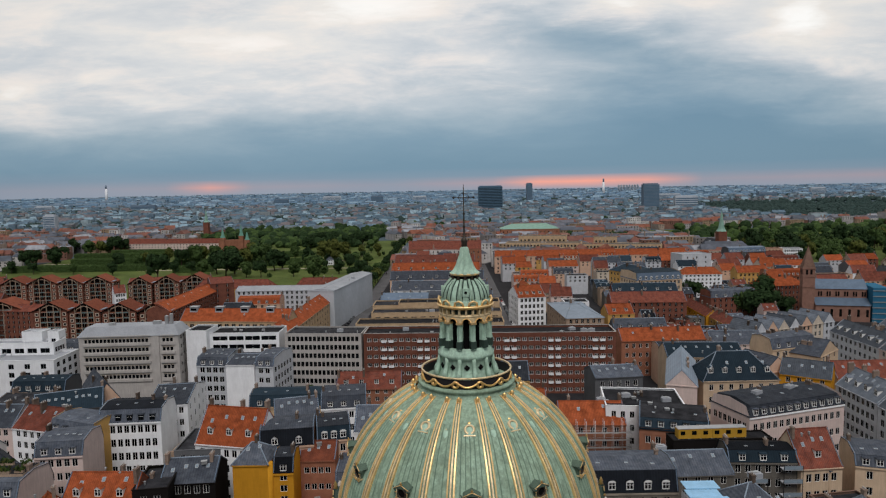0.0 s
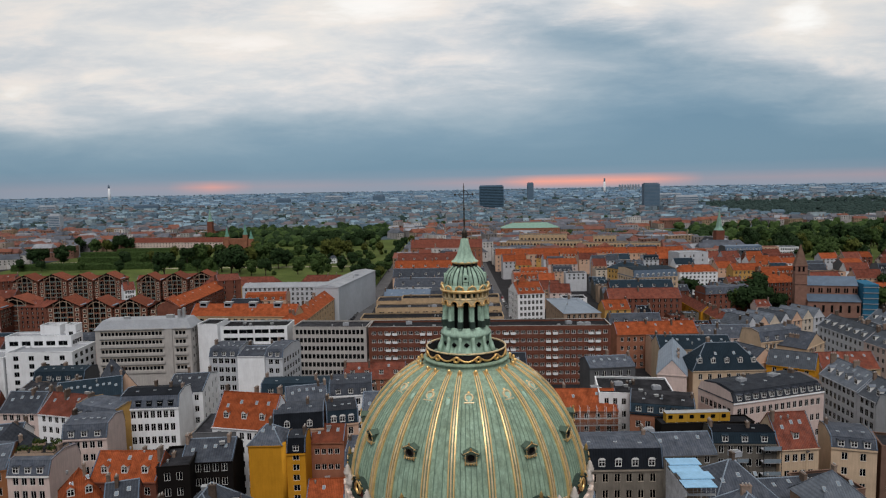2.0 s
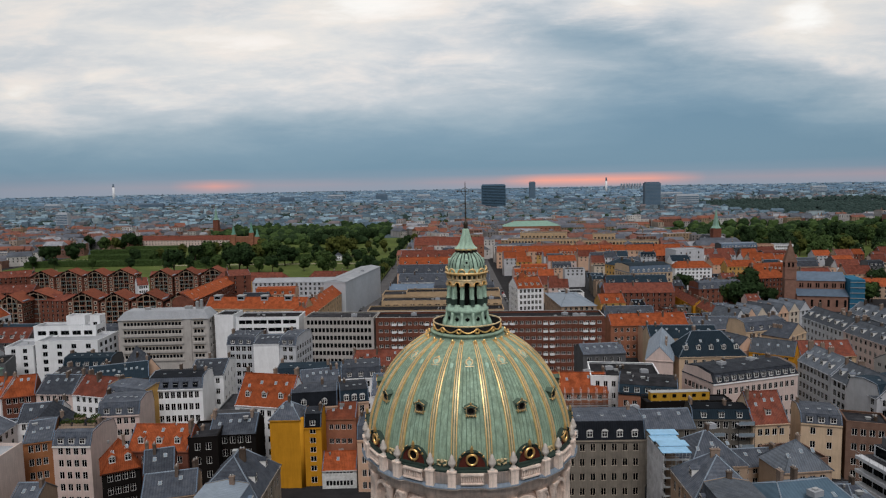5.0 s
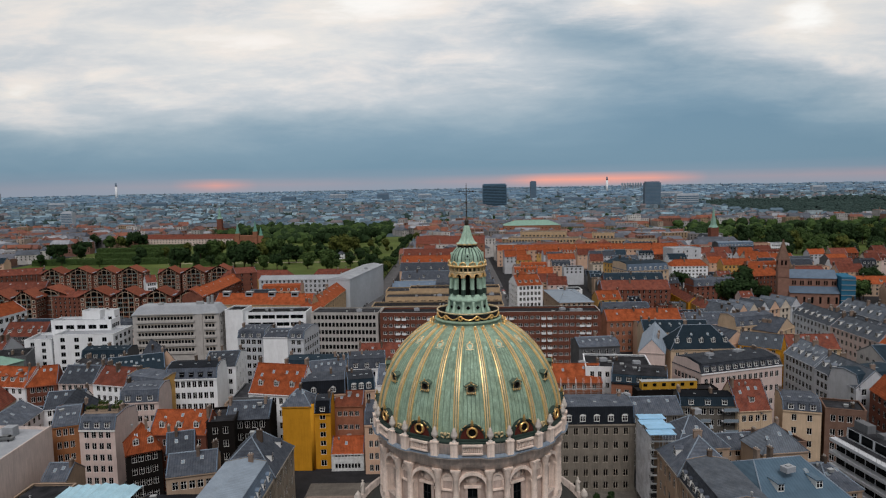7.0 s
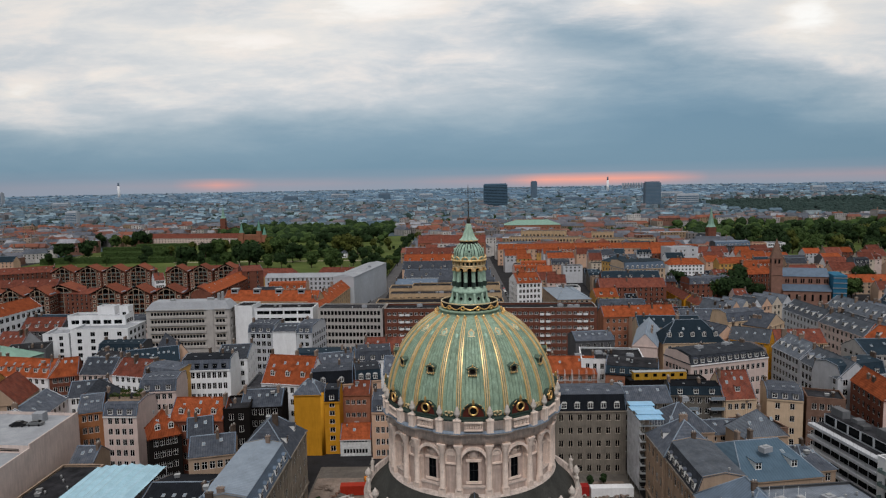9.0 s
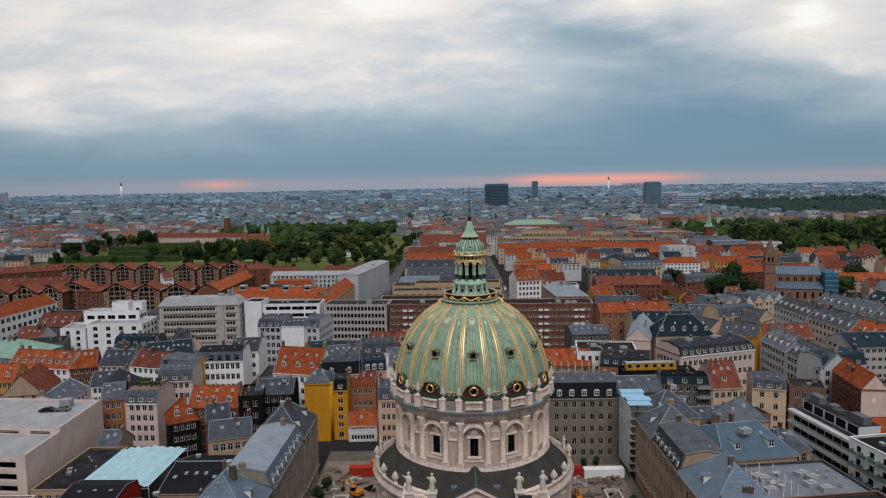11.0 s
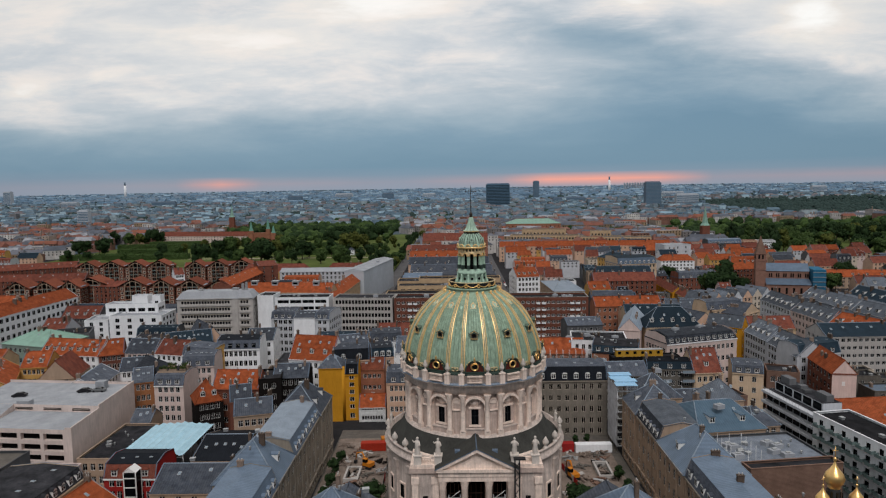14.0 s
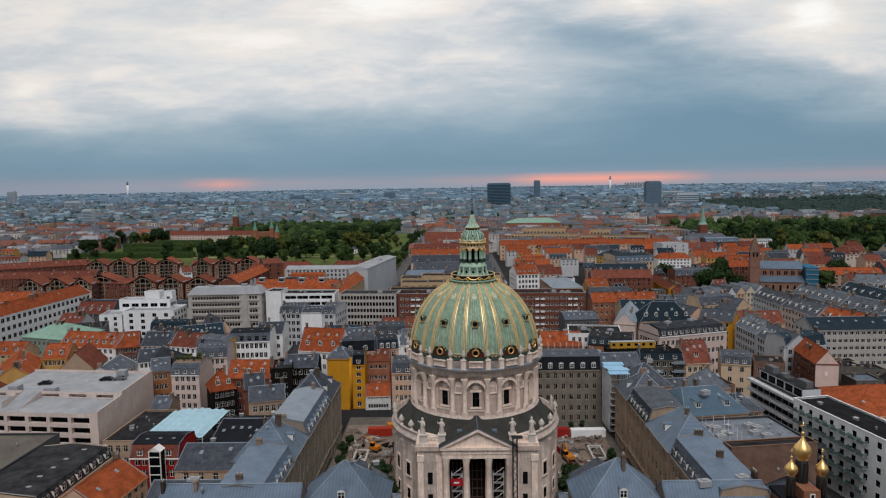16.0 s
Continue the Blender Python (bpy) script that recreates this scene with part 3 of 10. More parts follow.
def house(x0, y0, x1, y1, depth, eave, rise, roof, wall, cover, storeys, bays, label, name="town_house", category="house",
          dormers=0, back_dormers=0, dstyle="shed", chimneys=1, skylights=0, left=0, right=0, win=(1.3, 2.0), style="cross", trim=None, group="",
          frame_mat=None, vents=0, ground=3.6, hip=0.0, low=None, parapet=0.5, blind=(), lowest=0, dbody=None, joined=None, order=False):
    """A house whose front runs from (x0, y0) to (x1, y1); depth goes away from the street. left, right: window columns of the end walls.
    roof: gable, end_gable, hip, mansard or flat. rise: the roof's height over the eaves."""
    L = math.hypot(x1 - x0, y1 - y0)
    joined = y0 > 47 if joined is None else joined
    if roof == "mansard" and not dormers:
        dormers = int(L / 3.4)
    if roof in ("gable", "mansard") and y0 < 240:
        chimneys = max(chimneys, int(L / 11)) if chimneys else 0
    if not skylights and roof in ("gable", "mansard") and y0 < 230 and not order:
        skylights = RNG.choice((2, 3, 4, 5))
    if not vents and roof == "gable" and y0 < 130:
        vents = RNG.choice((0, 1, 2))
    m = Matrix.Translation((x0, y0, 0)) @ rot_z(math.atan2(y1 - y0, x1 - x0))
    H = thing(name, m, label, category, group)
    b = Build()
    ww, wh = win
    step = (eave - ground) / max(1, storeys - 1)
    lists = []

    def columns(length, n, margin=1.0):
        if n <= 0:
            return []
        pitch = (length - 2 * margin) / n
        w = min(ww * 1.06, pitch * (0.92 if ww > 2.7 else 0.74))
        return [(margin + pitch * (k + 0.5) - w / 2, w) for k in range(n)]

    def openings(length, n):
        out = []
        for s in range(lowest, storeys):
            z = 0.9 if s == 0 else ground + (s - 1) * step + 0.85
            h = min(wh, (step if s else ground) - 1.1)
            out += [(x, z, w, h) for x, w in columns(length, n)]
        return out

    sides = (("f", Vector((0, 0, 0)), Vector((1, 0, 0)), L, bays), ("r", Vector((L, 0, 0)), Vector((0, 1, 0)), depth, right),
             ("b", Vector((L, depth, 0)), Vector((-1, 0, 0)), L, 0), ("l", Vector((0, depth, 0)), Vector((0, -1, 0)), depth, left))
    top = eave + (parapet if roof == "flat" else 0)
    for k, o, u, length, n in sides:
        wins = openings(length, n)
        facade(b, o, u, length, 0, top, wins, wall)
        lists.append((o, u, wins))
    if roof in ("gable",) and hip == 0:
        for x in (0, L):
            b.face([(x, 0, eave), (x, depth, eave), (x, depth / 2, eave + rise)], wall)
    if roof in ("gable", "mansard") and not hip:
        i, up = (depth / 2 - 0.01, 0.0) if roof == "gable" else (1.3, 0.9)
        line = [(-0.1, eave + 0.1), (i, eave + rise + 0.1), (depth / 2, eave + rise + up + 0.1), (depth - i, eave + rise + 0.1), (depth + 0.1, eave + 0.1)]
        for x in (0.0, L - 0.22):
            for (ya, za), (yb, zb) in zip(line, line[1:]):
                c = [(x, ya, za + 0.14), (x + 0.22, ya, za + 0.14), (x + 0.22, yb, zb + 0.14), (x, yb, zb + 0.14)]
                lo = [(a, q, w - 0.3) for a, q, w in c]
                b.face(c, LEAD)
                b.face([lo[0], c[0], c[3], lo[3]], wall)
                b.face([lo[1], lo[2], c[2], c[1]], wall)
    if roof == "end_gable":
        for y in (0, depth):
            b.face([(0, y, eave), (L, y, eave), (L / 2, y, eave + rise)], wall)
    if roof == "mansard":
        for x in (0, L):
            i = 1.3
            b.face([(x, 0, eave), (x, depth, eave), (x, depth - i, eave + rise), (x, depth / 2, eave + rise + 0.9), (x, i, eave + rise)], wall)
    part("wall", b, H)
    if joined:
        g = Build()
        for o, u, wins in lists:
            nrm = Vector((u.y, -u.x, 0))
            for x, z, w, h in wins:
                q = [o + u * a - nrm * 0.16 + Vector((0, 0, c)) for a, c in ((x, z), (x + w, z), (x + w, z + h), (x, z + h))]
                g.face(q, GLASS)
                k = o + u * x - nrm * 0.12 + Vector((0, 0, z))
                bars = [(w / 2 - 0.05, w / 2 + 0.05, 0, h)]
                if y0 < 215:
                    bars += [(0, 0.09, 0, h), (w - 0.09, w, 0, h), (0.09, w - 0.09, h - 0.09, h), (0.09, w - 0.09, 0, 0.1)]
                for xa, xb, za, zb in bars:
                    g.face([k + u * a + Vector((0, 0, c)) for a, c in ((xa, za), (xb, za), (xb, zb), (xa, zb))], frame_mat or FRAME)
        tagged(part("glazing", g, H), kind="stuff")
        lists = []
    for o, u, wins in lists:
        a = math.atan2(u.y, u.x)
        nrm = Vector((u.y, -u.x, 0))
        for x, z, w, h in wins:
            part("window", window_mesh(w, h, style, frame_mat), H, Matrix.Translation(o + u * x - nrm * 0.17 + Vector((0, 0, z))) @ rot_z(a))
    if order:
        key = ("pilaster", eave, wall.name)
        if key not in SHARED:
            p = Build()
            p.box(-0.3, 0.3, -0.26, 0.0, 4.6, eave - 1.3, wall)
            p.box(-0.4, 0.4, -0.34, 0.0, eave - 1.3, eave - 0.6, wall)
            p.box(-0.4, 0.4, -0.34, 0.0, 3.9, 4.6, wall)
            SHARED[key] = p.mesh("pilaster")
        for k in range(0, bays + 1, 2):
            part("pilaster", SHARED[key], H, Matrix.Translation((1.0 + (L - 2.0) * k / bays, 0.0, 0.0)))
        p = Build()
        p.box(-0.1, L + 0.1, -0.4, 0.0, 3.4, 3.9, wall)
        part("string_course", p, H)
    # roof
    r = Build()
    ov = 0.35

    def slab(pts, t=0.16):
        pts = [Vector(p) for p in pts]
        n = (pts[1] - pts[0]).cross(pts[2] - pts[0]).normalized()
        r.face(pts, cover)
        for i in range(len(pts)):
            p, q = pts[i], pts[(i + 1) % len(pts)]
            r.face([p, p - n * t, q - n * t, q], cover)
        r.face([p - n * t for p in pts][::-1], cover)

    D, e = depth, eave + 0.06
    slope = None
    if roof == "gable":
        k = rise / (D / 2)
        hh = hip
        lo = 0.12 if hh == 0 else ov
        slab([(-lo, -ov, e - ov * k), (L + lo, -ov, e - ov * k), (L - hh + (0 if hh else lo), D / 2, e + rise), (hh - (0 if hh else lo), D / 2, e + rise)])
        slab([(L + lo, D + ov, e - ov * k), (-lo, D + ov, e - ov * k), (hh - (0 if hh else lo), D / 2, e + rise), (L - hh + (0 if hh else lo), D / 2, e + rise)])
        if hh:
            slab([(L + lo, -ov, e - ov * k), (L + lo, D + ov, e - ov * k), (L - hh, D / 2, e + rise)])
            slab([(-lo, D + ov, e - ov * k), (-lo, -ov, e - ov * k), (hh, D / 2, e + rise)])
        cap = LEAD_L if cover in (SLATE, TEAL, LEAD, BLUE_R, SLATE_D) else cover
        r.tube([(hh, D / 2, e + rise), (L - hh, D / 2, e + rise)], 0.17, cap, 6)
        if hh:
            for xa, xb, ya in ((-lo, hh, -ov), (-lo, hh, D + ov), (L + lo, L - hh, -ov), (L + lo, L - hh, D + ov)):
                r.tube([(xa, ya, e - ov * k + 0.03), (xb, D / 2, e + rise)], 0.15, cap, 5)
        slope = (0.0, D / 2, e, rise)
    elif roof == "end_gable":
        k = rise / (L / 2)
        slab([(-ov, D + .1, e - ov * k), (-ov, -.1, e - ov * k), (L / 2, -.1, e + rise), (L / 2, D + .1, e + rise)])
        slab([(L + ov, -.1, e - ov * k), (L + ov, D + .1, e - ov * k), (L / 2, D + .1, e + rise), (L / 2, -.1, e + rise)])
        r.tube([(L / 2, -.1, e + rise), (L / 2, D + .1, e + rise)], 0.16, cover, 6)
    elif roof == "mansard":
        i = 1.3
        tm = low or cover
        z2 = e + rise

        def slab2(pts, mt):
            pts = [Vector(p) for p in pts]
            n = (pts[1] - pts[0]).cross(pts[2] - pts[0]).normalized()
            r.face(pts, mt)
            for q in range(len(pts)):
                p, s = pts[q], pts[(q + 1) % len(pts)]
                r.face([p, p - n * 0.14, s - n * 0.14, s], mt)

        hi = i if hip else -0.1
        lo = 0.0 if hip else 0.1
        slab2([(-lo, -0.15, e), (L + lo, -0.15, e), (L - hi, i, z2), (hi, i, z2)], tm)
        slab2([(L + lo, D + 0.15, e), (-lo, D + 0.15, e), (hi, D - i, z2), (L - hi, D - i, z2)], tm)
        if hip:
            slab2([(L + 0.15, -0.15, e), (L + 0.15, D + 0.15, e), (L - hi, D - i, z2), (L - hi, i, z2)], tm)
            slab2([(-0.15, D + 0.15, e), (-0.15, -0.15, e), (hi, i, z2), (hi, D - i, z2)], tm)
        up = 0.9
        slab2([(hi - 0.05, i - 0.1, z2), (L - hi + 0.05, i - 0.1, z2), (L - hi, D / 2, z2 + up), (hi, D / 2, z2 + up)], cover)
        slab2([(L - hi + 0.05, D - i + 0.1, z2), (hi - 0.05, D - i + 0.1, z2), (hi, D / 2, z2 + up), (L - hi, D / 2, z2 + up)], cover)
        if hip:
            r.face([(L - hi, i, z2), (L - hi, D - i, z2), (L - hi, D / 2, z2 + up)], cover)
            r.face([(hi, D - i, z2), (hi, i, z2), (hi, D / 2, z2 + up)], cover)
        slope = (0.0, i, e, rise)
    elif roof == "flat":
        r.box(0.25, L - 0.25, 0.25, D - 0.25, eave - 0.3, eave, cover)
    part("roof", r, H)
    if roof == "flat":
        c = Build()
        c.box(-0.1, L + 0.1, -0.1, 0.3, top, top + 0.12, trim or wall)
        c.box(-0.1, L + 0.1, D - 0.3, D + 0.1, top, top + 0.12, trim or wall)
        c.box(-0.1, 0.3, 0.3, D - 0.3, top, top + 0.12, trim or wall)
        c.box(L - 0.3, L + 0.1, 0.3, D - 0.3, top, top + 0.12, trim or wall)
        part("coping", c, H)
    else:
        c = Build()
        c.box(-0.05, L + 0.05, -0.32, -0.003, eave - 0.45, eave - 0.12, trim or wall)
        part("cornice", c, H)
    # dormers on the front slope
    if slope and (dormers or back_dormers):
        _, run, ze, rs = slope
        dw = min(1.5, (L - 1.5) / max(1, dormers) * 0.62) if dormers else 1.3
        f = 0.25 if roof == "gable" else 0.12
        zd = ze + rs * f
        dh = min(1.7, rs * 0.55 if roof == "gable" else rs * 0.72)
        for k in range(dormers):
            x = 0.75 + (L - 1.5) * (k + 0.5) / dormers - dw / 2
            dd = min(dh * run / rs, run * (0.95 - f)) + (0.25 if roof == "mansard" else 0.0)
            near = not joined
            dm = part("dormer", dormer_mesh(round(dw, 2), round(dh, 2), round(dd, 2), low or cover, dbody, dstyle, not near), H,
                      Matrix.Translation((x, run * f - (0.12 if roof == "mansard" else 0.02), zd)))
            if near:
                part("dormer_window", dormer_window(round(dw, 2), round(dh, 2)), dm)
        for k in range(back_dormers):
            x = 0.75 + (L - 1.5) * (k + 0.5) / back_dormers + 0.65
            part("dormer", dormer_mesh(1.3, round(dh, 2), round(dh * run / rs, 2), low or cover, dbody, dstyle), H,
                 Matrix.Translation((x, D - run * f + 0.02, zd)) @ rot_z(math.pi))
    if slope and skylights:
        _, run, ze, rs = slope
        a = math.atan2(rs, run)
        line_f = RNG.uniform(0.5, 0.7)
        for k in range(skylights):
            x = 0.8 + (L - 2.2) * (k + RNG.uniform(0.4, 0.6)) / skylights
            f = line_f if k % 4 else line_f - 0.12
            if roof == "mansard":
                mt = Matrix.Translation((x, 1.6 + f * (D / 2 - 2.6), ze + rs + 0.9 * (0.3 + f * (D / 2 - 2.6)) / (D / 2 - 1.3) + 0.04))
            else:
                mt = Matrix.Translation((x, run * f, ze + rs * f + 0.03)) @ Matrix.Rotation(a, 4, "X")
            part("skylight", skylight_mesh(0.8, 1.1), H, mt)
    if roof == "gable":
        zr = eave + rise
    elif roof == "mansard":
        zr = eave + rise + 0.8
    elif roof == "end_gable":
        zr = eave + rise * 0.6
    else:
        zr = eave
    for k in range(chimneys):
        x = RNG.choice((0.5, L - 0.5)) if k == 0 and roof != "flat" and not hip else RNG.uniform(hip + 1.0, max(hip + 1.1, L - 1.0 - hip))
        y = D / 2 + RNG.uniform(-0.15, 0.2) * D
        if roof == "end_gable":
            x = L * RNG.choice((0.28, 0.72))
        part("chimney", chimney_mesh(0.7, RNG.choice((1.0, 1.4, 1.9)), RNG.choice((1.0, 1.4))), H, Matrix.Translation((x, y, zr)))
    for k in range(vents):
        part("roof_vent", vent_mesh(RNG.choice((0, 1, 1, 2)) if L > 14 else RNG.choice((0, 1, 1))), H, Matrix.Translation(
            (RNG.uniform(1.6, L - 1.6), D * RNG.uniform(0.25, 0.75), zr - (0.75 if roof in ("gable",) else 0.25 if roof == "mansard" else 0) * 1.0 + 0.05)) @ rot_z(RNG.uniform(0, 0.3)))
    return H


# ---- the domed church ----
BAY = math.pi / 6


def ellipse_r(z):
    """The dome's outer radius at a height."""
    return 17.45 * math.sqrt(max(0.0, 1 - ((z - 40.4) / 19.55) ** 2))


def ring_at(a, r, z):
    return Matrix.Translation((r * math.sin(a), -r * math.cos(a), z)) @ rot_z(a)


def church():
    C = thing("domed_church", Matrix.Identity(4), "round stone church with a pale green copper dome and gilded ribs", "church")
    up_z = Matrix.Diagonal((1, 1, 1.075, 1))
    porch = Matrix.Diagonal((0.86, 1, 1.075, 1))
    # lower rotunda
    b = Build()
    open_a = radians(23.5)
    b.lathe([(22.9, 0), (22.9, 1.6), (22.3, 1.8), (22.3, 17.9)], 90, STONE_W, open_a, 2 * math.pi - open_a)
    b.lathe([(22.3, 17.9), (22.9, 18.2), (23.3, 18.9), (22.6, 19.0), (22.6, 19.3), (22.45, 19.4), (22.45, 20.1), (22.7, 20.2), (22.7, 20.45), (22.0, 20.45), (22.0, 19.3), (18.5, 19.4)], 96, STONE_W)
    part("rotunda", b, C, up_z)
    b = Build()
    b.lathe([(22.0, 19.3), (21.0, 19.7), (19.5, 21.4), (17.9, 23.9)], 72, PORCH)
    part("rotunda_roof", b, C, up_z, label="dark felted ring roof")
    win = Build()
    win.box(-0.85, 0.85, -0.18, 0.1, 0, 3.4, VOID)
    win.box(-1.15, 1.15, -0.3, 0.1, 3.4, 3.8, STONE)
    win.box(-1.15, -0.85, -0.22, 0.1, -0.2, 3.4, STONE)
    win.box(0.85, 1.15, -0.22, 0.1, -0.2, 3.4, STONE)
    win.box(-1.25, 1.25, -0.34, 0.1, -0.5, -0.2, STONE)
    wm = win.mesh("window")
    pil = Build()
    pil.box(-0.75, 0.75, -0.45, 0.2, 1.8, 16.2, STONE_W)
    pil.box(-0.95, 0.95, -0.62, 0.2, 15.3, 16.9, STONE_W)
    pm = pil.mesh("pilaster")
    for k in range(24):
        a = (k + 0.5) * BAY / 2
        ad = math.degrees(a) % 360
        if ad < 40 or ad > 320:
            continue
        part("window", wm, C, ring_at(a, 22.3, 9.5))
        part("window", wm, C, ring_at(a, 22.3, 3.2) @ Matrix.Scale(0.8, 4))
        part("pilaster", pm, C, ring_at(a + BAY / 4, 22.3, 0) @ up_z)
    # projecting blocks either side of the portico, with balustrades
    for s in (-1, 1):
        b = Build()
        xa, xb = sorted((s * 8.5, s * 14.9))
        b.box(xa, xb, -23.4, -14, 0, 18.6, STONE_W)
        b.box(xa - 0.35, xb + 0.35, -23.9, -13, 18.6, 19.6, STONE_D)
        b.box(xa - 0.1, xb + 0.1, -23.6, -14, 19.6, 20.3, STONE)
        for x in (xa + 0.9, xb - 0.9):
            b.box(x - 0.7, x + 0.7, -23.8, -23.37, 1.5, 16.6, STONE)
            b.box(x - 0.9, x + 0.9, -24.0, -23.37, 16.2, 17.6, STONE)
        b.box(xa + 2.6, xb - 2.6, -23.5, -23.37, 5, 8.2, VOID)
        b.box(xa + 2.6, xb - 2.6, -23.5, -23.37, 10.6, 13.4, VOID)
        blk = part("corner_block", b, C, up_z)
        post = Build()
        post.box(-0.85, 0.85, -0.85, 0.85, 0, 1.9, STATUE)
        post.box(-1.0, 1.0, -1.0, 1.0, 1.9, 2.15, STATUE)
        for x in (s * 8.7, s * 13.4):
            part("pedestal", post, C, Matrix.Translation((x, -22.6, 21.8)))
        bal = Build()
        bal.box(xa + 1.8, xb - 1.8, -22.9, -22.3, 20.3, 20.5, STONE)
        bal.box(xa + 1.8, xb - 1.8, -22.9, -22.3, 21.4, 21.65, STONE)
        n = 8
        for k in range(n):
            x = xa + 1.8 + (k + 0.5) * (xb - xa - 3.6) / n
            bal.lathe([(0.06, 20.5), (0.16, 20.75), (0.09, 21.1), (0.13, 21.4)], 6, STONE, m=Matrix.Translation((x, -22.6, 0)))
        part("balustrade", bal, C, up_z)
    # portico
    b = Build()
    b.box(-10.0, 10.0, -25.0, -16, 17.2, 18.3, STONE)
    b.box(-10.2, 10.2, -25.2, -16, 18.3, 19.4, STONE)
    b.box(-10.7, 10.7, -25.7, -16, 19.4, 20.0, STONE)
    part("entablature", b, C, porch)
    b = Build()
    b.face([(-9.6, -25.0, 20.0), (9.6, -25.0, 20.0), (0, -25.0, 23.9)], STONE)
    for s in (-1, 1):
        q = [(s * 10.9, -25.9, 20.0), (0, -25.9, 24.5), (0, -25.9, 23.75), (s * 9.4, -25.9, 20.0)]
        r = [(x, -24.9, z) for x, _, z in q]
        b.face(q, STONE), b.face(r[::-1], STONE)
        for i in range(4):
            b.face([q[i], q[(i + 1) % 4], r[(i + 1) % 4], r[i]], STONE)
    part("pediment", b, C, porch)
    b = Build()
    for s in (-1, 1):
        b.face([(s * 11.0, -26.0, 20.15), (0, -26.0, 24.65), (0, -16.5, 24.65), (s * 11.0, -16.5, 20.15)][::s], PORCH)
        b.face([(s * 11.0, -26.0, 19.95), (0, -26.0, 24.45), (0, -26.0, 24.65), (s * 11.0, -26.0, 20.15)][::s], LEAD)
        b.box(s * 5.0 - 0.7, s * 5.0 + 0.7, -22.5, -21.4, 22.3, 22.95, LEAD)
    b.tube([(0, -26, 24.65), (0, -16.5, 24.65)], 0.14, LEAD)
    part("portico_roof", b, C, porch, label="dark leaded portico roof")
    col = Build()
    col.lathe([(1.05, 1.6), (1.05, 2.1), (0.85, 2.3), (0.85, 8), (0.72, 15.0), (0.78, 15.1), (0.75, 15.5), (1.0, 16.6), (1.1, 17.0), (1.1, 17.2)], 20, STONE)
    cm = col.mesh("column")
    for x in (-9.0, -3.2, 3.2, 9.0):
        part("column", cm, C, Matrix.Translation((x * 0.86, -24.0, 0)) @ up_z)
        part("column", cm, C, Matrix.Translation((x * 0.86, -19.6, 0)) @ up_z)
    # the porch's deep shade is put into dark stone and near-black sheets
    b = Build()
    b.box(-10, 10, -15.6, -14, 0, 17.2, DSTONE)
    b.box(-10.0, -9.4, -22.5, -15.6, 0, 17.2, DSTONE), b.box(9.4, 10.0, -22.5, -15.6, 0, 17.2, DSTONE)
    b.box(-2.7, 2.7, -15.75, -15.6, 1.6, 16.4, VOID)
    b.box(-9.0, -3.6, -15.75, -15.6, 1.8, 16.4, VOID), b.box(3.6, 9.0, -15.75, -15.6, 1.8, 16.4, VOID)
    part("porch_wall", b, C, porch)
    for xa, xb in ((-6.6, -3.7), (-1.8, 1.8), (3.7, 6.6)):
        b = Build()
        b.box(xa, xb, -16.35, -16.0, 1.8, 14.0, DARKW)
        for j in range(5):
            b.box(xa + 0.2, xb - 0.2, -16.45, -16.35, 2.2 + 2.35 * j, 2.4 + 2.35 * j, BROWNB)
        for j in range(3):
            x = xa + (xb - xa) * (j + 0.5) / 3
            b.box(x - 0.08, x + 0.08, -16.45, -16.35, 1.8, 14.0, BROWNB)
        part("portal_door", b, C, label="tall dark panelled portal door")
    b = Build()
    for k in range(8):
        b.box(-11 - k * 0.35, 11 + k * 0.35, -26 - k * 0.4, -14, 1.4 - k * 0.2, 1.6 - k * 0.2, STONE_D)
    part("steps", b, C)
    # drum
    b = Build()
    b.lathe([(18.3, 22.0), (18.3, 24.2), (18.1, 24.3), (18.1, 25.2), (17.9, 25.4), (17.7, 26.0), (16.3, 26.2)], 96, STONE_W)
    part("drum_plinth", b, C)
    # wall of flat strips with an arched niche in every bay
    hw = math.radians(8.2)
    for k in range(12):
        c = k * BAY
        b = Build()
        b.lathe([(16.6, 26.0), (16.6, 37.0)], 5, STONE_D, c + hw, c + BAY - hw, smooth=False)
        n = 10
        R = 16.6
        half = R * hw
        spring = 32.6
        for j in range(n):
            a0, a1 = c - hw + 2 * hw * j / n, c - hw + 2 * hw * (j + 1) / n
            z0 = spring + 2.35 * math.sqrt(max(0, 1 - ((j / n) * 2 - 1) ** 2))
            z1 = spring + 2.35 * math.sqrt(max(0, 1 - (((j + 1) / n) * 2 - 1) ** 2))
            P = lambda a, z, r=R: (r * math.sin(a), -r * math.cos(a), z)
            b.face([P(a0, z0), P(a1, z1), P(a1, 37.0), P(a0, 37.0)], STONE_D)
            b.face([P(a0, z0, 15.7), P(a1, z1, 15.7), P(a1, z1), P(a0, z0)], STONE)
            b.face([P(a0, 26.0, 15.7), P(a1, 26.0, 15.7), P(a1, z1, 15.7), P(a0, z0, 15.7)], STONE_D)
        for s in (-1, 1):
            a = c + s * hw
            b.face([(16.6 * math.sin(a), -16.6 * math.cos(a), 26), (15.7 * math.sin(a), -15.7 * math.cos(a), 26), (15.7 * math.sin(a), -15.7 * math.cos(a), spring), (16.6 * math.sin(a), -16.6 * math.cos(a), spring)][::s], STONE)
        part("drum_wall", b, C)
    # what sits in and round each niche
    arch = Build()
    n = 14
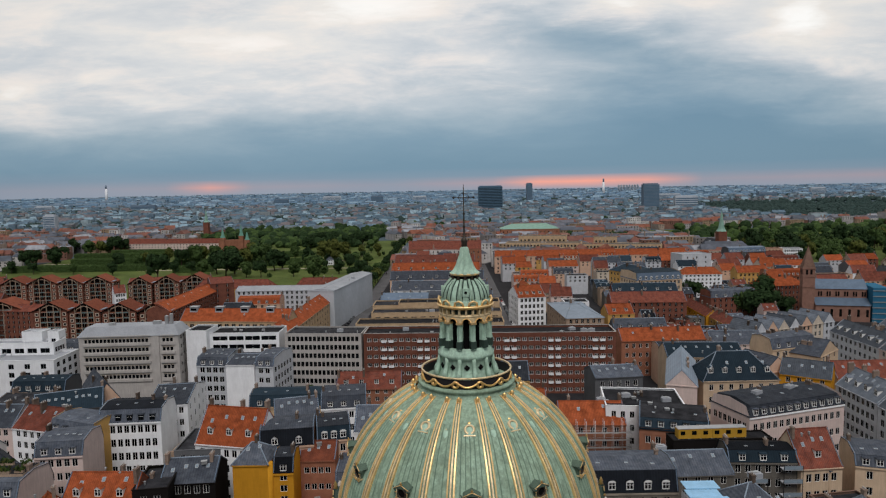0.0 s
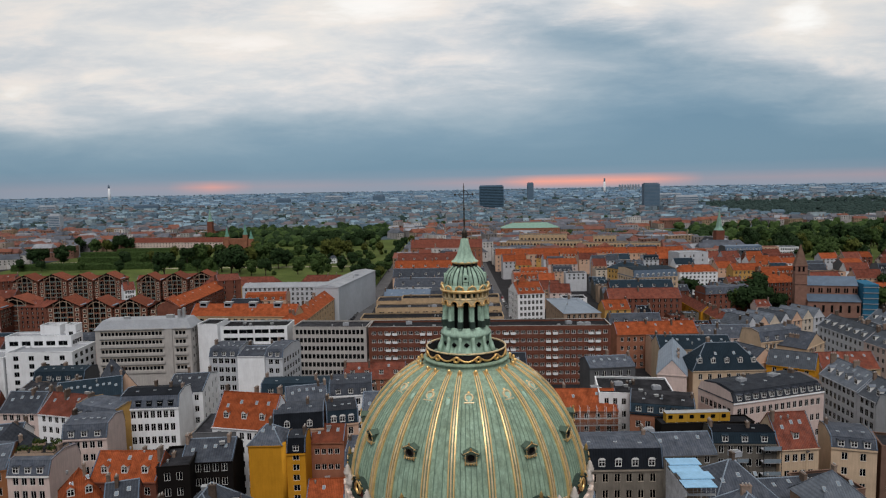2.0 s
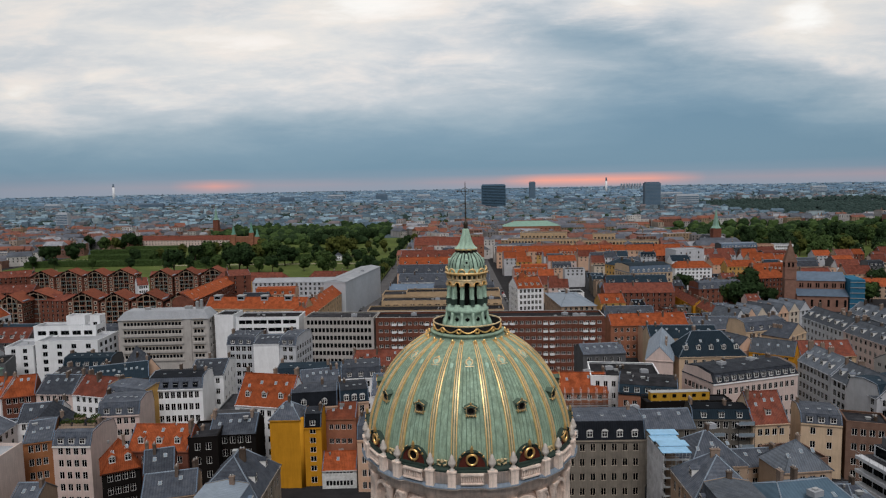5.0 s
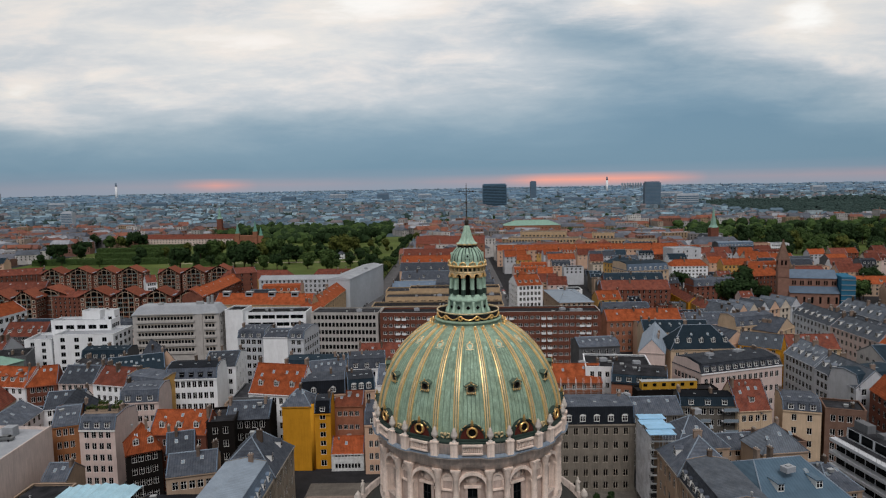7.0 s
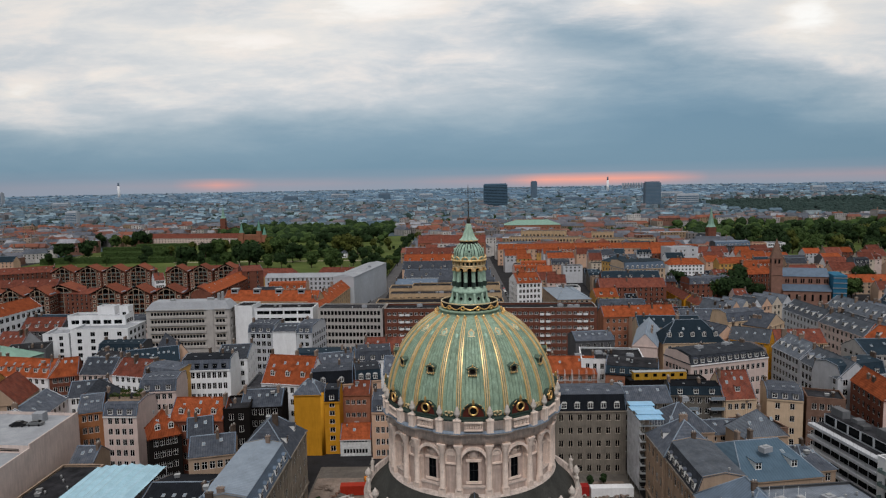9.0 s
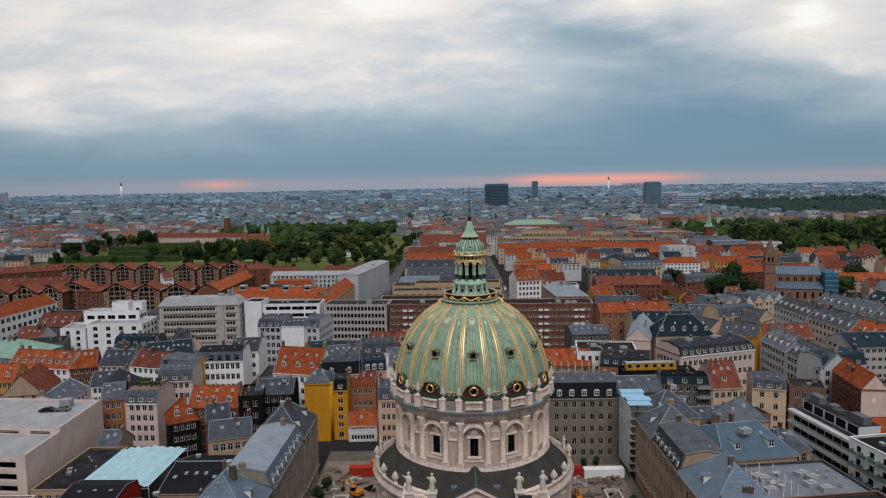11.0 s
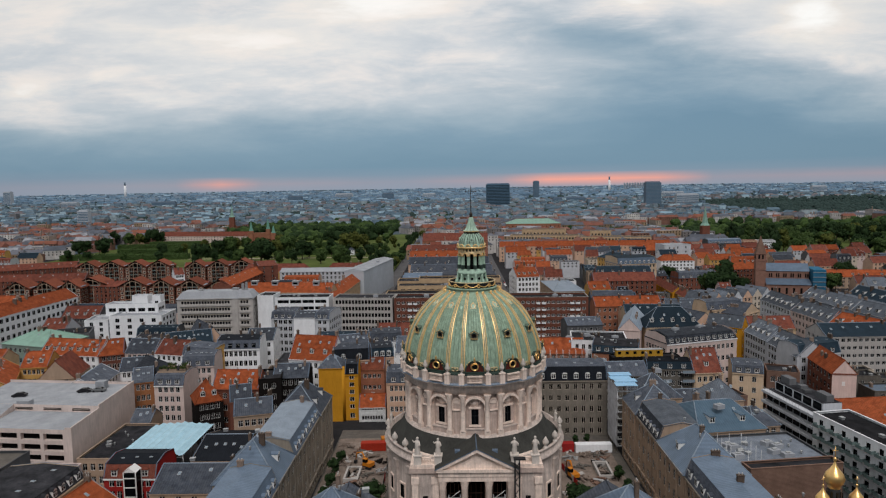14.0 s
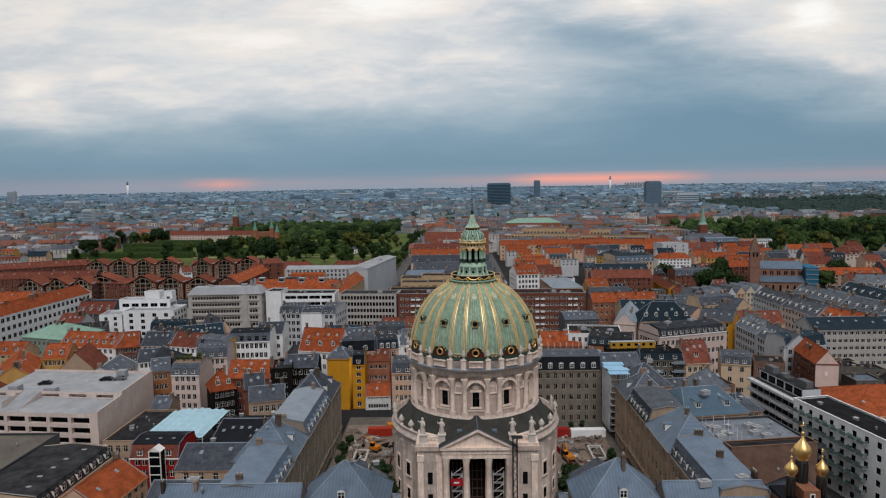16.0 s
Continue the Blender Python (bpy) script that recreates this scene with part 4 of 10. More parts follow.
    for j in range(n):
        t0, t1 = math.pi * j / n, math.pi * (j + 1) / n
        pts = []
        for t in (t0, t1):
            for rr in (2.35, 2.9):
                pts.append((-rr * math.cos(t), rr * math.sin(t)))
        (ax, az), (bx, bz), (cx, cz), (dx, dz) = pts
        arch.face([(ax, -0.45, az), (cx, -0.45, cz), (dx, -0.45, dz), (bx, -0.45, bz)], STONE)
        arch.face([(bx, -0.45, bz), (dx, -0.45, dz), (dx, 0.2, dz), (bx, 0.2, bz)], STONE)
        arch.face([(ax, 0.2, az), (cx, 0.2, cz), (cx, -0.45, cz), (ax, -0.45, az)], STONE)
    for s in (-1, 1):
        xa, xb = sorted((s * 2.2, s * 3.3))
        arch.box(xa, xb, -0.5, 0.2, -0.45, 0.0, STONE)
        xa, xb = sorted((s * 2.35, s * 2.85))
        arch.box(xa, xb, -0.3, 0.2, -6.4, -0.45, STONE)
    am = arch.mesh("arch")
    wf = Build()
    wf.box(-1.45, 1.45, -0.3, 0.1, -2.2, -1.7, STONE)
    wf.box(-1.35, -0.85, -0.22, 0.1, -1.7, 2.2, STONE_D)
    wf.box(0.85, 1.35, -0.22, 0.1, -1.7, 2.2, STONE_D)
    wf.box(-1.5, 1.5, -0.38, 0.1, 2.2, 2.6, STONE)
    wf.face([(-0.85, -0.04, -1.7), (0.85, -0.04, -1.7), (0.85, -0.04, 2.2), (-0.85, -0.04, 2.2)], GLASS)
    wf.box(-0.05, 0.05, -0.1, 0, -1.7, 2.2, IRON)
    wf.box(-0.85, 0.85, -0.1, 0, 0.4, 0.5, IRON)
    wfm = wf.mesh("window")
    rel = Build()
    rel.lathe([(0.0, 0.35), (0.45, 0.3), (0.7, 0.1), (0.9, 0)], 14, STONE, m=Matrix.Rotation(radians(90), 4, "X"))
    for s in (-1, 1):
        rel.tube([(s * 0.9, -0.1, -0.3), (s * 1.2, -0.2, 0.2), (s * 1.0, -0.1, 0.8)], 0.2, STONE)
    relm = rel.mesh("relief")
    apron = Build()
    apron.box(-2.3, 2.3, -0.35, 0.5, 26.0, 27.3, STONE_D)
    apron.box(-2.5, 2.5, -0.5, 0.5, 27.3, 27.55, STONE_W)
    apm = apron.mesh("apron")
    pl = Build()
    pl.box(-0.72, 0.72, -0.55, 0.3, 26.0, 27.2, STONE)
    pl.lathe([(0.68, 27.2), (0.6, 27.5), (0.6, 30), (0.53, 34.2), (0.6, 34.3), (0.58, 34.6), (0.85, 35.5), (0.9, 35.8)], 14, STONE, m=Matrix.Translation((0, -0.15, 0)))
    pl.box(-0.85, 0.85, -0.95, 0.3, 35.8, 36.1, STONE)
    plm = pl.mesh("engaged_column")
    med = Build()
    n = 14
    for j in range(n):
        t0, t1 = math.pi * j / n, math.pi * (j + 1) / n
        P = lambda t, rr, y: (-rr * math.cos(t), y, 33.6 + 1.25 * rr * math.sin(t))
        med.face([P(t0, 0.85, -0.22), P(t1, 0.85, -0.22), P(t1, 1.1, -0.22), P(t0, 1.1, -0.22)], STONE)
        med.face([P(t0, 1.1, -0.22), P(t1, 1.1, -0.22), P(t1, 1.1, 0.15), P(t0, 1.1, 0.15)], STONE)
        med.face([P(t0, 0.0, -0.02), P(t1, 0.85, -0.02), P(t0, 0.85, -0.02)], STONE)
    for s in (-1, 1):
        xa, xb = sorted((s * 0.85, s * 1.1))
        med.box(xa, xb, -0.22, 0.15, 32.2, 33.6, STONE)
    med.box(-1.1, 1.1, -0.26, 0.15, 31.9, 32.2, STONE)
    medm = med.mesh("niche_surround")
    ped = Build()
    ped.box(-0.62, 0.62, -0.5, 0.5, 38.6, 41.0, STONE)
    ped.box(-0.75, 0.75, -0.62, 0.62, 41.0, 41.25, STONE)
    pdm = ped.mesh("pedestal")
    urn = Build()
    urn.lathe([(0.42, 0), (0.42, 0.2), (0.18, 0.35), (0.22, 0.55), (0.55, 0.95), (0.62, 1.35), (0.45, 1.6), (0.5, 1.7), (0.28, 1.95), (0.33, 2.15), (0.0, 2.6)], 12, STATUE)
    um = urn.mesh("urn")
    pn = Build()
    pn.box(-1.75, 1.75, -0.2, 0.25, 39.15, 39.4, STONE)
    pn.box(-1.75, 1.75, -0.25, 0.3, 40.55, 40.85, STONE)
    for j in range(11):
        pn.lathe([(0.07, 39.4), (0.14, 39.7), (0.07, 40.2), (0.12, 40.55)], 6, STONE, m=Matrix.Translation((-1.6 + 0.32 * j, 0, 0)))
    pnm = pn.mesh("baluster_panel")
    drum_a = math.radians(9.6)
    for k in range(12):
        c = k * BAY
        part("arch", am, C, ring_at(c, 16.62, 32.6))
        part("apron", apm, C, ring_at(c, 16.3, 0))
        part("window", wfm, C, ring_at(c, 15.72, 30.0), label="tall dark drum window")
        part("relief", relm, C, ring_at(c, 15.72, 33.6))
        for s in (-1, 1):
            part("engaged_column", plm, C, ring_at(c + s * drum_a, 17.0, 0))
            part("pedestal", pdm, C, ring_at(c + s * drum_a, 18.25, 0))
            part("urn", um, C, ring_at(c + s * drum_a, 18.25, 41.25), label="pale stone urn")
        part("niche_surround", medm, C, ring_at(c + BAY / 2, 16.65, 0))
        part("baluster_panel", pnm, C, ring_at(c, 18.3, 0))

    def breaks(a, r, z):
        d = (a + BAY / 2) % BAY - BAY / 2
        return r if abs(d) < math.radians(7) else r + 0.55

    b = Build()
    b.lathe([(16.6, 36.1), (17.1, 36.1), (17.1, 36.8), (17.3, 36.9), (17.3, 37.9), (17.8, 38.1), (18.3, 38.35), (18.3, 38.6), (17.2, 38.75)], 144, STONE, shape=breaks)
    part("drum_entablature", b, C)
    b = Build()
    b.lathe([(18.45, 38.62), (18.5, 38.68), (17.4, 38.9)], 144, LEAD_L, shape=breaks)
    part("cornice_flashing", b, C)
    b = Build()
    b.lathe([(17.55, 38.7), (17.9, 38.8), (17.9, 40.6), (18.05, 40.7), (17.4, 41.0)], 96, STONE)
    part("attic_wall", b, C)
    b = Build()
    b.lathe([(18.0, 40.75), (18.25, 41.05), (18.1, 41.35), (17.6, 41.5), (17.35, 41.9)], 96, PATINA_D)
    part("gutter", b, C, label="dark green copper gutter")
    # dome shell
    zs = [41.0 + (58.4 - 41.0) * j / 34 for j in range(35)]
    wide = radians(9.0)
    for k in range(12):
        c = k * BAY
        b = Build()
        b.lathe([(ellipse_r(z), z) for z in zs], 8, PATINA, c - wide, c + wide)
        part("dome_panel", b, C)
        b = Build()
        b.lathe([(ellipse_r(z), z) for z in zs], 4, PATINA, c + wide, c + BAY - wide)
        part("dome_panel", b, C)
        sm = Build()
        for j in range(7):
            a = c + wide * (j - 3) / 3.6
            sm.tube([((ellipse_r(z) + 0.02) * math.sin(a), -(ellipse_r(z) + 0.02) * math.cos(a), z) for z in zs[:30]], 0.055, SEAM, 4)
        for j in range(2):
            a = c + BAY / 2 + radians(2.0) * (j * 2 - 1)
            sm.tube([((ellipse_r(z) + 0.02) * math.sin(a), -(ellipse_r(z) + 0.02) * math.cos(a), z) for z in zs[:31]], 0.055, SEAM, 4)
        part("standing_seams", sm, C)
    rib = Build()
    rz = [41.6 + (58.5 - 41.6) * j / 30 for j in range(31)]

    def strip(sec, mat):
        prev = None
        for z in rz:
            R = ellipse_r(z)
            sc = 0.45 + 0.55 * min(1.0, R / 15)
            ring = [(x * sc * 1.02, -(R + d), z) for x, d in sec]
            if prev:
                for i in range(len(sec) - 1):
                    rib.face([prev[i], prev[i + 1], ring[i + 1], ring[i]], mat)
            prev = ring

    strip([(-0.46, -0.05), (-0.46, 0.30), (-0.28, 0.34), (-0.28, 0.16)], GILT)
    strip([(-0.28, 0.16), (-0.10, 0.16)], SEAM)
    strip([(-0.10, 0.16), (-0.10, 0.40), (0.10, 0.40), (0.10, 0.16)], GILT_P)
    strip([(0.10, 0.16), (0.28, 0.16)], SEAM)
    strip([(0.28, 0.16), (0.28, 0.34), (0.46, 0.30), (0.46, -0.05)], GILT)
    knob = Build()
    knob.lathe([(0.0, -0.3), (0.3, -0.15), (0.34, 0.15), (0.18, 0.4), (0.28, 0.75), (0.0, 1.0)], 10, GOLD)
    rm, km = rib.mesh("rib"), knob.mesh("knob")
    for k in range(12):
        for s in (-1, 1):
            a = k * BAY + s * wide
            part("rib", rm, C, rot_z(a), label="gilded double rib")
            part("rib_knob", km, C, ring_at(a, 7.3, 57.9))
    # leaf-shaped plates under the gallery
    leaf = Build()
    leaf.lathe([(0.0, 0.0), (0.75, 1.2), (0.8, 2.1), (0.0, 2.6)], 10, PATINA_L, m=Matrix.Scale(0.35, 4, (0, 1, 0)))
    leaf.lathe([(0.0, 2.1), (0.3, 2.4), (0.0, 2.8)], 8, GOLD)
    lm = leaf.mesh("leaf_plate")
    for k in range(24):
        a = k * BAY / 2
        z = 54.9
        part("leaf_plate", lm, C, ring_at(a, ellipse_r(z) - 0.05, z) @ Matrix.Rotation(radians(-52), 4, "X") @ Matrix.Scale(1.0 if k % 2 == 0 else 0.62, 4))
    # round windows in three rows
    up = Build()
    up.lathe([(0.55, 0.0), (0.55, 0.35), (0.85, 0.35), (0.95, 0.0)], 16, GILT_P, m=Matrix.Rotation(radians(90), 4, "X"))
    up.lathe([(0.0, 0.12), (0.55, 0.1)], 16, VOID, m=Matrix.Rotation(radians(90), 4, "X"))
    up.box(-0.95, 0.95, -0.45, 0.3, -1.15, -0.95, GILT_P)
    upm = up.mesh("oculus")
    mid = Build()
    mid.box(-0.95, 0.95, -0.75, 0.9, -0.8, 0.75, HOOD)
    mid.lathe([(0.0, 0.78), (0.62, 0.77)], 14, VOID, m=Matrix.Rotation(radians(90), 4, "X"))
    mid.lathe([(0.62, 0.72), (0.62, 0.92), (0.82, 0.92), (0.86, 0.72)], 14, BRONZE, m=Matrix.Rotation(radians(90), 4, "X"))
    for s in (-1, 1):
        mid.face([(s * 1.35, -1.0, 0.75), (0, -1.0, 1.35), (0, 1.3, 1.35), (s * 1.35, 0.9, 0.75)][::s], HOOD)
        mid.face([(s * 1.35, -1.0, 0.75), (0, -1.0, 0.75), (0, -1.0, 1.35)][::s], HOOD)
        mid.tube([(s * 0.95, -0.8, 0.3), (s * 1.5, -0.7, 0.5), (s * 1.75, -0.6, 0.95)], [0.2, 0.16, 0.05], HOOD)
        mid.lathe([(0, -0.2), (0.2, 0), (0, 0.2)], 8, GOLD, m=Matrix.Translation((s * 0.95, -0.95, -0.75)))
        mid.lathe([(0, -0.14), (0.14, 0), (0, 0.14)], 8, GOLD, m=Matrix.Translation((s * 1.05, -0.9, 0.1)))
    mid.lathe([(0, -0.2), (0.24, 0.05), (0, 0.5)], 8, GOLD, m=Matrix.Translation((0, -0.95, 1.45)))
    mid.lathe([(0, -0.14), (0.16, 0), (0, 0.14)], 8, GOLD, m=Matrix.Translation((0, -1.0, -0.95)))
    mid.box(-1.1, 1.1, -1.0, 0.6, -1.0, -0.8, GILT_P)
    for j in range(5):
        mid.lathe([(0, -0.15), (0.17, 0), (0, 0.15)], 8, GOLD, m=Matrix.Translation((-1.0 + 0.5 * j, -1.02, -1.12)))
    for s in (-1, 1):
        mid.tube([(s * 1.38, -1.02, 0.72), (0, -1.02, 1.38)], 0.08, GILT, 5)
        mid.tube([(s * 0.95, -0.78, -0.8), (s * 0.95, -0.78, 0.72)], 0.1, GILT_P, 5)
    mdm = mid.mesh("oculus")
    lowb = Build()
    for j in range(12):
        t0, t1 = math.pi * j / 12, math.pi * (j + 1) / 12
        P = lambda t, rx, rzz, y: (-rx * math.cos(t), y, -1.15 + rzz * math.sin(t))
        lowb.face([P(t0, 0, 0, -0.55), P(t1, 2.05, 2.15, -0.55), P(t0, 2.05, 2.15, -0.55)], OXBLOOD)
        lowb.face([P(t0, 2.05, 2.15, -0.7), P(t1, 2.05, 2.15, -0.7), P(t1, 2.3, 2.4, -0.7), P(t0, 2.3, 2.4, -0.7)], PATINA_D)
        lowb.face([P(t0, 2.3, 2.4, -0.7), P(t1, 2.3, 2.4, -0.7), P(t1, 2.3, 2.4, 1.6), P(t0, 2.3, 2.4, 1.6)], PATINA_D)
        lowb.face([P(t0, 2.05, 2.15, -0.55), P(t1, 2.05, 2.15, -0.55), P(t1, 2.05, 2.15, -0.7), P(t0, 2.05, 2.15, -0.7)], PATINA_D)
    lowb.box(-2.6, 2.6, -0.8, 0.6, -1.45, -1.15, PATINA_D)
    lowb.lathe([(0.0, 0.6), (0.7, 0.58)], 16, VOID, m=Matrix.Rotation(radians(90), 4, "X"))
    lowb.lathe([(0.66, 0.56), (0.66, 0.82), (0.92, 0.86), (0.98, 0.56)], 18, GOLD, m=Matrix.Rotation(radians(90), 4, "X"))
    lowb.lathe([(0, -0.3), (0.35, -0.1), (0.2, 0.15), (0.28, 0.4), (0, 0.95)], 8, GOLD, m=Matrix.Translation((0, -0.7, 1.35)))
    for s in (-1, 1):
        lowb.tube([(s * 1.5, -0.75, 0.75), (s * 1.0, -0.8, 1.2), (s * 0.4, -0.8, 1.25)], 0.13, PATINA_D)
        lowb.tube([(s * 1.5, -0.8, 0.95), (s * 1.0, -0.85, 1.35)], 0.07, GILT)
        lowb.lathe([(0, -0.2), (0.2, 0), (0, 0.25)], 8, GOLD, m=Matrix.Translation((s * 1.75, -0.8, 0.5)))
    lwm = lowb.mesh("oculus")
    orn = Build()
    for s in (-1, 1):
        orn.tube([(s * 0.2, -0.3, -0.5), (s * 0.7, -0.35, -0.3), (s * 0.75, -0.3, 0.25), (s * 0.35, -0.35, 0.35)], 0.16, GILT_P)
    orn.lathe([(0, -0.3), (0.35, 0), (0, 0.5)], 8, GILT_P, m=Matrix.Translation((0, -0.3, 0.1)))
    om = orn.mesh("gilt_scroll")
    for k in range(12):
        c = k * BAY
        part("oculus", upm, C, ring_at(c, ellipse_r(55.9) - 0.15, 55.9) @ Matrix.Rotation(radians(-38), 4, "X") @ Matrix.Scale(0.74, 4))
        part("oculus", mdm, C, ring_at(c, ellipse_r(49.8) + 0.1, 49.8) @ Matrix.Scale(0.74, 4), label="hooded round dormer with gilt knobs")
        part("oculus", lwm, C, ring_at(c, ellipse_r(42.75) + 0.05, 42.9), label="gold-rimmed round window in a dark red lunette")
        part("gilt_scroll", om, C, ring_at(c + BAY / 2, 17.35, 42.2))
    # gallery
    b = Build()
    b.lathe([(5.6, 57.6), (6.6, 58.0), (6.6, 58.3), (6.2, 58.45), (6.2, 58.8), (6.45, 59.0), (6.45, 59.25), (5.9, 59.35), (3.4, 59.5)], 72, PATINA)
    part("gallery_cornice", b, C)
    b = Build()
    b.lathe([(5.85, 59.3), (5.85, 60.55)], 72, IRON)
    b.lathe([(5.75, 60.55), (5.75, 59.3)], 72, IRON)
    part("gallery_parapet", b, C)
    b = Build()
    pts = [(5.92 * math.sin(2 * math.pi * i / 72), -5.92 * math.cos(2 * math.pi * i / 72), 60.75) for i in range(73)]
    b.tube(pts, 0.13, GILT_P, 6)
    part("handrail", b, C)
    fest = Build()
    fest.tube([(5.98 * math.sin(t), -5.98 * math.cos(t), 60.35 - 0.7 * math.cos(t / (BAY / 2) * math.pi / 2)) for t in [(-1 + 2 * i / 10) * BAY / 2 * 0.86 for i in range(11)]], 0.14, GOLD, 6)
    fest.lathe([(0.22, -0.12), (0.5, -0.12), (0.5, 0.12), (0.22, 0.12), (0.22, -0.12)], 12, GOLD,
               m=ring_at(BAY / 2, 6.0, 59.95) @ Matrix.Rotation(radians(90), 4, "X"))
    fm = fest.mesh("festoon")
    for k in range(12):
        part("festoon", fm, C, rot_z(k * BAY), label="gilt garland")
    # lantern
    b = Build()
    b.lathe([(3.95, 59.3), (3.95, 60.0), (3.6, 60.4), (3.45, 62.4), (3.75, 62.6), (3.75, 63.0), (3.5, 63.2), (3.45, 63.7), (3.2, 63.9)], 48, PATINA_L)
    part("lantern_base", b, C)
    vol = Build()
    vol.tube([(0, -4.1, 59.6), (0, -4.15, 60.2), (0, -4.0, 60.75), (0, -3.8, 61.1), (0, -3.65, 61.9), (0, -3.55, 62.6)], [0.36, 0.40, 0.32, 0.28, 0.26, 0.28], PATINA_L, 8)
    vm = vol.mesh("volute")
    dia = Build()
    dia.lathe([(0.0, 0.1), (0.36, 0.08), (0.42, 0.0)], 4, VOID, m=Matrix.Rotation(radians(90), 4, "X"))
    dm = dia.mesh("diamond_opening")
    pier = Build()
    pier.box(-0.34, 0.34, -0.28, 0.28, 63.8, 67.3, PATINA_L)
    pier.lathe([(0.32, 63.8), (0.32, 65.0), (0.22, 65.2), (0.2, 66.9), (0.32, 67.2)], 10, PATINA_L, m=Matrix.Translation((0, -0.3, 0)))
    pier.box(-0.36, 0.36, -0.62, 0.28, 63.9, 64.9, PATINA_D)
    pier.box(-0.4, 0.4, -0.6, 0.28, 67.1, 67.35, GILT)
    prm = pier.mesh("pier")
    arc = Build()
    for j in range(8):
        t0, t1 = math.pi * j / 8, math.pi * (j + 1) / 8
        q = lambda t: (-0.55 * math.cos(t), 67.3 + 0.55 * math.sin(t))
        (x0, z0), (x1, z1) = q(t0), q(t1)
        arc.face([(x0, -0.2, z0), (x1, -0.2, z1), (x1 * 1.65, -0.2, 68.0), (x0 * 1.65, -0.2, 68.0)], GILT_P)
        arc.face([(x0, 0.2, z0), (x1, 0.2, z1), (x1, -0.2, z1), (x0, -0.2, z0)], GILT_P)
        arc.tube([(x0, -0.24, z0), (x1, -0.24, z1)], 0.07, GOLD, 5)
    for s in (-1, 1):
        arc.face([(s * 0.55, -0.2, 67.3), (s * 0.92, -0.2, 67.3), (s * 0.92, -0.2, 68.0), (s * 0.55 * 1.65, -0.2, 68.0)][::s], GILT_P)
    acm = arc.mesh("arch")
    # near-black drum stands in for the shade inside the open lantern
    core = Build()
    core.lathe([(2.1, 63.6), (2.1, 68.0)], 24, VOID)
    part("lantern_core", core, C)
    for k in range(12):
        a = k * BAY
        part("arch", acm, C, ring_at(a, 3.15, 0))
        part("pier", prm, C, ring_at(a + BAY / 2, 3.05, 0))
        part("volute", vm, C, rot_z(a + BAY / 2))
        part("diamond_opening", dm, C, ring_at(a, 3.6, 61.5))
    b = Build()
    b.lathe([(2.9, 67.9), (3.35, 67.95), (3.4, 68.2), (3.2, 68.3), (3.0, 68.32)], 48, GILT_P)
    b.lathe([(3.0, 68.95), (3.4, 69.0), (3.75, 69.2), (3.8, 69.4), (3.4, 69.5)], 48, GILT)
    b.lathe([(3.4, 69.5), (3.3, 69.6), (3.3, 69.9), (3.1, 70.1)], 48, PATINA_L)
    part("lantern_entablature", b, C)
    b = Build()
    b.lathe([(3.0, 68.3), (3.0, 69.0)], 48, PATINA_D)
    part("lantern_frieze", b, C, label="dark frieze between gilt brackets")
    blk = Build()
    blk.box(-0.12, 0.12, -0.4, 0.1, 68.32, 68.98, GILT_P)
    bkm = blk.mesh("bracket")
    for k in range(24):
        part("bracket", bkm, C, ring_at(k * BAY / 2, 3.1, 0))
    sc = Build()
    sc.tube([(-0.6, 0, 69.3), (-0.5, -0.1, 69.9), (0, -0.15, 70.15), (0.5, -0.1, 69.9), (0.6, 0, 69.3)], 0.15, GILT, 6)
    scm = sc.mesh("scroll")
    for k in range(12):
        part("scroll", scm, C, ring_at((k + 0.5) * BAY, 3.45, 0))
    # small ribbed cupola and spire
    prof = [(3.1, 69.9), (3.12, 70.4), (2.95, 71.1), (2.6, 71.8), (2.1, 72.35), (1.75, 72.7)]
    b = Build()
    b.lathe(prof, 48, PATINA_L)
    part("cupola", b, C)
    rb = Build()
    for s, mt in ((-0.36, PATINA_D), (0.36, PATINA_D)):
        rb.tube([(s * r / 3, -r + 0.02, z) for r, z in prof], 0.09, mt, 6)
    rb.tube([(0, -r - 0.0, z) for r, z in prof], 0.2, PATINA_L, 6)
    rbm = rb.mesh("cupola_rib")
    opn = Build()
    opn.box(-0.42, 0.42, -0.3, 0.4, 0, 1.0, PATINA_L)
    opn.lathe([(0, 0.32), (0.2, 0.31)], 10, VOID, m=Matrix.Translation((0, 0, 0.5)) @ Matrix.Rotation(radians(90), 4, "X"))
    onm = opn.mesh("vent_box")
    for k in range(12):
        part("cupola_rib", rbm, C, rot_z((k + 0.5) * BAY))
        if k % 3 == 0:
            part("vent_box", onm, C, ring_at(k * BAY, 2.85, 70.7))
    b = Build()
    b.lathe([(1.7, 72.65), (1.7, 73.2)], 24, VOID)
    b.lathe([(1.85, 73.15), (1.95, 73.3), (1.85, 73.45)], 24, GILT)
    for k in range(12):
        a = k * BAY
        b.box(-0.14, 0.14, -0.15, 0.15, 72.65, 73.2, BRONZE, m=ring_at(a, 1.72, 0))
    part("spire_collar", b, C)
    b = Build()
    b.lathe([(1.9, 73.4), (1.45, 73.75), (1.1, 74.4), (0.85, 75.2), (0.62, 76.0), (0.5, 76.7), (0.3, 76.85)], 48, PATINA_L,
            shape=lambda a, r, z: r * (1 + 0.10 * math.cos(12 * a)))
    part("spire", b, C, label="fluted flaring copper spire")
    b = Build()
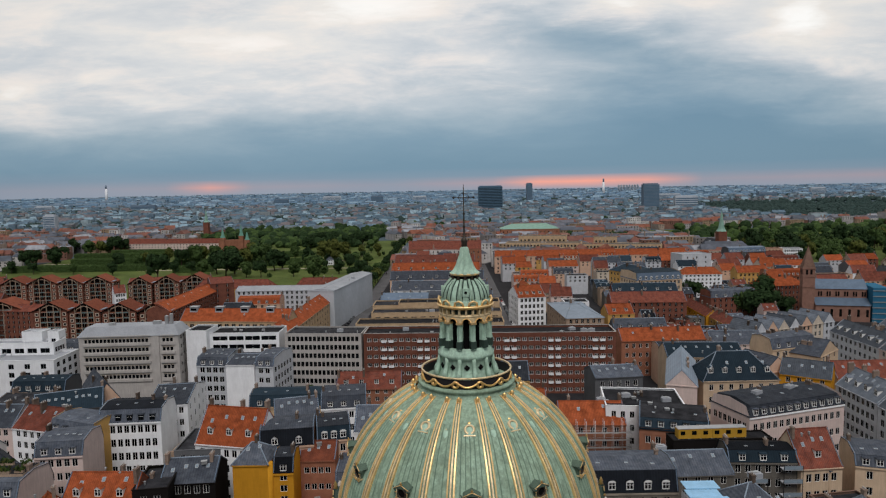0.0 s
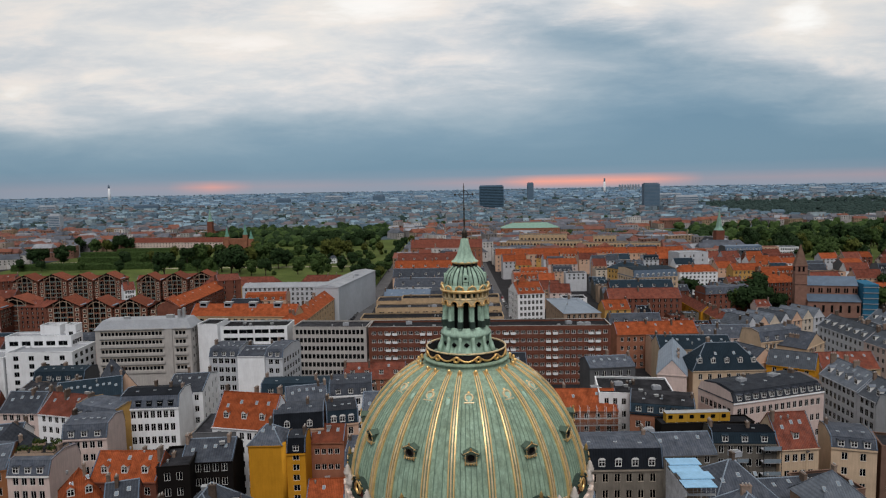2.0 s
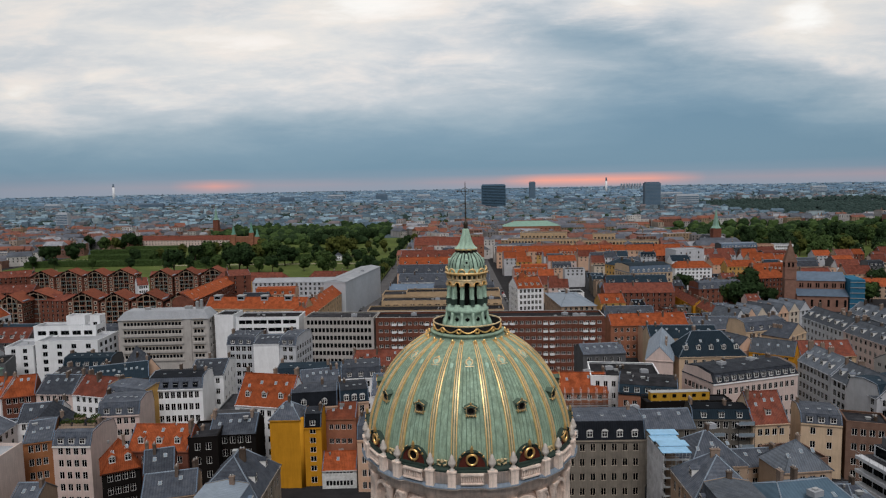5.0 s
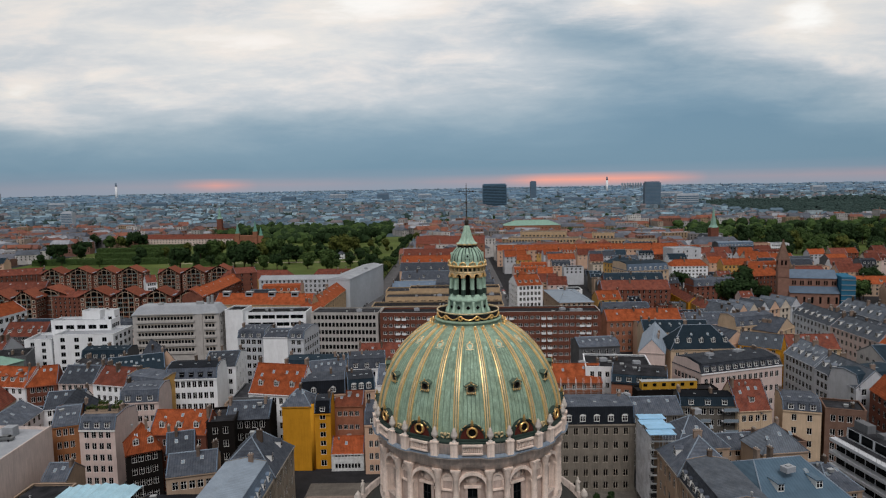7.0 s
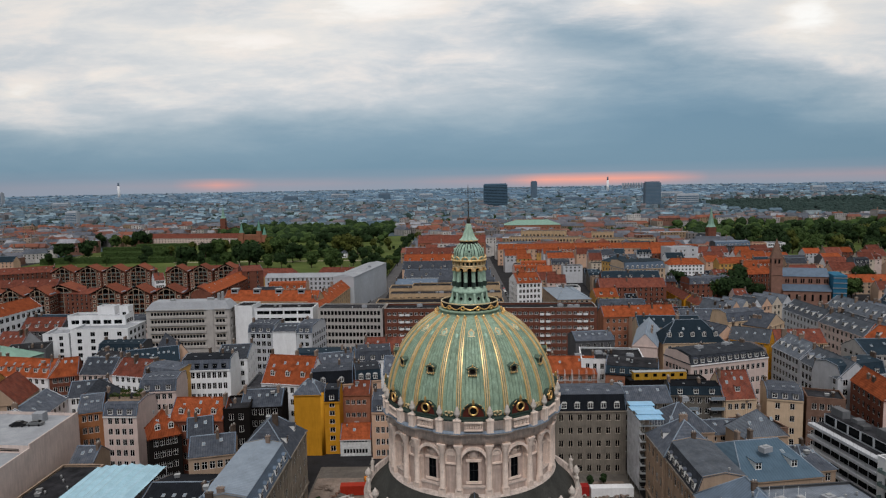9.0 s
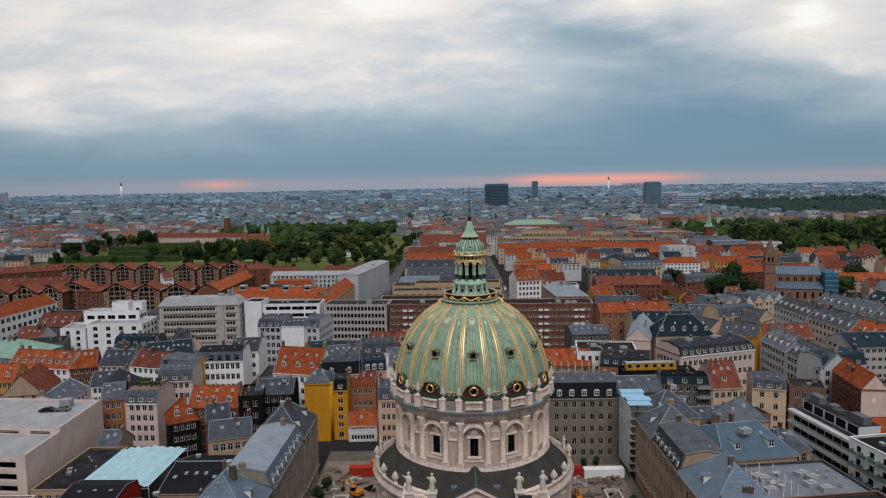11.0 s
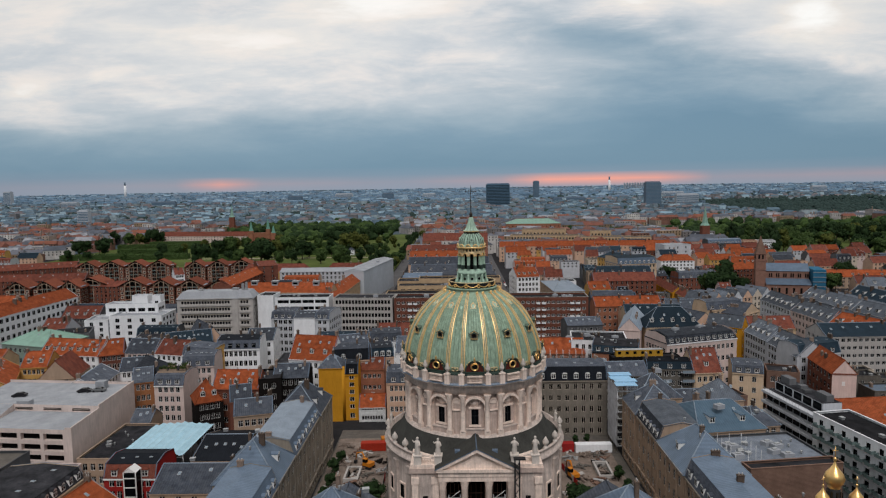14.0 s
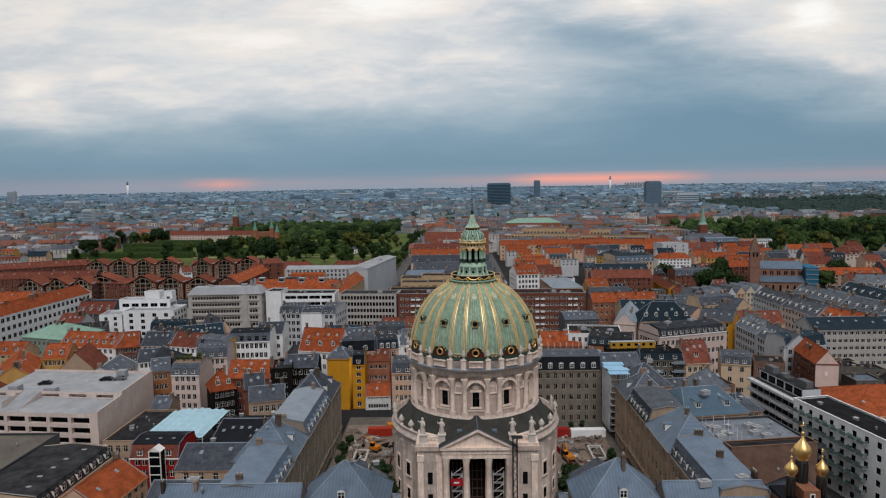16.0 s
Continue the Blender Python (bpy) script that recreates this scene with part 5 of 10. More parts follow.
    b.lathe([(0.28, 76.8), (0.42, 77.0), (0.34, 77.25), (0.46, 77.6), (0.3, 77.95), (0.12, 78.2), (0.1, 79.3), (0.2, 79.5), (0.1, 79.7), (0.09, 81.0), (0.18, 81.2), (0.08, 81.4), (0.07, 84.0), (0.02, 85.0)], 12, BRONZE)
    part("finial", b, C)
    b = Build()
    b.tube([(-1.25, 0, 83.3), (1.25, 0, 83.3)], 0.055, BRONZE)
    b.tube([(0, 0, 82.2), (0, 0, 84.6)], 0.075, BRONZE)
    for s in (-1, 1):
        b.lathe([(0, -0.22), (0.2, 0), (0, 0.22)], 8, BRONZE, m=Matrix.Translation((s * 1.3, 0, 83.3)))
        b.tube([(s * 0.7, 0, 83.3), (s * 0.45, 0, 83.75), (0, 0, 83.9)], 0.045, BRONZE)
        b.tube([(s * 0.7, 0, 83.3), (s * 0.45, 0, 82.85), (0, 0, 82.7)], 0.045, BRONZE)
    part("cross", b, C)
    return C


def statue(x, y, z, h, turn, mat, label):
    """A draped standing figure as one plain worn shape."""
    b = Build()
    k = h / 3.6
    b.box(-0.45 * k, 0.45 * k, -0.45 * k, 0.45 * k, 0, 0.3 * k, mat)
    b.lathe([(0.5 * k, 0.3 * k), (0.55 * k, 0.8 * k), (0.42 * k, 1.6 * k), (0.5 * k, 2.3 * k), (0.42 * k, 2.7 * k), (0.16 * k, 2.95 * k), (0.15 * k, 3.05 * k), (0.25 * k, 3.2 * k), (0.24 * k, 3.42 * k), (0.0, 3.6 * k)], 12, mat,
            shape=lambda a, r, zz: r * (1 + 0.14 * math.sin(5 * a + zz)))
    b.tube([(0.42 * k, 0, 2.6 * k), (0.75 * k, -0.2 * k, 2.1 * k), (0.55 * k, -0.5 * k, 1.9 * k)], [0.16 * k, 0.13 * k, 0.1 * k], mat)
    b.tube([(-0.42 * k, 0, 2.6 * k), (-0.8 * k, -0.1 * k, 2.35 * k), (-0.85 * k, -0.4 * k, 2.8 * k)], [0.16 * k, 0.13 * k, 0.1 * k], mat)
    ob = new("statue", b.mesh("statue"))
    ob.matrix_basis = Matrix.Translation((x, y, z)) @ rot_z(turn)
    return tagged(ob, label, "statue", "statues on the church")


church()


def hoist_mast(x, y, h):
    """A black lattice mast that stands against the portico."""
    T = thing("hoist_mast", Matrix.Translation((x, y, 0)), "black steel hoist mast beside the church portico", "hoist")
    for px, py in ((-0.5, -0.5), (0.5, -0.5), (0.5, 0.5), (-0.5, 0.5)):
        b = Build()
        b.box(px - 0.12, px + 0.12, py - 0.12, py + 0.12, 0, h, IRON)
        part("post", b, T)
    for k in range(int(h / 1.5)):
        b = Build()
        s = 1 if k % 2 else -1
        b.tube([(-0.5 * s, -0.5, k * 1.5), (0.5 * s, -0.5, k * 1.5 + 1.5)], 0.09, IRON, 4)
        b.tube([(-0.5, -0.5 * s, k * 1.5), (-0.5, 0.5 * s, k * 1.5 + 1.5)], 0.09, IRON, 4)
        part("brace", b, T)
    b = Build()
    b.box(-0.8, 1.8, -0.7, 0.7, h, h + 0.3, IRON)
    part("head", b, T)


hoist_mast(8.9, -27.0, 24.5)


def porch_scaffold(x0, x1, banner):
    T = thing("porch_scaffold", Matrix.Identity(4), "steel scaffold %sbetween the portico columns" % ("with a red banner " if banner else ""), "scaffold")
    for x in (x0, x1):
        for y in (-23.7, -22.9):
            b = Build()
            b.tube([(x, y, 1.6), (x, y, 14.5)], 0.09, STEEL, 5)
            part("pole", b, T)
    for k in range(6):
        b = Build()
        b.box(x0, x1, -23.8, -22.9, 3.2 + k * 2.1, 3.35 + k * 2.1, STEEL)
        part("walkway", b, T)
        b = Build()
        b.tube([(x0, -23.8, 3.3 + k * 2.1), (x1, -23.8, 5.3 + k * 2.1)], 0.07, FRAME, 4)
        part("brace", b, T)
    if not banner:
        return
    b = Build()
    b.box(x0 - 0.2, x1 + 0.2, -24.0, -23.9, 11.2, 13.0, RED_SIGN)
    b.box(x0 + 0.5, x1 - 0.8, -24.02, -24.0, 11.8, 12.2, FRAME)
    part("banner", b, T, label="red banner with a white bar")


porch_scaffold(-6.4, -3.8, True)
porch_scaffold(3.8, 6.4, False)
for s in (-1, 1):
    statue(s * 8.7, -22.6, 23.95, 3.9, s * 0.3, STATUE, "pale stone figure standing on a church pedestal")
    statue(s * 13.4, -22.6, 23.95, 4.2, s * 0.6, STATUE, "pale stone figure standing on a church pedestal")
    for deg in (76, 100):
        a = radians(deg) * s
        statue(22.3 * math.sin(a), -22.3 * math.cos(a), 21.95, 3.0, a, STATUE, "pale stone figure on the round parapet")


urn_b = Build()
urn_b.lathe([(0.55, 0), (0.55, 0.3), (0.25, 0.5), (0.3, 0.75), (0.7, 1.2), (0.78, 1.7), (0.55, 2.0), (0.6, 2.1), (0.3, 2.4), (0.0, 2.9)], 12, STATUE)
urn_mesh = urn_b.mesh("urn")
for s in (-1, 1):
    for deg in (49, 62, 88):
        a = radians(deg) * s
        ob = new("urn", urn_mesh)
        ob.matrix_basis = Matrix.Translation((22.3 * math.sin(a), -22.3 * math.cos(a), 21.95))
        tagged(ob, "pale stone urn on the round parapet", "urn", "urns on the church")


# ---- ground ----
def ground_z(d):
    """The land lies flat under the town and lifts gently towards the far hills."""
    return 0.0 if d < 1500 else 66.0 * ((d - 1500) / 3300.0) ** 1.25


def ground_sheet():
    rings = [0, 60, 200, 500, 900, 1500] + [1500 + 110 * k for k in range(1, 31)]
    n = 96
    b = Build()
    for i in range(len(rings) - 1):
        for k in range(n):
            q = []
            for d, a in ((rings[i], k), (rings[i + 1], k), (rings[i + 1], k + 1), (rings[i], k + 1)):
                t = 2 * math.pi * a / n
                q.append((d * math.sin(t), d * math.cos(t), ground_z(d) + (0 if d < 4000 else 2.5 * math.sin(t * 23) + 2 * math.sin(t * 51))))
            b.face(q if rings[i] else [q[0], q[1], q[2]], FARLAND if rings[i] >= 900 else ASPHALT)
    ob = new("ground", b.mesh("ground"))
    tagged(ob, "grey city ground that rises to low hills coloured hazy blue", "ground", kind="structure")


# bluish haze is part of this far ground colour
FARLAND = material("haze_blue_land", (0.045, 0.070, 0.085), 1.0, 0.3, 0.004, 0.03, 0.0, second=(0.085, 0.112, 0.135))
ground_sheet()


def slab_on_ground(name, x0, x1, y0, y1, z, mat, label, category):
    b = Build()
    b.box(x0, x1, y0, y1, -0.1, z, mat)
    return tagged(new(name, b.mesh(name)), label, category, kind="structure")


slab_on_ground("pavement", -44.5, 46.8, -30, 56, 0.12, PAVE, "worn paving of the church square", "pavement")
slab_on_ground("building_site", -44.0, -24.5, -8, 48, 0.2, SAND, "trampled sandy ground of a building site", "ground")
slab_on_ground("building_site", 24.5, 44.0, -4, 44, 0.2, SAND, "trampled sandy ground of a building site", "ground")
slab_on_ground("pavement", -44, -12, -90, -31, 0.14, PAVE, "raised stone pavement along the street", "pavement")
slab_on_ground("pavement", 12, 44, -90, -31, 0.14, PAVE, "raised stone pavement along the street", "pavement")


slab_on_ground("road", -66.0, -56.0, 196, 900, 0.06, ROAD, "grey asphalt street beside the garden", "road")
slab_on_ground("road", 27.0, 39.0, 196, 640, 0.06, ROAD, "grey asphalt street lined with parked cars", "road")


# ---- the palaces round the square ----
PAL = dict(win=(1.45, 2.4), style="cross", chimneys=1, trim=BEIGE, joined=False, order=True)
# row facing the square from one side
house(-45, -48, -45, -25, 12, 18.0, 4.2, "mansard", BEIGE, LEAD, 4, 8, "grey-beige stone palace wing with blue-grey metal mansard roof", dormers=6, dstyle="arch", low=LEAD, right=0, **PAL)
house(-45, -25, -45, -9, 15, 18.5, 7.5, "gable", BEIGE, LEAD, 4, 6, "stone palace pavilion with hipped blue-grey metal roof", hip=7.0, dormers=1, dstyle="arch", **PAL)
house(-45, -9, -45, 20, 12, 18.0, 4.2, "mansard", BEIGE, LEAD_L, 4, 10, "grey-beige stone palace wing with pale metal mansard roof", dormers=7, dstyle="arch", low=LEAD, **PAL)
house(-44.6, 20, -44.6, 38, 14, 18.5, 7.0, "gable", BEIGE, SLATE, 4, 6, "stone palace pavilion with hipped slate roof", hip=6.5, dormers=2, dstyle="gable", **PAL)
# row facing it across the square
house(47.6, -22, 47.6, -50, 12, 18.0, 4.2, "mansard", TAN, LEAD, 4, 10, "tan stone palace wing with blue-grey metal mansard roof", dormers=7, dstyle="arch", low=SLATE, **PAL)
house(47.2, -2, 47.2, -22, 15, 18.5, 7.0, "gable", TAN, LEAD, 4, 5, "tan stone palace pavilion with hipped metal roof", hip=7.0, dormers=1, dstyle="arch", **PAL)
house(47.6, 18, 47.6, -2, 12, 18.0, 4.2, "mansard", TAN, SLATE_P, 4, 8, "tan stone palace wing with slate mansard roof", dormers=6, dstyle="arch", low=SLATE, **PAL)
house(47.2, 33, 47.2, 18, 14, 18.5, 6.5, "gable", TAN, SLATE, 4, 4, "tan stone palace pavilion with hipped slate roof", hip=6.5, dormers=1, dstyle="gable", **PAL)
# corner palaces on the street towards the church
for side in (-1, 1):
    a, c = sorted((side * 37.5, side * 19.5))
    house(a, -54, c, -54, 15, 19.5, 8.0, "gable", BEIGE, LEAD, 4, 6, "corner palace pavilion with a steep hipped blue-grey roof", hip=8.8, dormers=1, dstyle="arch", right=4, left=4, **PAL)
    a, c = sorted((side * 35, side * 22))
    house(a, -39, c, -39, 12, 15.5, 4.0, "end_gable", BEIGE, SLATE, 3, 4, "palace side wing with a grey slate roof", right=4, left=4, **PAL)
    a, c = sorted((side * 24, side * 19.0))
    house(a, -38.5, c, -38.5, 9, 12.0, 1.6, "gable", BEIGE, LEAD_L, 3, 2, "low palace annexe with a pale metal roof", hip=1.5, **PAL)
house(-67, -53, -37.5, -53, 11, 18.0, 5.0, "gable", BEIGE, LEAD, 4, 8, "stone palace wing with a wide blue-grey metal roof", **PAL)
house(37.5, -53, 58, -53, 11, 18.0, 5.0, "gable", BEIGE, LEAD, 4, 7, "stone palace wing with a wide blue-grey metal roof", **PAL)
# behind the church
house(14, 49, 46, 49, 13, 19.2, 4.5, "mansard", SOOTY, SLATE, 5, 11, "sooty stone town house with dark slate mansard and arched dormers", dormers=8, dstyle="arch", low=SLATE_D, win=(1.3, 2.0), trim=BEIGE, style="bar", frame_mat=CREAM_P)
house(-10, 50, 14, 50, 13, 19.0, 4.5, "mansard", CREAM, SLATE, 5, 7, "cream town house with dark slate mansard roof", dormers=6, low=SLATE_D)

# ---- south side, near rows ----
house(-69, 80, -51.5, 76, 13, 19.6, 8.0, "gable", WHITE, TILE, 5, 7, "white town house with a steep orange tiled roof and dormers", dormers=3, dstyle="gable", skylights=4, chimneys=3, trim=WHITE)
house(-102.7, 95.9, -85.3, 97.0, 13, 19.6, 3.6, "mansard", WHITE, SLATE_D, 5, 8, "white town house with a dark mansard roof", dormers=5, right=0, low=SLATE, trim=WHITE, chimneys=3, win=(1.7, 2.3), style="plain", dbody=SLATE_D)
house(-117, 96, -102, 90, 12, 17.5, 3.5, "mansard", OCHRE, SLATE, 5, 5, "ochre town house with slate mansard roof", dormers=4, low=SLATE, trim=FRAME)
house(-131, 101, -117, 97, 12, 17, 5.0, "gable", WHITE, TILE_D, 5, 5, "white town house with weathered red roof", skylights=3, chimneys=2)
house(-144, 102, -131, 101, 12, 17, 5.0, "gable", PINK, SLATE, 5, 5, "pale pink town house with slate roof and skylights", skylights=4, dormers=0, chimneys=2)
house(-153, 98, -144, 101.5, 12, 17, 5.5, "gable", BRICK, TILE, 5, 4, "brick town house with orange tiled roof", chimneys=2)
house(-181, 103, -153, 97.5, 12, 17, 5.5, "gable", WHITE, TILE, 5, 10, "long white town house with orange roof and many dormers", dormers=7, skylights=7, chimneys=2)
house(-51, 76, -37.5, 78, 13, 19.5, 4.2, "mansard", PEACH, SLATE, 5, 5, "peach brick house with dark mansard and a round gable", dormers=2, dstyle="gable", low=SLATE_D, chimneys=2, win=(1.4, 1.9))
house(-37, 79.6, -28.5, 81.5, 13, 19.6, 3.5, "mansard", PEACH, SLATE, 5, 3, "peach town house with slate mansard and shell dormers", dormers=3, dstyle="arch", low=TEAL, chimneys=2, style="bar")
house(-28, 84, -16, 84, 13, 20.5, 5.0, "gable", WHITE, SLATE, 5, 4, "white gabled town house", left=4, chimneys=2)
# yellow-walled corner house
CORNER = house(-54.4, 65.0, -46.0, 65.0, 10, 20.0, 3.6, "gable", YELLOW, SLATE, 6, 0, "yellow corner house with a tall blind rounded wall", hip=3.5, chimneys=1, skylights=2)
house(-45.0, 66.0, -40.2, 66.2, 9.0, 17.2, 3.6, "mansard", YELLOW, SLATE, 6, 1, "narrow yellow street front with a dark mansard storey", dormers=1, low=SLATE_D, chimneys=1, win=(1.6, 1.9), skylights=1)
b = Build()
b.tube([(8.45, 0.95, 0), (8.45, 0.95, 20.05)], 0.95, YELLOW, 20)
part("rounded_corner", b, CORNER)
# grey office slab, brick slab
house(-70.7, 184, -38.5, 181.5, 14, 25, 0, "flat", CONC, FELT, 7, 17, "pale concrete office block with rows of narrow dark windows", joined=True, name="office_block", category="office building", win=(1.25, 2.0), style="plain", frame_mat=IRON, chimneys=0, vents=3)
SLAB = house(-37.5, 181.3, 65.4, 177, 14, 24.6, 0, "flat", BRICK, FELT, 7, 38, "long brown brick apartment block with pale windows", joined=False, name="apartment_block", category="apartment building", win=(1.7, 1.6), style="bar", chimneys=0, vents=8, parapet=0.9, trim=CONC)

house(-112.0, 184.0, -103.2, 183.4, 12, 27, 0, "flat", WHITE, FELT, 7, 0, "white windowless stair tower", name="office_block", category="office building", chimneys=0)
# east side
house(77, 84, 108, 94, 15, 22.4, 2.8, "mansard", PINK, SLATE, 5, 14, "pink and white corner block with dark mansard roof", dormers=11, hip=1, left=7, low=SLATE, chimneys=2, vents=4, trim=WHITE)
house(81, 125.7, 106, 126.2, 14, 20, 8, "gable", CREAM, TEAL, 5, 7, "cream town house with hipped blue-grey slate roof and five dormers", hip=7, dormers=5, dstyle="gable", chimneys=2)
house(49, 88, 66, 83, 16, 19, 2.5, "mansard", BRICK_O, FELT, 4, 6, "red brick house with flat dark roof", low=TEAL, dormers=0, vents=4, trim=TEAL)
house(29.7, 102, 49, 101, 12, 15, 5, "gable", BRICK_O, TILE, 4, 5, "brick house with scaffolded orange roof", chimneys=2)
house(81, 65.6, 91.5, 66.7, 12, 16.4, 7.5, "gable", CREAM, TILE_D, 4, 4, "cream house with steep red roof", dormers=1, skylights=3)
house(96, 69, 106, 66, 14, 15.5, 2.5, "mansard", CREAM, SLATE, 4, 2, "cream corner house with slate roof", right=3)
house(47, 63.0, 64.3, 63.6, 12, 16.4, 3.6, "gable", DSTONE, SLATE, 5, 5, "dark stone town house with a grey slate roof", chimneys=1, skylights=3)
house(64.8, 67.9, 81.0, 66.9, 8.5, 17.4, 2.6, "mansard", DSTONE, SLATE_D, 5, 6, "dark stone back house with a low slate roof", dormers=3, low=TEAL, dstyle="shed", chimneys=2)


def balcony_stack(x, y, w, d, levels, step):
    """Steel posts that carry glazed balconies before a back wall."""
    T = thing("balcony_stack", Matrix.Translation((x, y, 0)), "steel balconies with glass fronts on a back house", "balcony")
    for px in (0.06, w - 0.06):
        b = Build()
        b.box(px - 0.06, px + 0.06, 0, 0.12, 0, levels * step + 1.0, IRON)
        part("post", b, T)
    for k in range(1, levels + 1):
        z = k * step
        b = Build()
        b.box(0, w, 0.12, d, z - 0.18, z, GREYL)
        P = part("balcony", b, T)
        b = Build()
        b.box(0.13, w - 0.13, 0.03, 0.06, z + 0.05, z + 0.95, GLASS_L)
        part("glass_front", b, P)
        b = Build()
        b.box(0.12, w - 0.12, 0.02, 0.08, z + 0.95, z + 1.02, STEEL)
        part("hand_rail", b, P)


balcony_stack(76.6, 64.9, 4.6, 2.0, 5, 3.3)
balcony_stack(70.0, 65.4, 3.2, 2.0, 4, 3.3)


CABIN_Y = material("yellow_cabin_paint", (0.42, 0.235, 0.03), 0.6, 0.15, 0.6, 4, 0.1)


def site_cabin(x, y, z, turn, mat, label):
    T = thing("site_cabin", Matrix.Translation((x, y, z)) @ rot_z(turn), label, "site cabin", "yellow cabins on a flat roof")
    b = Build()
    b.box(-1.45, 1.45, -1.2, 1.2, 0.12, 2.6, mat)
    part("body", b, T)
    b = Build()
    b.box(-1.5, 1.5, -1.25, 1.25, 2.6, 2.72, STEEL)
    part("roof", b, T)
    b = Build()
    b.box(-0.9, 0.3, -1.24, -1.19, 1.1, 2.1, GLASS)
    part("window", b, T)
    for px, py in ((-1.3, -1.1), (1.3, -1.1), (-1.3, 1.1), (1.3, 1.1)):
        b = Build()
        b.box(px - 0.12, px + 0.12, py - 0.1, py + 0.1, 0, 0.12, STEEL)
        part("foot", b, T)


house(54.5, 76.6, 80.0, 77.6, 5.5, 19.2, 0, "flat", DARKW, FELT, 5, 0, "dark back building with a flat roof", chimneys=0, parapet=0.2)
for k in range(6):
    site_cabin(57.6 + 2.95 * k, 79.4 + 0.11 * k, 19.2, 0.04, CABIN_Y, "yellow steel site cabin on a flat roof")


# white balcony stacks of the long brick block
for bay in (2, 3, 7, 8, 13, 14, 19, 20, 25, 26, 31, 32):
    for st in range(6):
        b = Build()
        b.box(-1.0, 1.0, -0.75, 0.05, 0, 0.95, WHITE)
        b.box(-0.95, 0.95, -0.7, 0.0, 0.95, 1.0, CONC)
        part("balcony", b, SLAB, Matrix.Translation((1.0 + 100.99 / 34 * (bay + 0.5), 0, 4.3 + st * 3.5)))

# back houses between the square and the northern street
house(54, 39, 68, 40, 15, 16.0, 6.0, "gable", TAN, SLATE, 4, 4, "house with a hipped grey slate roof behind the palaces", hip=6.5, chimneys=1, skylights=3)
house(69, 47.8, 81, 48.8, 11, 12.0, 2.4, "gable", TAN, SLATE, 4, 4, "low back house with a grey slate roof", chimneys=1, skylights=2)
house(82, 49.5, 94, 51.5, 11, 12.0, 0, "flat", BROWNB, FELT, 3, 4, "low back house with a flat dark roof", chimneys=1, vents=3)
house(268, 352, 332, 344, 12, 9.0, 5.0, "gable", TAN, TILE, 3, 16, "long low tan row with an orange roof", chimneys=4, dormers=6)
house(286, 312, 346, 302, 12, 9.5, 5.0, "gable", PEACH, TILE_D, 3, 15, "long peach row with a red roof", chimneys=4, dormers=6)
house(270, 272, 332, 262, 13, 14.0, 5.0, "gable", GREYL, SLATE_P, 4, 16, "pale grey row with a slate roof", chimneys=4, dormers=8)
# ---- south side: garage, courts and back houses ----


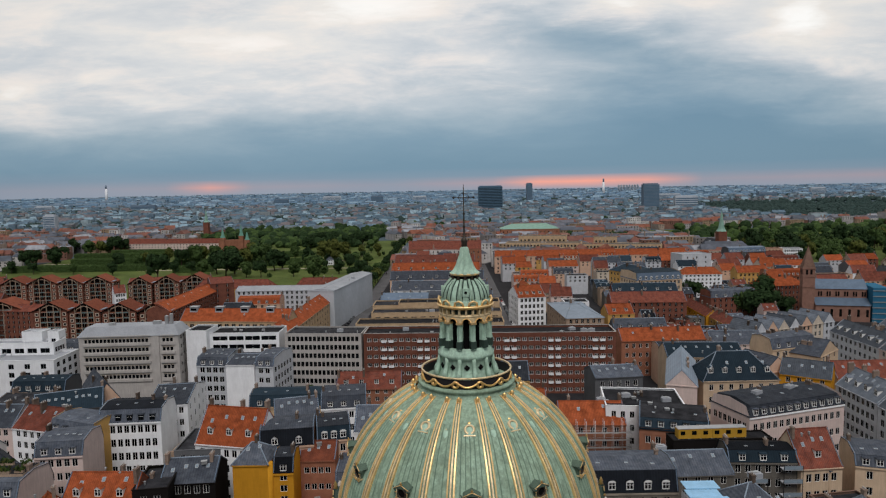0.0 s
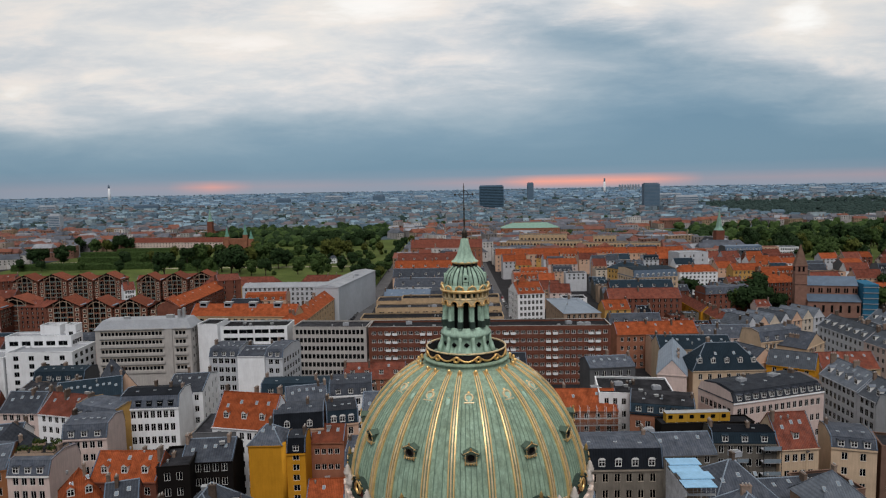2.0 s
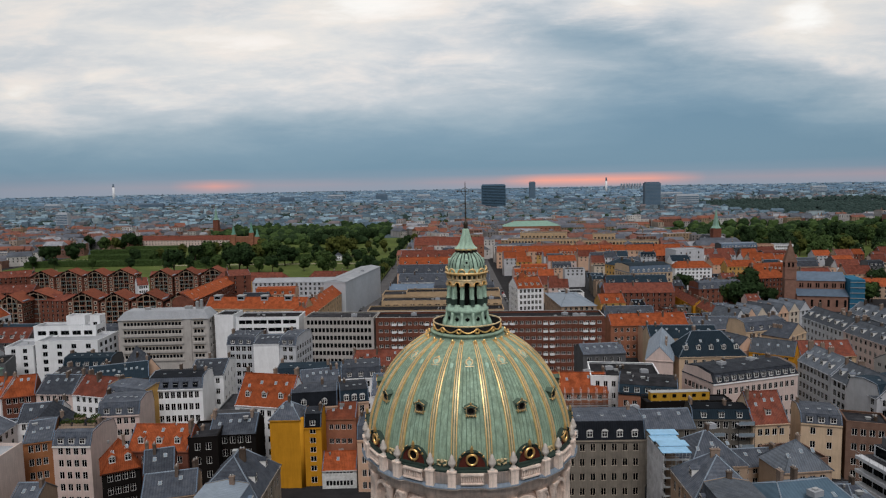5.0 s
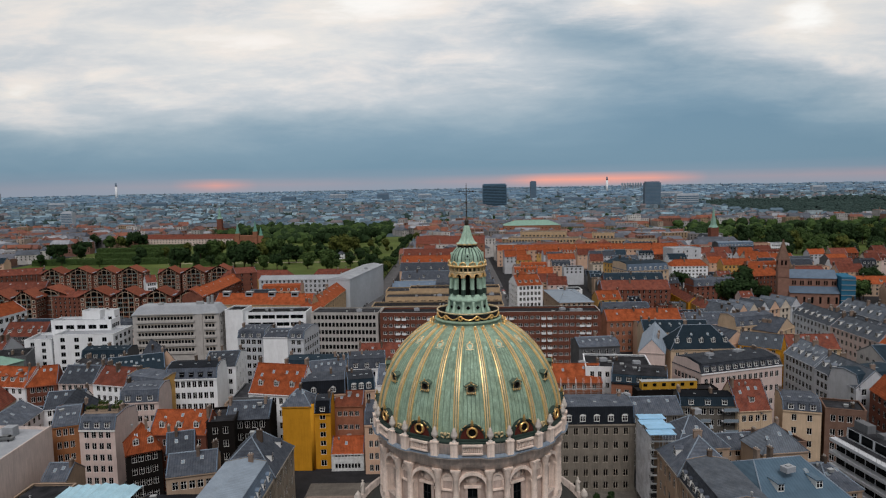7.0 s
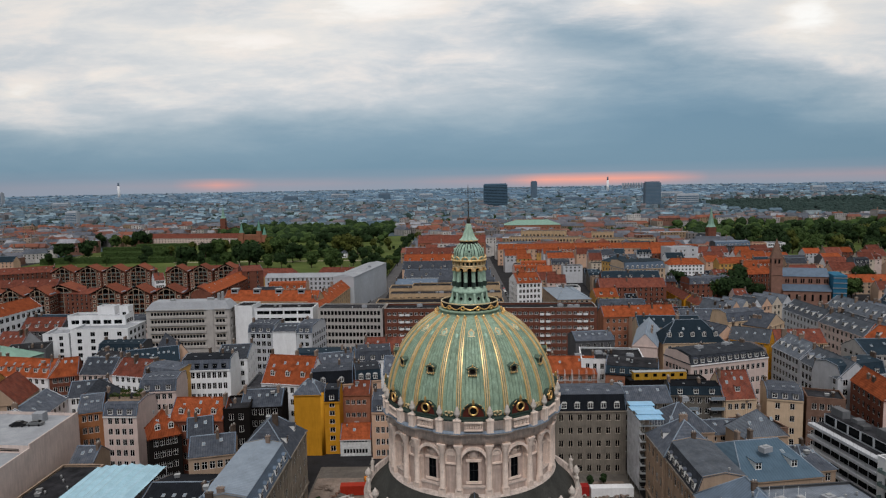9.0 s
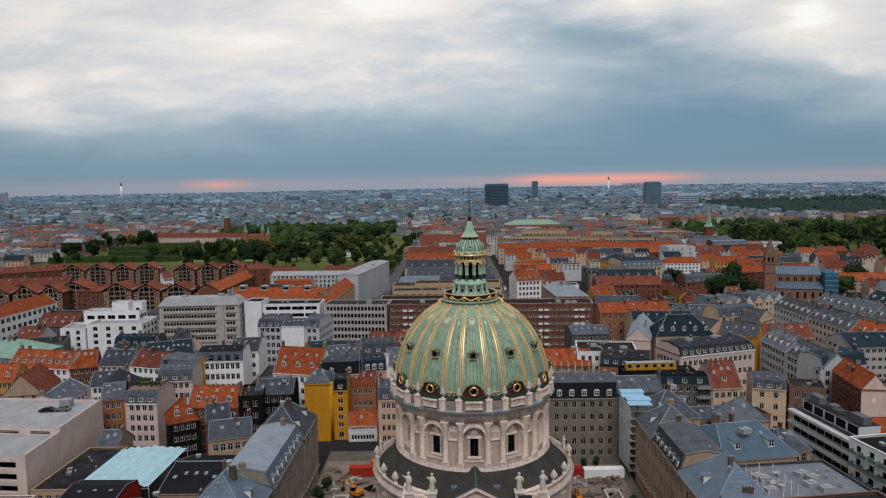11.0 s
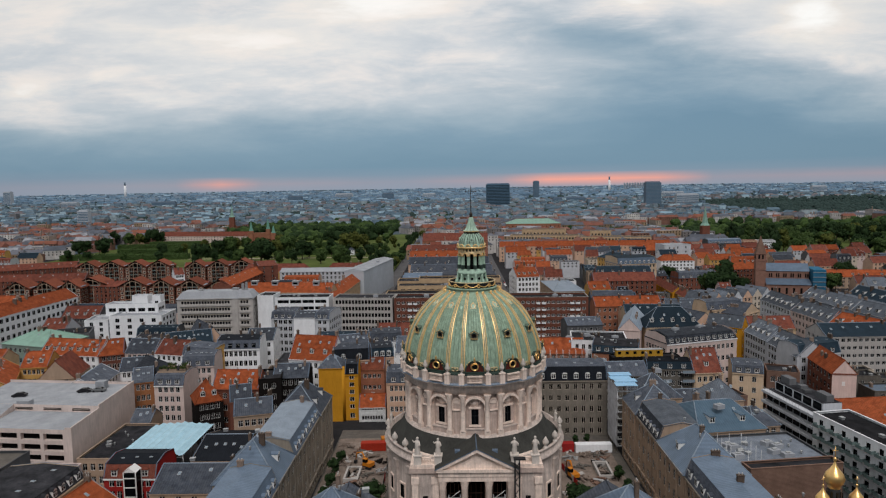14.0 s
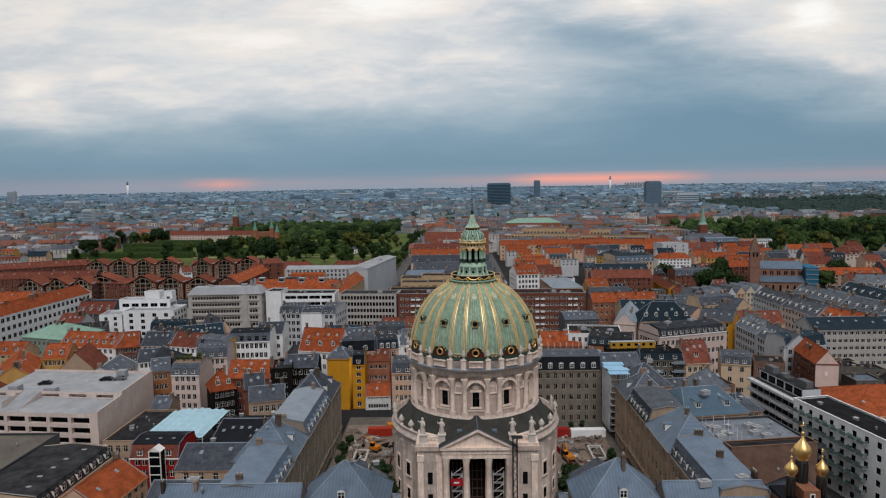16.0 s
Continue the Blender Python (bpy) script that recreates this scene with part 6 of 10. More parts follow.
def parking_garage():
    """Two decks behind open galleries, with one long blind side wall."""
    A, B = Vector((-112.0, 8.6, 0)), Vector((-114.5, 50.0, 0))
    u = Vector((1.0, -0.10, 0)).normalized()
    left = 46.0
    T = thing("parking_garage", Matrix.Identity(4), "pale pink parking garage with open decks and a blind side wall", "parking garage")
    F = A - u * left
    mid_r, mid_l = A.lerp(B, 0.40), F + (B - A) * 0.40
    back_l = F + (B - A)
    lower, upper = 18.0, 19.2
    b = Build()
    wins = [(left - 8.6 - 7.0 * k, z, 5.9, 1.9) for k in range(6) for z in (9.4, 12.5, 15.6)]
    facade(b, F, u, left - 2.0, 0, lower + 0.8, wins, GARAGE, 1.2)
    step = (B - A).normalized()
    facade(b, mid_l, u, left, lower - 0.5, upper + 0.9, [(left - 9.0 - 9.5 * k, lower + 0.25, 6.0, 0.95) for k in range(5)], GARAGE, 0.8)
    part("deck_front", b, T)
    # a near-black sheet behind the openings is added as the deck shade
    b = Build()
    p, q = F + step * 1.5, A + step * 1.5
    b.face([(p.x, p.y, 0), (q.x, q.y, 0), (q.x, q.y, lower - 0.5), (p.x, p.y, lower - 0.5)], VOID)
    part("inner_wall", b, T)
    b = Build()
    n = Vector((step.y, -step.x, 0))
    for P, Q, z in ((A, mid_r, lower + 1.5), (mid_r, B, upper + 1.3)):
        q = [P - n * 0.35, P, Q, Q - n * 0.35]
        for i in range(4):
            a, c = q[i], q[(i + 1) % 4]
            b.face([(a.x, a.y, 0), (c.x, c.y, 0), (c.x, c.y, z), (a.x, a.y, z)], GARAGE)
        b.face([(v.x, v.y, z) for v in q], GARAGE)
    a, c = A - u * 2.0, A
    b.face([(a.x, a.y, 0), (c.x, c.y, 0), (c.x, c.y, lower + 1.5), (a.x, a.y, lower + 1.5)], GARAGE)
    part("side_wall", b, T, label="long blind cream side wall")
    b = Build()
    b.face([(v.x, v.y, upper + 0.9) for v in (back_l, B)] + [(v.x, v.y, 0) for v in (B, back_l)], GARAGE)
    b.face([(v.x, v.y, upper) for v in (F, back_l)] + [(v.x, v.y, 0) for v in (back_l, F)], GARAGE)
    part("back_wall", b, T)
    for P, Q, R, S, z in ((F, A, mid_r, mid_l, lower), (mid_l, mid_r, B, back_l, upper)):
        b = Build()
        b.face([(v.x, v.y, z) for v in (P, Q, R, S)], PALE)
        b.face([(v.x, v.y, z - 0.4) for v in (S, R, Q, P)], GARAGE)
        part("deck", b, T, label="pale grey parking deck")
    for z in (9.0, 12.1, 15.2):
        b = Build()
        b.face([(v.x, v.y, z) for v in (F + step * 1.6, A + step * 1.6, mid_r, mid_l)], GARAGE)
        part("inner_deck", b, T)
    for f, w, d, h in ((0.16, 3.2, 3.0, 2.0), (0.44, 4.0, 2.2, 1.5), (0.80, 3.0, 2.6, 2.6)):
        o = mid_l + (mid_r - mid_l) * f + step * (2.0 + 18 * (f == 0.80))
        b = Build()
        b.box(-w / 2, w / 2, -d / 2, d / 2, upper, upper + h, PALE, m=Matrix.Translation(o))
        part("deck_hut", b, T)
    b = Build()
    o = mid_l + (mid_r - mid_l) * 0.32
    r0, r1, r2, r3 = [o + u * k + step * d for k, d in ((-3.0, -12.0), (3.0, -12.0), (3.0, 0.6), (-3.0, 0.6))]
    b.face([(r0.x, r0.y, lower + 0.02), (r1.x, r1.y, lower + 0.02), (r2.x, r2.y, upper + 0.95), (r3.x, r3.y, upper + 0.95)], PALE)
    for p, q in ((r1, r2), (r3, r0)):
        b.face([(p.x, p.y, lower), (q.x, q.y, lower), (q.x, q.y, upper + 0.95), (p.x, p.y, lower if p in (r1,) else upper + 0.95)][:4], GARAGE)
    part("ramp", b, T)


parking_garage()

house(-98.4, -40, -97.5, -11, 20, 14.0, 2.7, "mansard", CREAM, FELT, 4, 12, "cream house with a wide dark roof and a row of dormers", dormers=9, dstyle="gable", dbody=FRAME, chimneys=0, skylights=5, low=FELT, win=(0.9, 1.3))
house(-142, -30, -119, -30, 31, 15.5, 0, "flat", GREYW, PAVE, 4, 5, "grey house with a flat felt roof", chimneys=0, vents=3)
house(-85.5, -38, -84.0, -20, 14, 12.5, 4.8, "gable", PEACH, TILE, 4, 6, "peach house with a orange roof", chimneys=2, skylights=2)
house(-100, -52, -87, -52, 13, 12.0, 6.0, "gable", GREYW, SLATE_D, 4, 4, "house with a dark hipped slate roof", hip=5, chimneys=0)
house(-93.5, -9.6, -80.2, -9.8, 12, 13.0, 3.2, "mansard", REDW, SLATE_D, 4, 6, "dark red town house with a steep tiled lower roof", low=TILE_D, dormers=3, right=4, trim=FRAME, dstyle="shed", chimneys=0)
house(-109.5, 6, -98.5, 6, 27, 11.0, 0, "flat", TAN, FELT, 3, 4, "low building with a flat felt roof full of ducts", chimneys=0, vents=7)
house(-76, 2, -62, 2, 22, 12.5, 3.0, "gable", TAN, SLATE_D, 3, 4, "back house with a dark roof", chimneys=1)
house(-76, -22, -59, -22, 16, 15.0, 3.6, "gable", TAN, SLATE, 4, 4, "back house with a blue-black slate roof", skylights=2)
house(-75, -42, -57.5, -42, 14, 15.0, 3.2, "gable", OCHRE, SLATE, 4, 3, "ochre back wing with a slate roof", skylights=3, right=0)
house(-110.3, 55.6, -99.8, 55.2, 13, 17.0, 3.4, "mansard", PINK, SLATE, 5, 4, "pale pink town house with a slate mansard and a roof terrace", dormers=3, low=SLATE, chimneys=1, trim=FRAME)
house(-117.0, 53.6, -110.7, 56.3, 22, 18.5, 2.5, "gable", TERRA, SLATE, 5, 3, "terracotta rendered house with a lean slate roof", win=(1.1, 2.0), style="plain", chimneys=0)
house(-129.1, 53.4, -131.9, 73.7, 12, 17.0, 3.6, "gable", WHITE, SLATE, 5, 6, "white court wing with a dark roof", chimneys=1, skylights=3)
house(-131.9, 73.7, -121.0, 76.6, 12, 17.0, 3.8, "gable", WHITE, SLATE, 5, 6, "white court house with a dark roof", chimneys=2, skylights=3)
house(-111.4, 62.7, -106.0, 68.9, 20, 18.0, 4.0, "end_gable", PINK, SLATE, 5, 0, "house with a tall blind pink gable", chimneys=1)
house(-108.7, 75.8, -96.9, 77.0, 13, 18.0, 3.6, "mansard", PINK, SLATE, 5, 5, "pale pink house with slate mansard and white dormers", dormers=3, low=SLATE)
house(-91.3, 44.3, -83.6, 48.6, 11, 14.0, 6.5, "gable", DARKW, TILE, 4, 4, "dark house with a steep hipped orange roof", hip=4.5, dormers=2, dstyle="gable", chimneys=1)
house(-89.0, 52.9, -72.7, 52.3, 11, 16.5, 5.2, "gable", BRICK, TILE, 4, 6, "brick house with a long orange tiled roof", dormers=3, dstyle="gable", skylights=3, chimneys=1)
house(-72.8, 53.1, -65.3, 54.3, 13, 19.0, 0, "flat", DARKW, FELT, 5, 2, "house with a black tarred end wall", chimneys=1, vents=1)
house(-69.6, 59.5, -57.1, 60.6, 12, 18.0, 3.6, "gable", DARKW, SLATE, 5, 5, "grey house with slate roof and skylights", skylights=4, chimneys=2)
house(-73.7, 77.8, -55.0, 78.7, 16, 18.0, 0, "flat", GREYW, FELT, 5, 7, "house with a flat dark roof and glazed hatches", chimneys=2, vents=4)
house(-71.6, 23.8, -60.5, 26.9, 12, 17.0, 3.2, "gable", TAN, SLATE, 4, 5, "back house with grey slate roof", chimneys=3, skylights=2)
house(-77.2, 36.9, -70.6, 39.2, 10, 17.0, 4.0, "gable", BRICK, SLATE, 4, 3, "brick back house with slate roof", chimneys=2, skylights=2)
house(-40.9, 75.2, -31.7, 75.2, 9, 16.5, 3.4, "gable", BRICK_O, TILE_B, 4, 4, "dark red back house with balconies", chimneys=1, win=(1.3, 1.6))
house(-40.0, 64.2, -30.3, 64.5, 9, 5.5, 3.6, "gable", TIMBER, TILE, 2, 8, "low timber-framed white house with an orange roof", chimneys=0, skylights=1, win=(0.8, 1.4), frame_mat=IRON)
house(-29.5, 62, -21, 62, 14, 15.0, 3.5, "mansard", PEACH, SLATE, 4, 4, "peach back house with balconies", dormers=2, low=SLATE)


def planter(x, y, z, L, seed):
    T = thing("planter", Matrix.Translation((x, y, z)), "wooden planter with green shrubs on a roof terrace", "planter", "planters on a roof terrace")
    b = Build()
    b.box(-L / 2, L / 2, -0.35, 0.35, 0, 0.6, TAN)
    part("trough", b, T)
    r = random.Random(seed)
    b = Build()
    for k in range(int(L * 60)):
        p = Vector((r.uniform(-L / 2, L / 2), r.uniform(-0.6, 0.6), 0.6 + abs(r.gauss(0, 0.45))))
        n = Vector((r.gauss(0, 1), r.gauss(0, 1), r.gauss(0, 1))).normalized()
        w = n.orthogonal() * r.uniform(0.12, 0.28)
        h = n.cross(w).normalized() * r.uniform(0.12, 0.28)
        b.face([p + w, p + h, p - w, p - h], LEAF[1] if k % 3 else LEAF[2])
    part("shrub", b, T)


b = Build()
b.box(-110.0, -100.2, 58.4, 64.8, 20.2, 21.45, TAN, FELT)
tagged(new("roof_terrace", b.mesh("roof_terrace")), "decked roof terrace on a pale pink house", "terrace")
for k, (x, y, L) in enumerate(((-108.2, 59.0, 2.6), (-104.8, 59.0, 2.8), (-101.4, 59.2, 2.0), (-107.0, 63.6, 3.0), (-102.0, 63.0, 2.2))):
    planter(x, y, 21.45, L, 40 + k)
# the orange-roofed complex
house(-179.9, 88.3, -169.4, 89.7, 13, 15.0, 5.0, "gable", OCHRE, TILE, 4, 5, "ochre house with an orange tiled roof", chimneys=1, skylights=2, dormers=2, dstyle="gable")
house(-167.4, 65.0, -183.1, 94.1, 14, 14.0, 5.0, "gable", OCHRE, TILE, 4, 5, "ochre wing with an orange roof and a strip of skylights", chimneys=1, skylights=8)
house(-173.0, 53.2, -176.4, 69.0, 12, 12.0, 4.5, "gable", YELLOW, TILE_D, 3, 4, "yellow wing with a dark tiled roof and roof windows", chimneys=1, skylights=7)
house(-166.0, 77.8, -153.2, 80.6, 18, 13.0, 7.0, "end_gable", TAN, TILE_D, 4, 3, "house with a broad brown gable", chimneys=1)
house(-211.0, 123.1, -185.0, 114.8, 22, 17.0, 5.0, "gable", GREENW, COPPER_G, 4, 9, "house with a wide hipped green copper roof", hip=10, chimneys=1, skylights=3)
house(-239.5, 118, -233.5, 224, 14, 22, 5.0, "gable", WHITE, TILE, 5, 26, "long white house with an orange roof and rows of windows", chimneys=3, win=(2.2, 2.4), style="plain")
house(-300, 200, -250, 196, 14, 21, 5.0, "gable", WHITE, TILE, 5, 14, "long white house with an orange roof", chimneys=2, win=(2.2, 2.4), style="plain")
for xa, ya, xb, yb, dd, ee, n, ww in ((-194.1, 160.6, -182.9, 162.2, 15, 18.6, 2, 1.6), (-182.7, 163.4, -155.6, 163.6, 18, 20.2, 4, 2.0), (-191.0, 176.0, -163.0, 176.4, 9, 24.2, 5, 3.6),
                                     (-180.0, 183.0, -171.5, 183.0, 6, 27.4, 0, 1), (-168.5, 182.0, -164.0, 182.0, 5, 27.6, 1, 2.4)):
    house(xa, ya, xb, yb, dd, ee, 0, "flat", WHITE, PALE, 6, n, "white cubic storey of a terraced apartment house", chimneys=0, vents=1, parapet=0.9, win=(ww, 2.0), style="bar", right=4 if n else 0, frame_mat=STEEL)

house(-128.0, 105.7, -110.6, 113.7, 16, 19.0, 4.0, "gable", GREYW, TEAL, 5, 6, "grey house with large glazed roof panels", skylights=9, chimneys=2)
house(-148.8, 115.8, -130.9, 112.5, 16, 18.0, 2.5, "gable", TAN, FELT, 5, 5, "house with a low dark roof", skylights=3, chimneys=3, vents=3)
house(-116.9, 120.8, -111.0, 125.3, 24, 18.0, 5.5, "end_gable", PEACH, SLATE, 5, 0, "house with a blind peach gable wall", chimneys=2)
house(-195.6, 134.8, -180.5, 140.7, 16, 17.0, 0, "flat", GREYW, FELT, 5, 6, "grey house with a flat roof", chimneys=2, vents=4)
house(-95.7, 152.0, -84.0, 151.0, 16, 21.0, 3.0, "mansard", GREYL, SLATE, 6, 4, "grey court house with a glazed stair bay", low=SLATE, win=(1.8, 2.2), style="grid", chimneys=1, vents=2)
house(-73.5, 150.0, -66.5, 148.8, 18, 21.0, 3.0, "mansard", GREYL, SLATE, 6, 2, "grey court house with rows of windows", low=SLATE, win=(1.6, 2.0), style="grid", chimneys=1, right=6)
house(-84.0, 149.5, -73.5, 149.0, 18, 22.0, 1.6, "gable", WHITE, SLATE, 5, 0, "white blind gable block with a dark roof", chimneys=2, skylights=4)
house(-103.0, 186.4, -73.6, 186.0, 13, 25.2, 0, "flat", WHITE, FELT, 7, 4, "white and black banded office building", win=(7.0, 1.9), style="plain", chimneys=0, vents=3, name="office_block", category="office building")
house(-96.4, 113.0, -84.5, 114.6, 24, 19.0, 3.0, "gable", WHITE, SLATE, 5, 5, "white back house with slate roof", chimneys=2, skylights=3, right=4)
house(-52.7, 97.7, -40.4, 101.2, 13, 19.0, 4.2, "gable", WHITE, SLATE, 5, 5, "white back house with a steep slate roof", chimneys=2, skylights=5)
house(-40.9, 105.6, -27.6, 107.2, 14, 19.5, 3.4, "mansard", WHITE, SLATE, 5, 5, "white back house with dark mansard", dormers=3, low=SLATE, chimneys=2)


def office_slab(x0, y0, x1, y1, depth, top):
    """A concrete slab with proud sills under rows of single windows and a white chamfered roof."""
    L = math.hypot(x1 - x0, y1 - y0)
    T = thing("office_block", Matrix.Translation((x0, y0, 0)) @ rot_z(math.atan2(y1 - y0, x1 - x0)), "pale concrete office slab with window bands and a white roof", "office building")
    wins, step = [], 3.75
    for s in range(2, 7):
        z = top - 1.0 - (7 - s) * step + 1.1
        xs = [2.2 + 1.52 * k for k in range(17)] + [33.4 + 1.52 * k for k in range(3)]
        wins += [(x, z, 1.2, 2.05) for x in xs]
    b = Build()
    facade(b, (0, 0, 0), (1, 0, 0), L, 0, top - 1.0, wins, CONC, 0.35)
    side = [(2.5 + 3.0 * k, top - 1.0 - n * step + 1.5, 1.4, 1.5) for n in range(1, 6) for k in range(3)]
    facade(b, (L, 0, 0), (0, 1, 0), depth, 0, top - 1.0, side, CONC, 0.3)
    facade(b, (L, depth, 0), (-1, 0, 0), L, 0, top - 1.0, [], CONC)
    facade(b, (0, depth, 0), (0, -1, 0), depth, 0, top - 1.0, [], CONC)
    part("wall", b, T)
    g = Build()
    for x, z, w, h in wins:
        g.face([(x, 0.3, z), (x + w, 0.3, z), (x + w, 0.3, z + h), (x, 0.3, z + h)], GLASS)
        g.box(x + 0.05, x + w - 0.05, 0.2, 0.27, z + h * 0.72, z + h, CREAM_P)
    for y, z, w, h in side:
        g.face([(L - 0.25, y, z), (L - 0.25, y + w, z), (L - 0.25, y + w, z + h), (L - 0.25, y, z + h)], GLASS)
    tagged(part("glazing", g, T), kind="stuff")
    for s in range(2, 8):
        z = top - 1.0 - (7 - s) * step
        for xa, xb in ((1.6, 28.6), (32.8, L - 1.4)):
            b = Build()
            b.box(xa, xb, -0.45, 0.0, z - 0.2, z + 0.85 if s < 7 else z + 0.3, CONC)
            part("sill_band", b, T)
    b = Build()
    b.box(29.4, 32.2, -0.5, -0.003, 0, top - 1.2, CONC)
    part("stair_pier", b, T)
    b = Build()
    z0, z1 = top - 1.0, top + 2.6
    lo = [(-0.5, -0.5, z0), (L + 0.5, -0.5, z0), (L + 0.5, depth + 0.5, z0), (-0.5, depth + 0.5, z0)]
    hi = [(2.2, 2.4, z1), (L - 2.2, 2.4, z1), (L - 2.2, depth - 2.0, z1), (2.2, depth - 2.0, z1)]
    for k in range(4):
        n = (k + 1) % 4
        b.face([lo[k], lo[n], hi[n], hi[k]], PALE)
    b.face(hi, PALE)
    part("roof", b, T, label="white chamfered metal roof")
    for x, w, h in ((28.0, 3.2, 1.4), (33.0, 1.2, 3.4), (35.0, 1.0, 4.2), (10.0, 2.4, 1.0)):
        b = Build()
        b.box(x, x + w, 5.0, 6.6, z1 - 0.1, z1 + h, STEEL)
        part("roof_plant", b, T)


office_slab(-152.8, 176.6, -112.9, 178.6, 13, 28.0)
# the brick estate by the garden
def estate_bay(x0, y0, x1, y1, depth, eave, rise, label="brown brick gabled bay with dark balconies and an orange tiled roof"):
    """A gabled bay: brick flanks, and a deep front of balconies between thin posts under a timbered gable."""
    L = math.hypot(x1 - x0, y1 - y0)
    T = thing("apartment_block", Matrix.Translation((x0, y0, 0)) @ rot_z(math.atan2(y1 - y0, x1 - x0)), label, "apartment building", "brick apartment estate")
    b = Build()
    side = L * 0.2
    wins = [(side * 0.28, 1.2 + 3.0 * s, side * 0.44, 1.5) for s in range(int(eave / 3.0))]
    for xa in (0, L - side):
        facade(b, (xa, 0, 0), (1, 0, 0), side, 0, eave, wins, BRICK)
    long = [(1.4 + 3.0 * k, 1.2 + 3.0 * s, 1.3, 1.5) for s in range(2, int(eave / 3.0)) for k in range(int((depth - 1.5) / 3.0))]
    facade(b, (L, 0, 0), (0, 1, 0), depth, 0, eave, long, BRICK)
    facade(b, (0, depth, 0), (0, -1, 0), depth, 0, eave, long, BRICK)
    b.face([(side, 0, 0), (side, 0, eave), (side, 2.0, eave), (side, 2.0, 0)], BRICK)
    b.face([(L - side, 0, 0), (L - side, 2.0, 0), (L - side, 2.0, eave), (L - side, 0, eave)], BRICK)
    b.face([(L, depth, 0), (0, depth, 0), (0, depth, eave), (L / 2, depth, eave + rise), (L, depth, eave)], BRICK)
    part("wall", b, T)
    b = Build()
    mid = L - 2 * side
    b.face([(side, 2.0, 0), (L - side, 2.0, 0), (L - side, 2.0, eave), (L / 2, 2.0, eave + rise - 0.4), (side, 2.0, eave)], BRICK)
    part("balcony_wall", b, T)
    b = Build()
    for s in range(int(eave / 3.0)):
        z = 1.1 + 3.0 * s
        for n in range(4):
            x = side + mid * (n + 0.5) / 4
            b.face([(x - 1.0, 1.93, z - 0.6), (x + 1.0, 1.93, z - 0.6), (x + 1.0, 1.93, z + 1.5), (x - 1.0, 1.93, z + 1.5)], GLASS)
            b.face([(x - 0.1, 1.9, z - 0.6), (x + 0.1, 1.9, z - 0.6), (x + 0.1, 1.9, z + 1.5), (x - 0.1, 1.9, z + 1.5)], CREAM_P)
        for xc in (side * 0.5, L - side * 0.5):
            for h, y, mt in ((0.95, -0.03, CREAM_P), (0.62, -0.07, GLASS)):
                b.face([(xc - h, y, z + 0.7 - h), (xc + h, y, z + 0.7 - h), (xc + h, y, z + 0.7 + h), (xc - h, y, z + 0.7 + h)], mt)
    # near-black sheet stands for the shade under the gable
    b.face([(side, 1.9, eave - 0.4), (L - side, 1.9, eave - 0.4), (L / 2, 1.9, eave + rise - 0.9)], VOID)
    for x, z, w, hh in long:
        for xx, e in ((L + 0.03, 0.04), (-0.03, -0.04)):
            b.face([(xx, x - 0.25, z - 0.2), (xx, x + w + 0.25, z - 0.2), (xx, x + w + 0.25, z + hh + 0.2), (xx, x - 0.25, z + hh + 0.2)], CREAM_P)
            b.face([(xx + e, x, z), (xx + e, x + w, z), (xx + e, x + w, z + hh), (xx + e, x, z + hh)], GLASS)
    tagged(part("glazing", b, T), kind="stuff")
    for s in range(1, int(eave / 3.0) + 1):
        b = Build()
        b.box(side, L - side, -0.15, 1.9, 3.0 * s - 0.14, 3.0 * s, CONC)
        for n in range(3):
            xa = side + mid * n / 3
            b.box(xa + 0.2, xa + mid / 3 - 0.2, -0.18, -0.12, 3.0 * s, 3.0 * s + 0.55, TEAL_P if (s + n) % 3 else BRICK_O)
        b.box(side, L - side, -0.2, -0.12, 3.0 * s + 0.95, 3.0 * s + 1.05, DARKW)
        part("balcony", b, T)
    for k in range(4):
        x = side + mid * k / 3
        b = Build()
        b.box(x - 0.2, x + 0.2, -0.35, -0.05, 0, eave + rise * (1 - abs(x - L / 2) / (L / 2)) - 0.3, TAN)
        part("post", b, T)
    for sg in (-1, 1):
        b = Build()
        b.tube([(L / 2 + sg * mid * 0.48, -0.4, eave - 0.6), (L / 2 + sg * mid * 0.34, -0.4, eave + rise * 0.35), (L / 2, -0.4, eave + rise * 0.62)], 0.22, TAN, 5)
        part("gable_brace", b, T)
    b = Build()
    b.box(L - 0.7, L + 0.7, 1.5, depth * 0.55, eave + 0.1, eave + 0.5, LEAD_L)
    part("valley_flashing", b, T, label="pale metal valley flashing")
    b = Build()
    o, k = 1.0, rise / (L / 2)
    for s in (0, 1):
        X = lambda v: L - v if s else v
        q = [(X(-o), -0.9, eave - o * k), (X(L / 2), -0.9, eave + rise), (X(L / 2), depth + 0.2, eave + rise), (X(-o), depth + 0.2, eave - o * k)]
        q = q if s else q[::-1]
        b.face(q, TILE_B)
        b.face([(x, y, z - 0.3) for x, y, z in q][::-1], DARKW)
        b.face([(X(-o), -0.9, eave - o * k), (X(-o), -0.9, eave - o * k - 0.3), (X(L / 2), -0.9, eave + rise - 0.3), (X(L / 2), -0.9, eave + rise)], DARKW)
    part("roof", b, T)


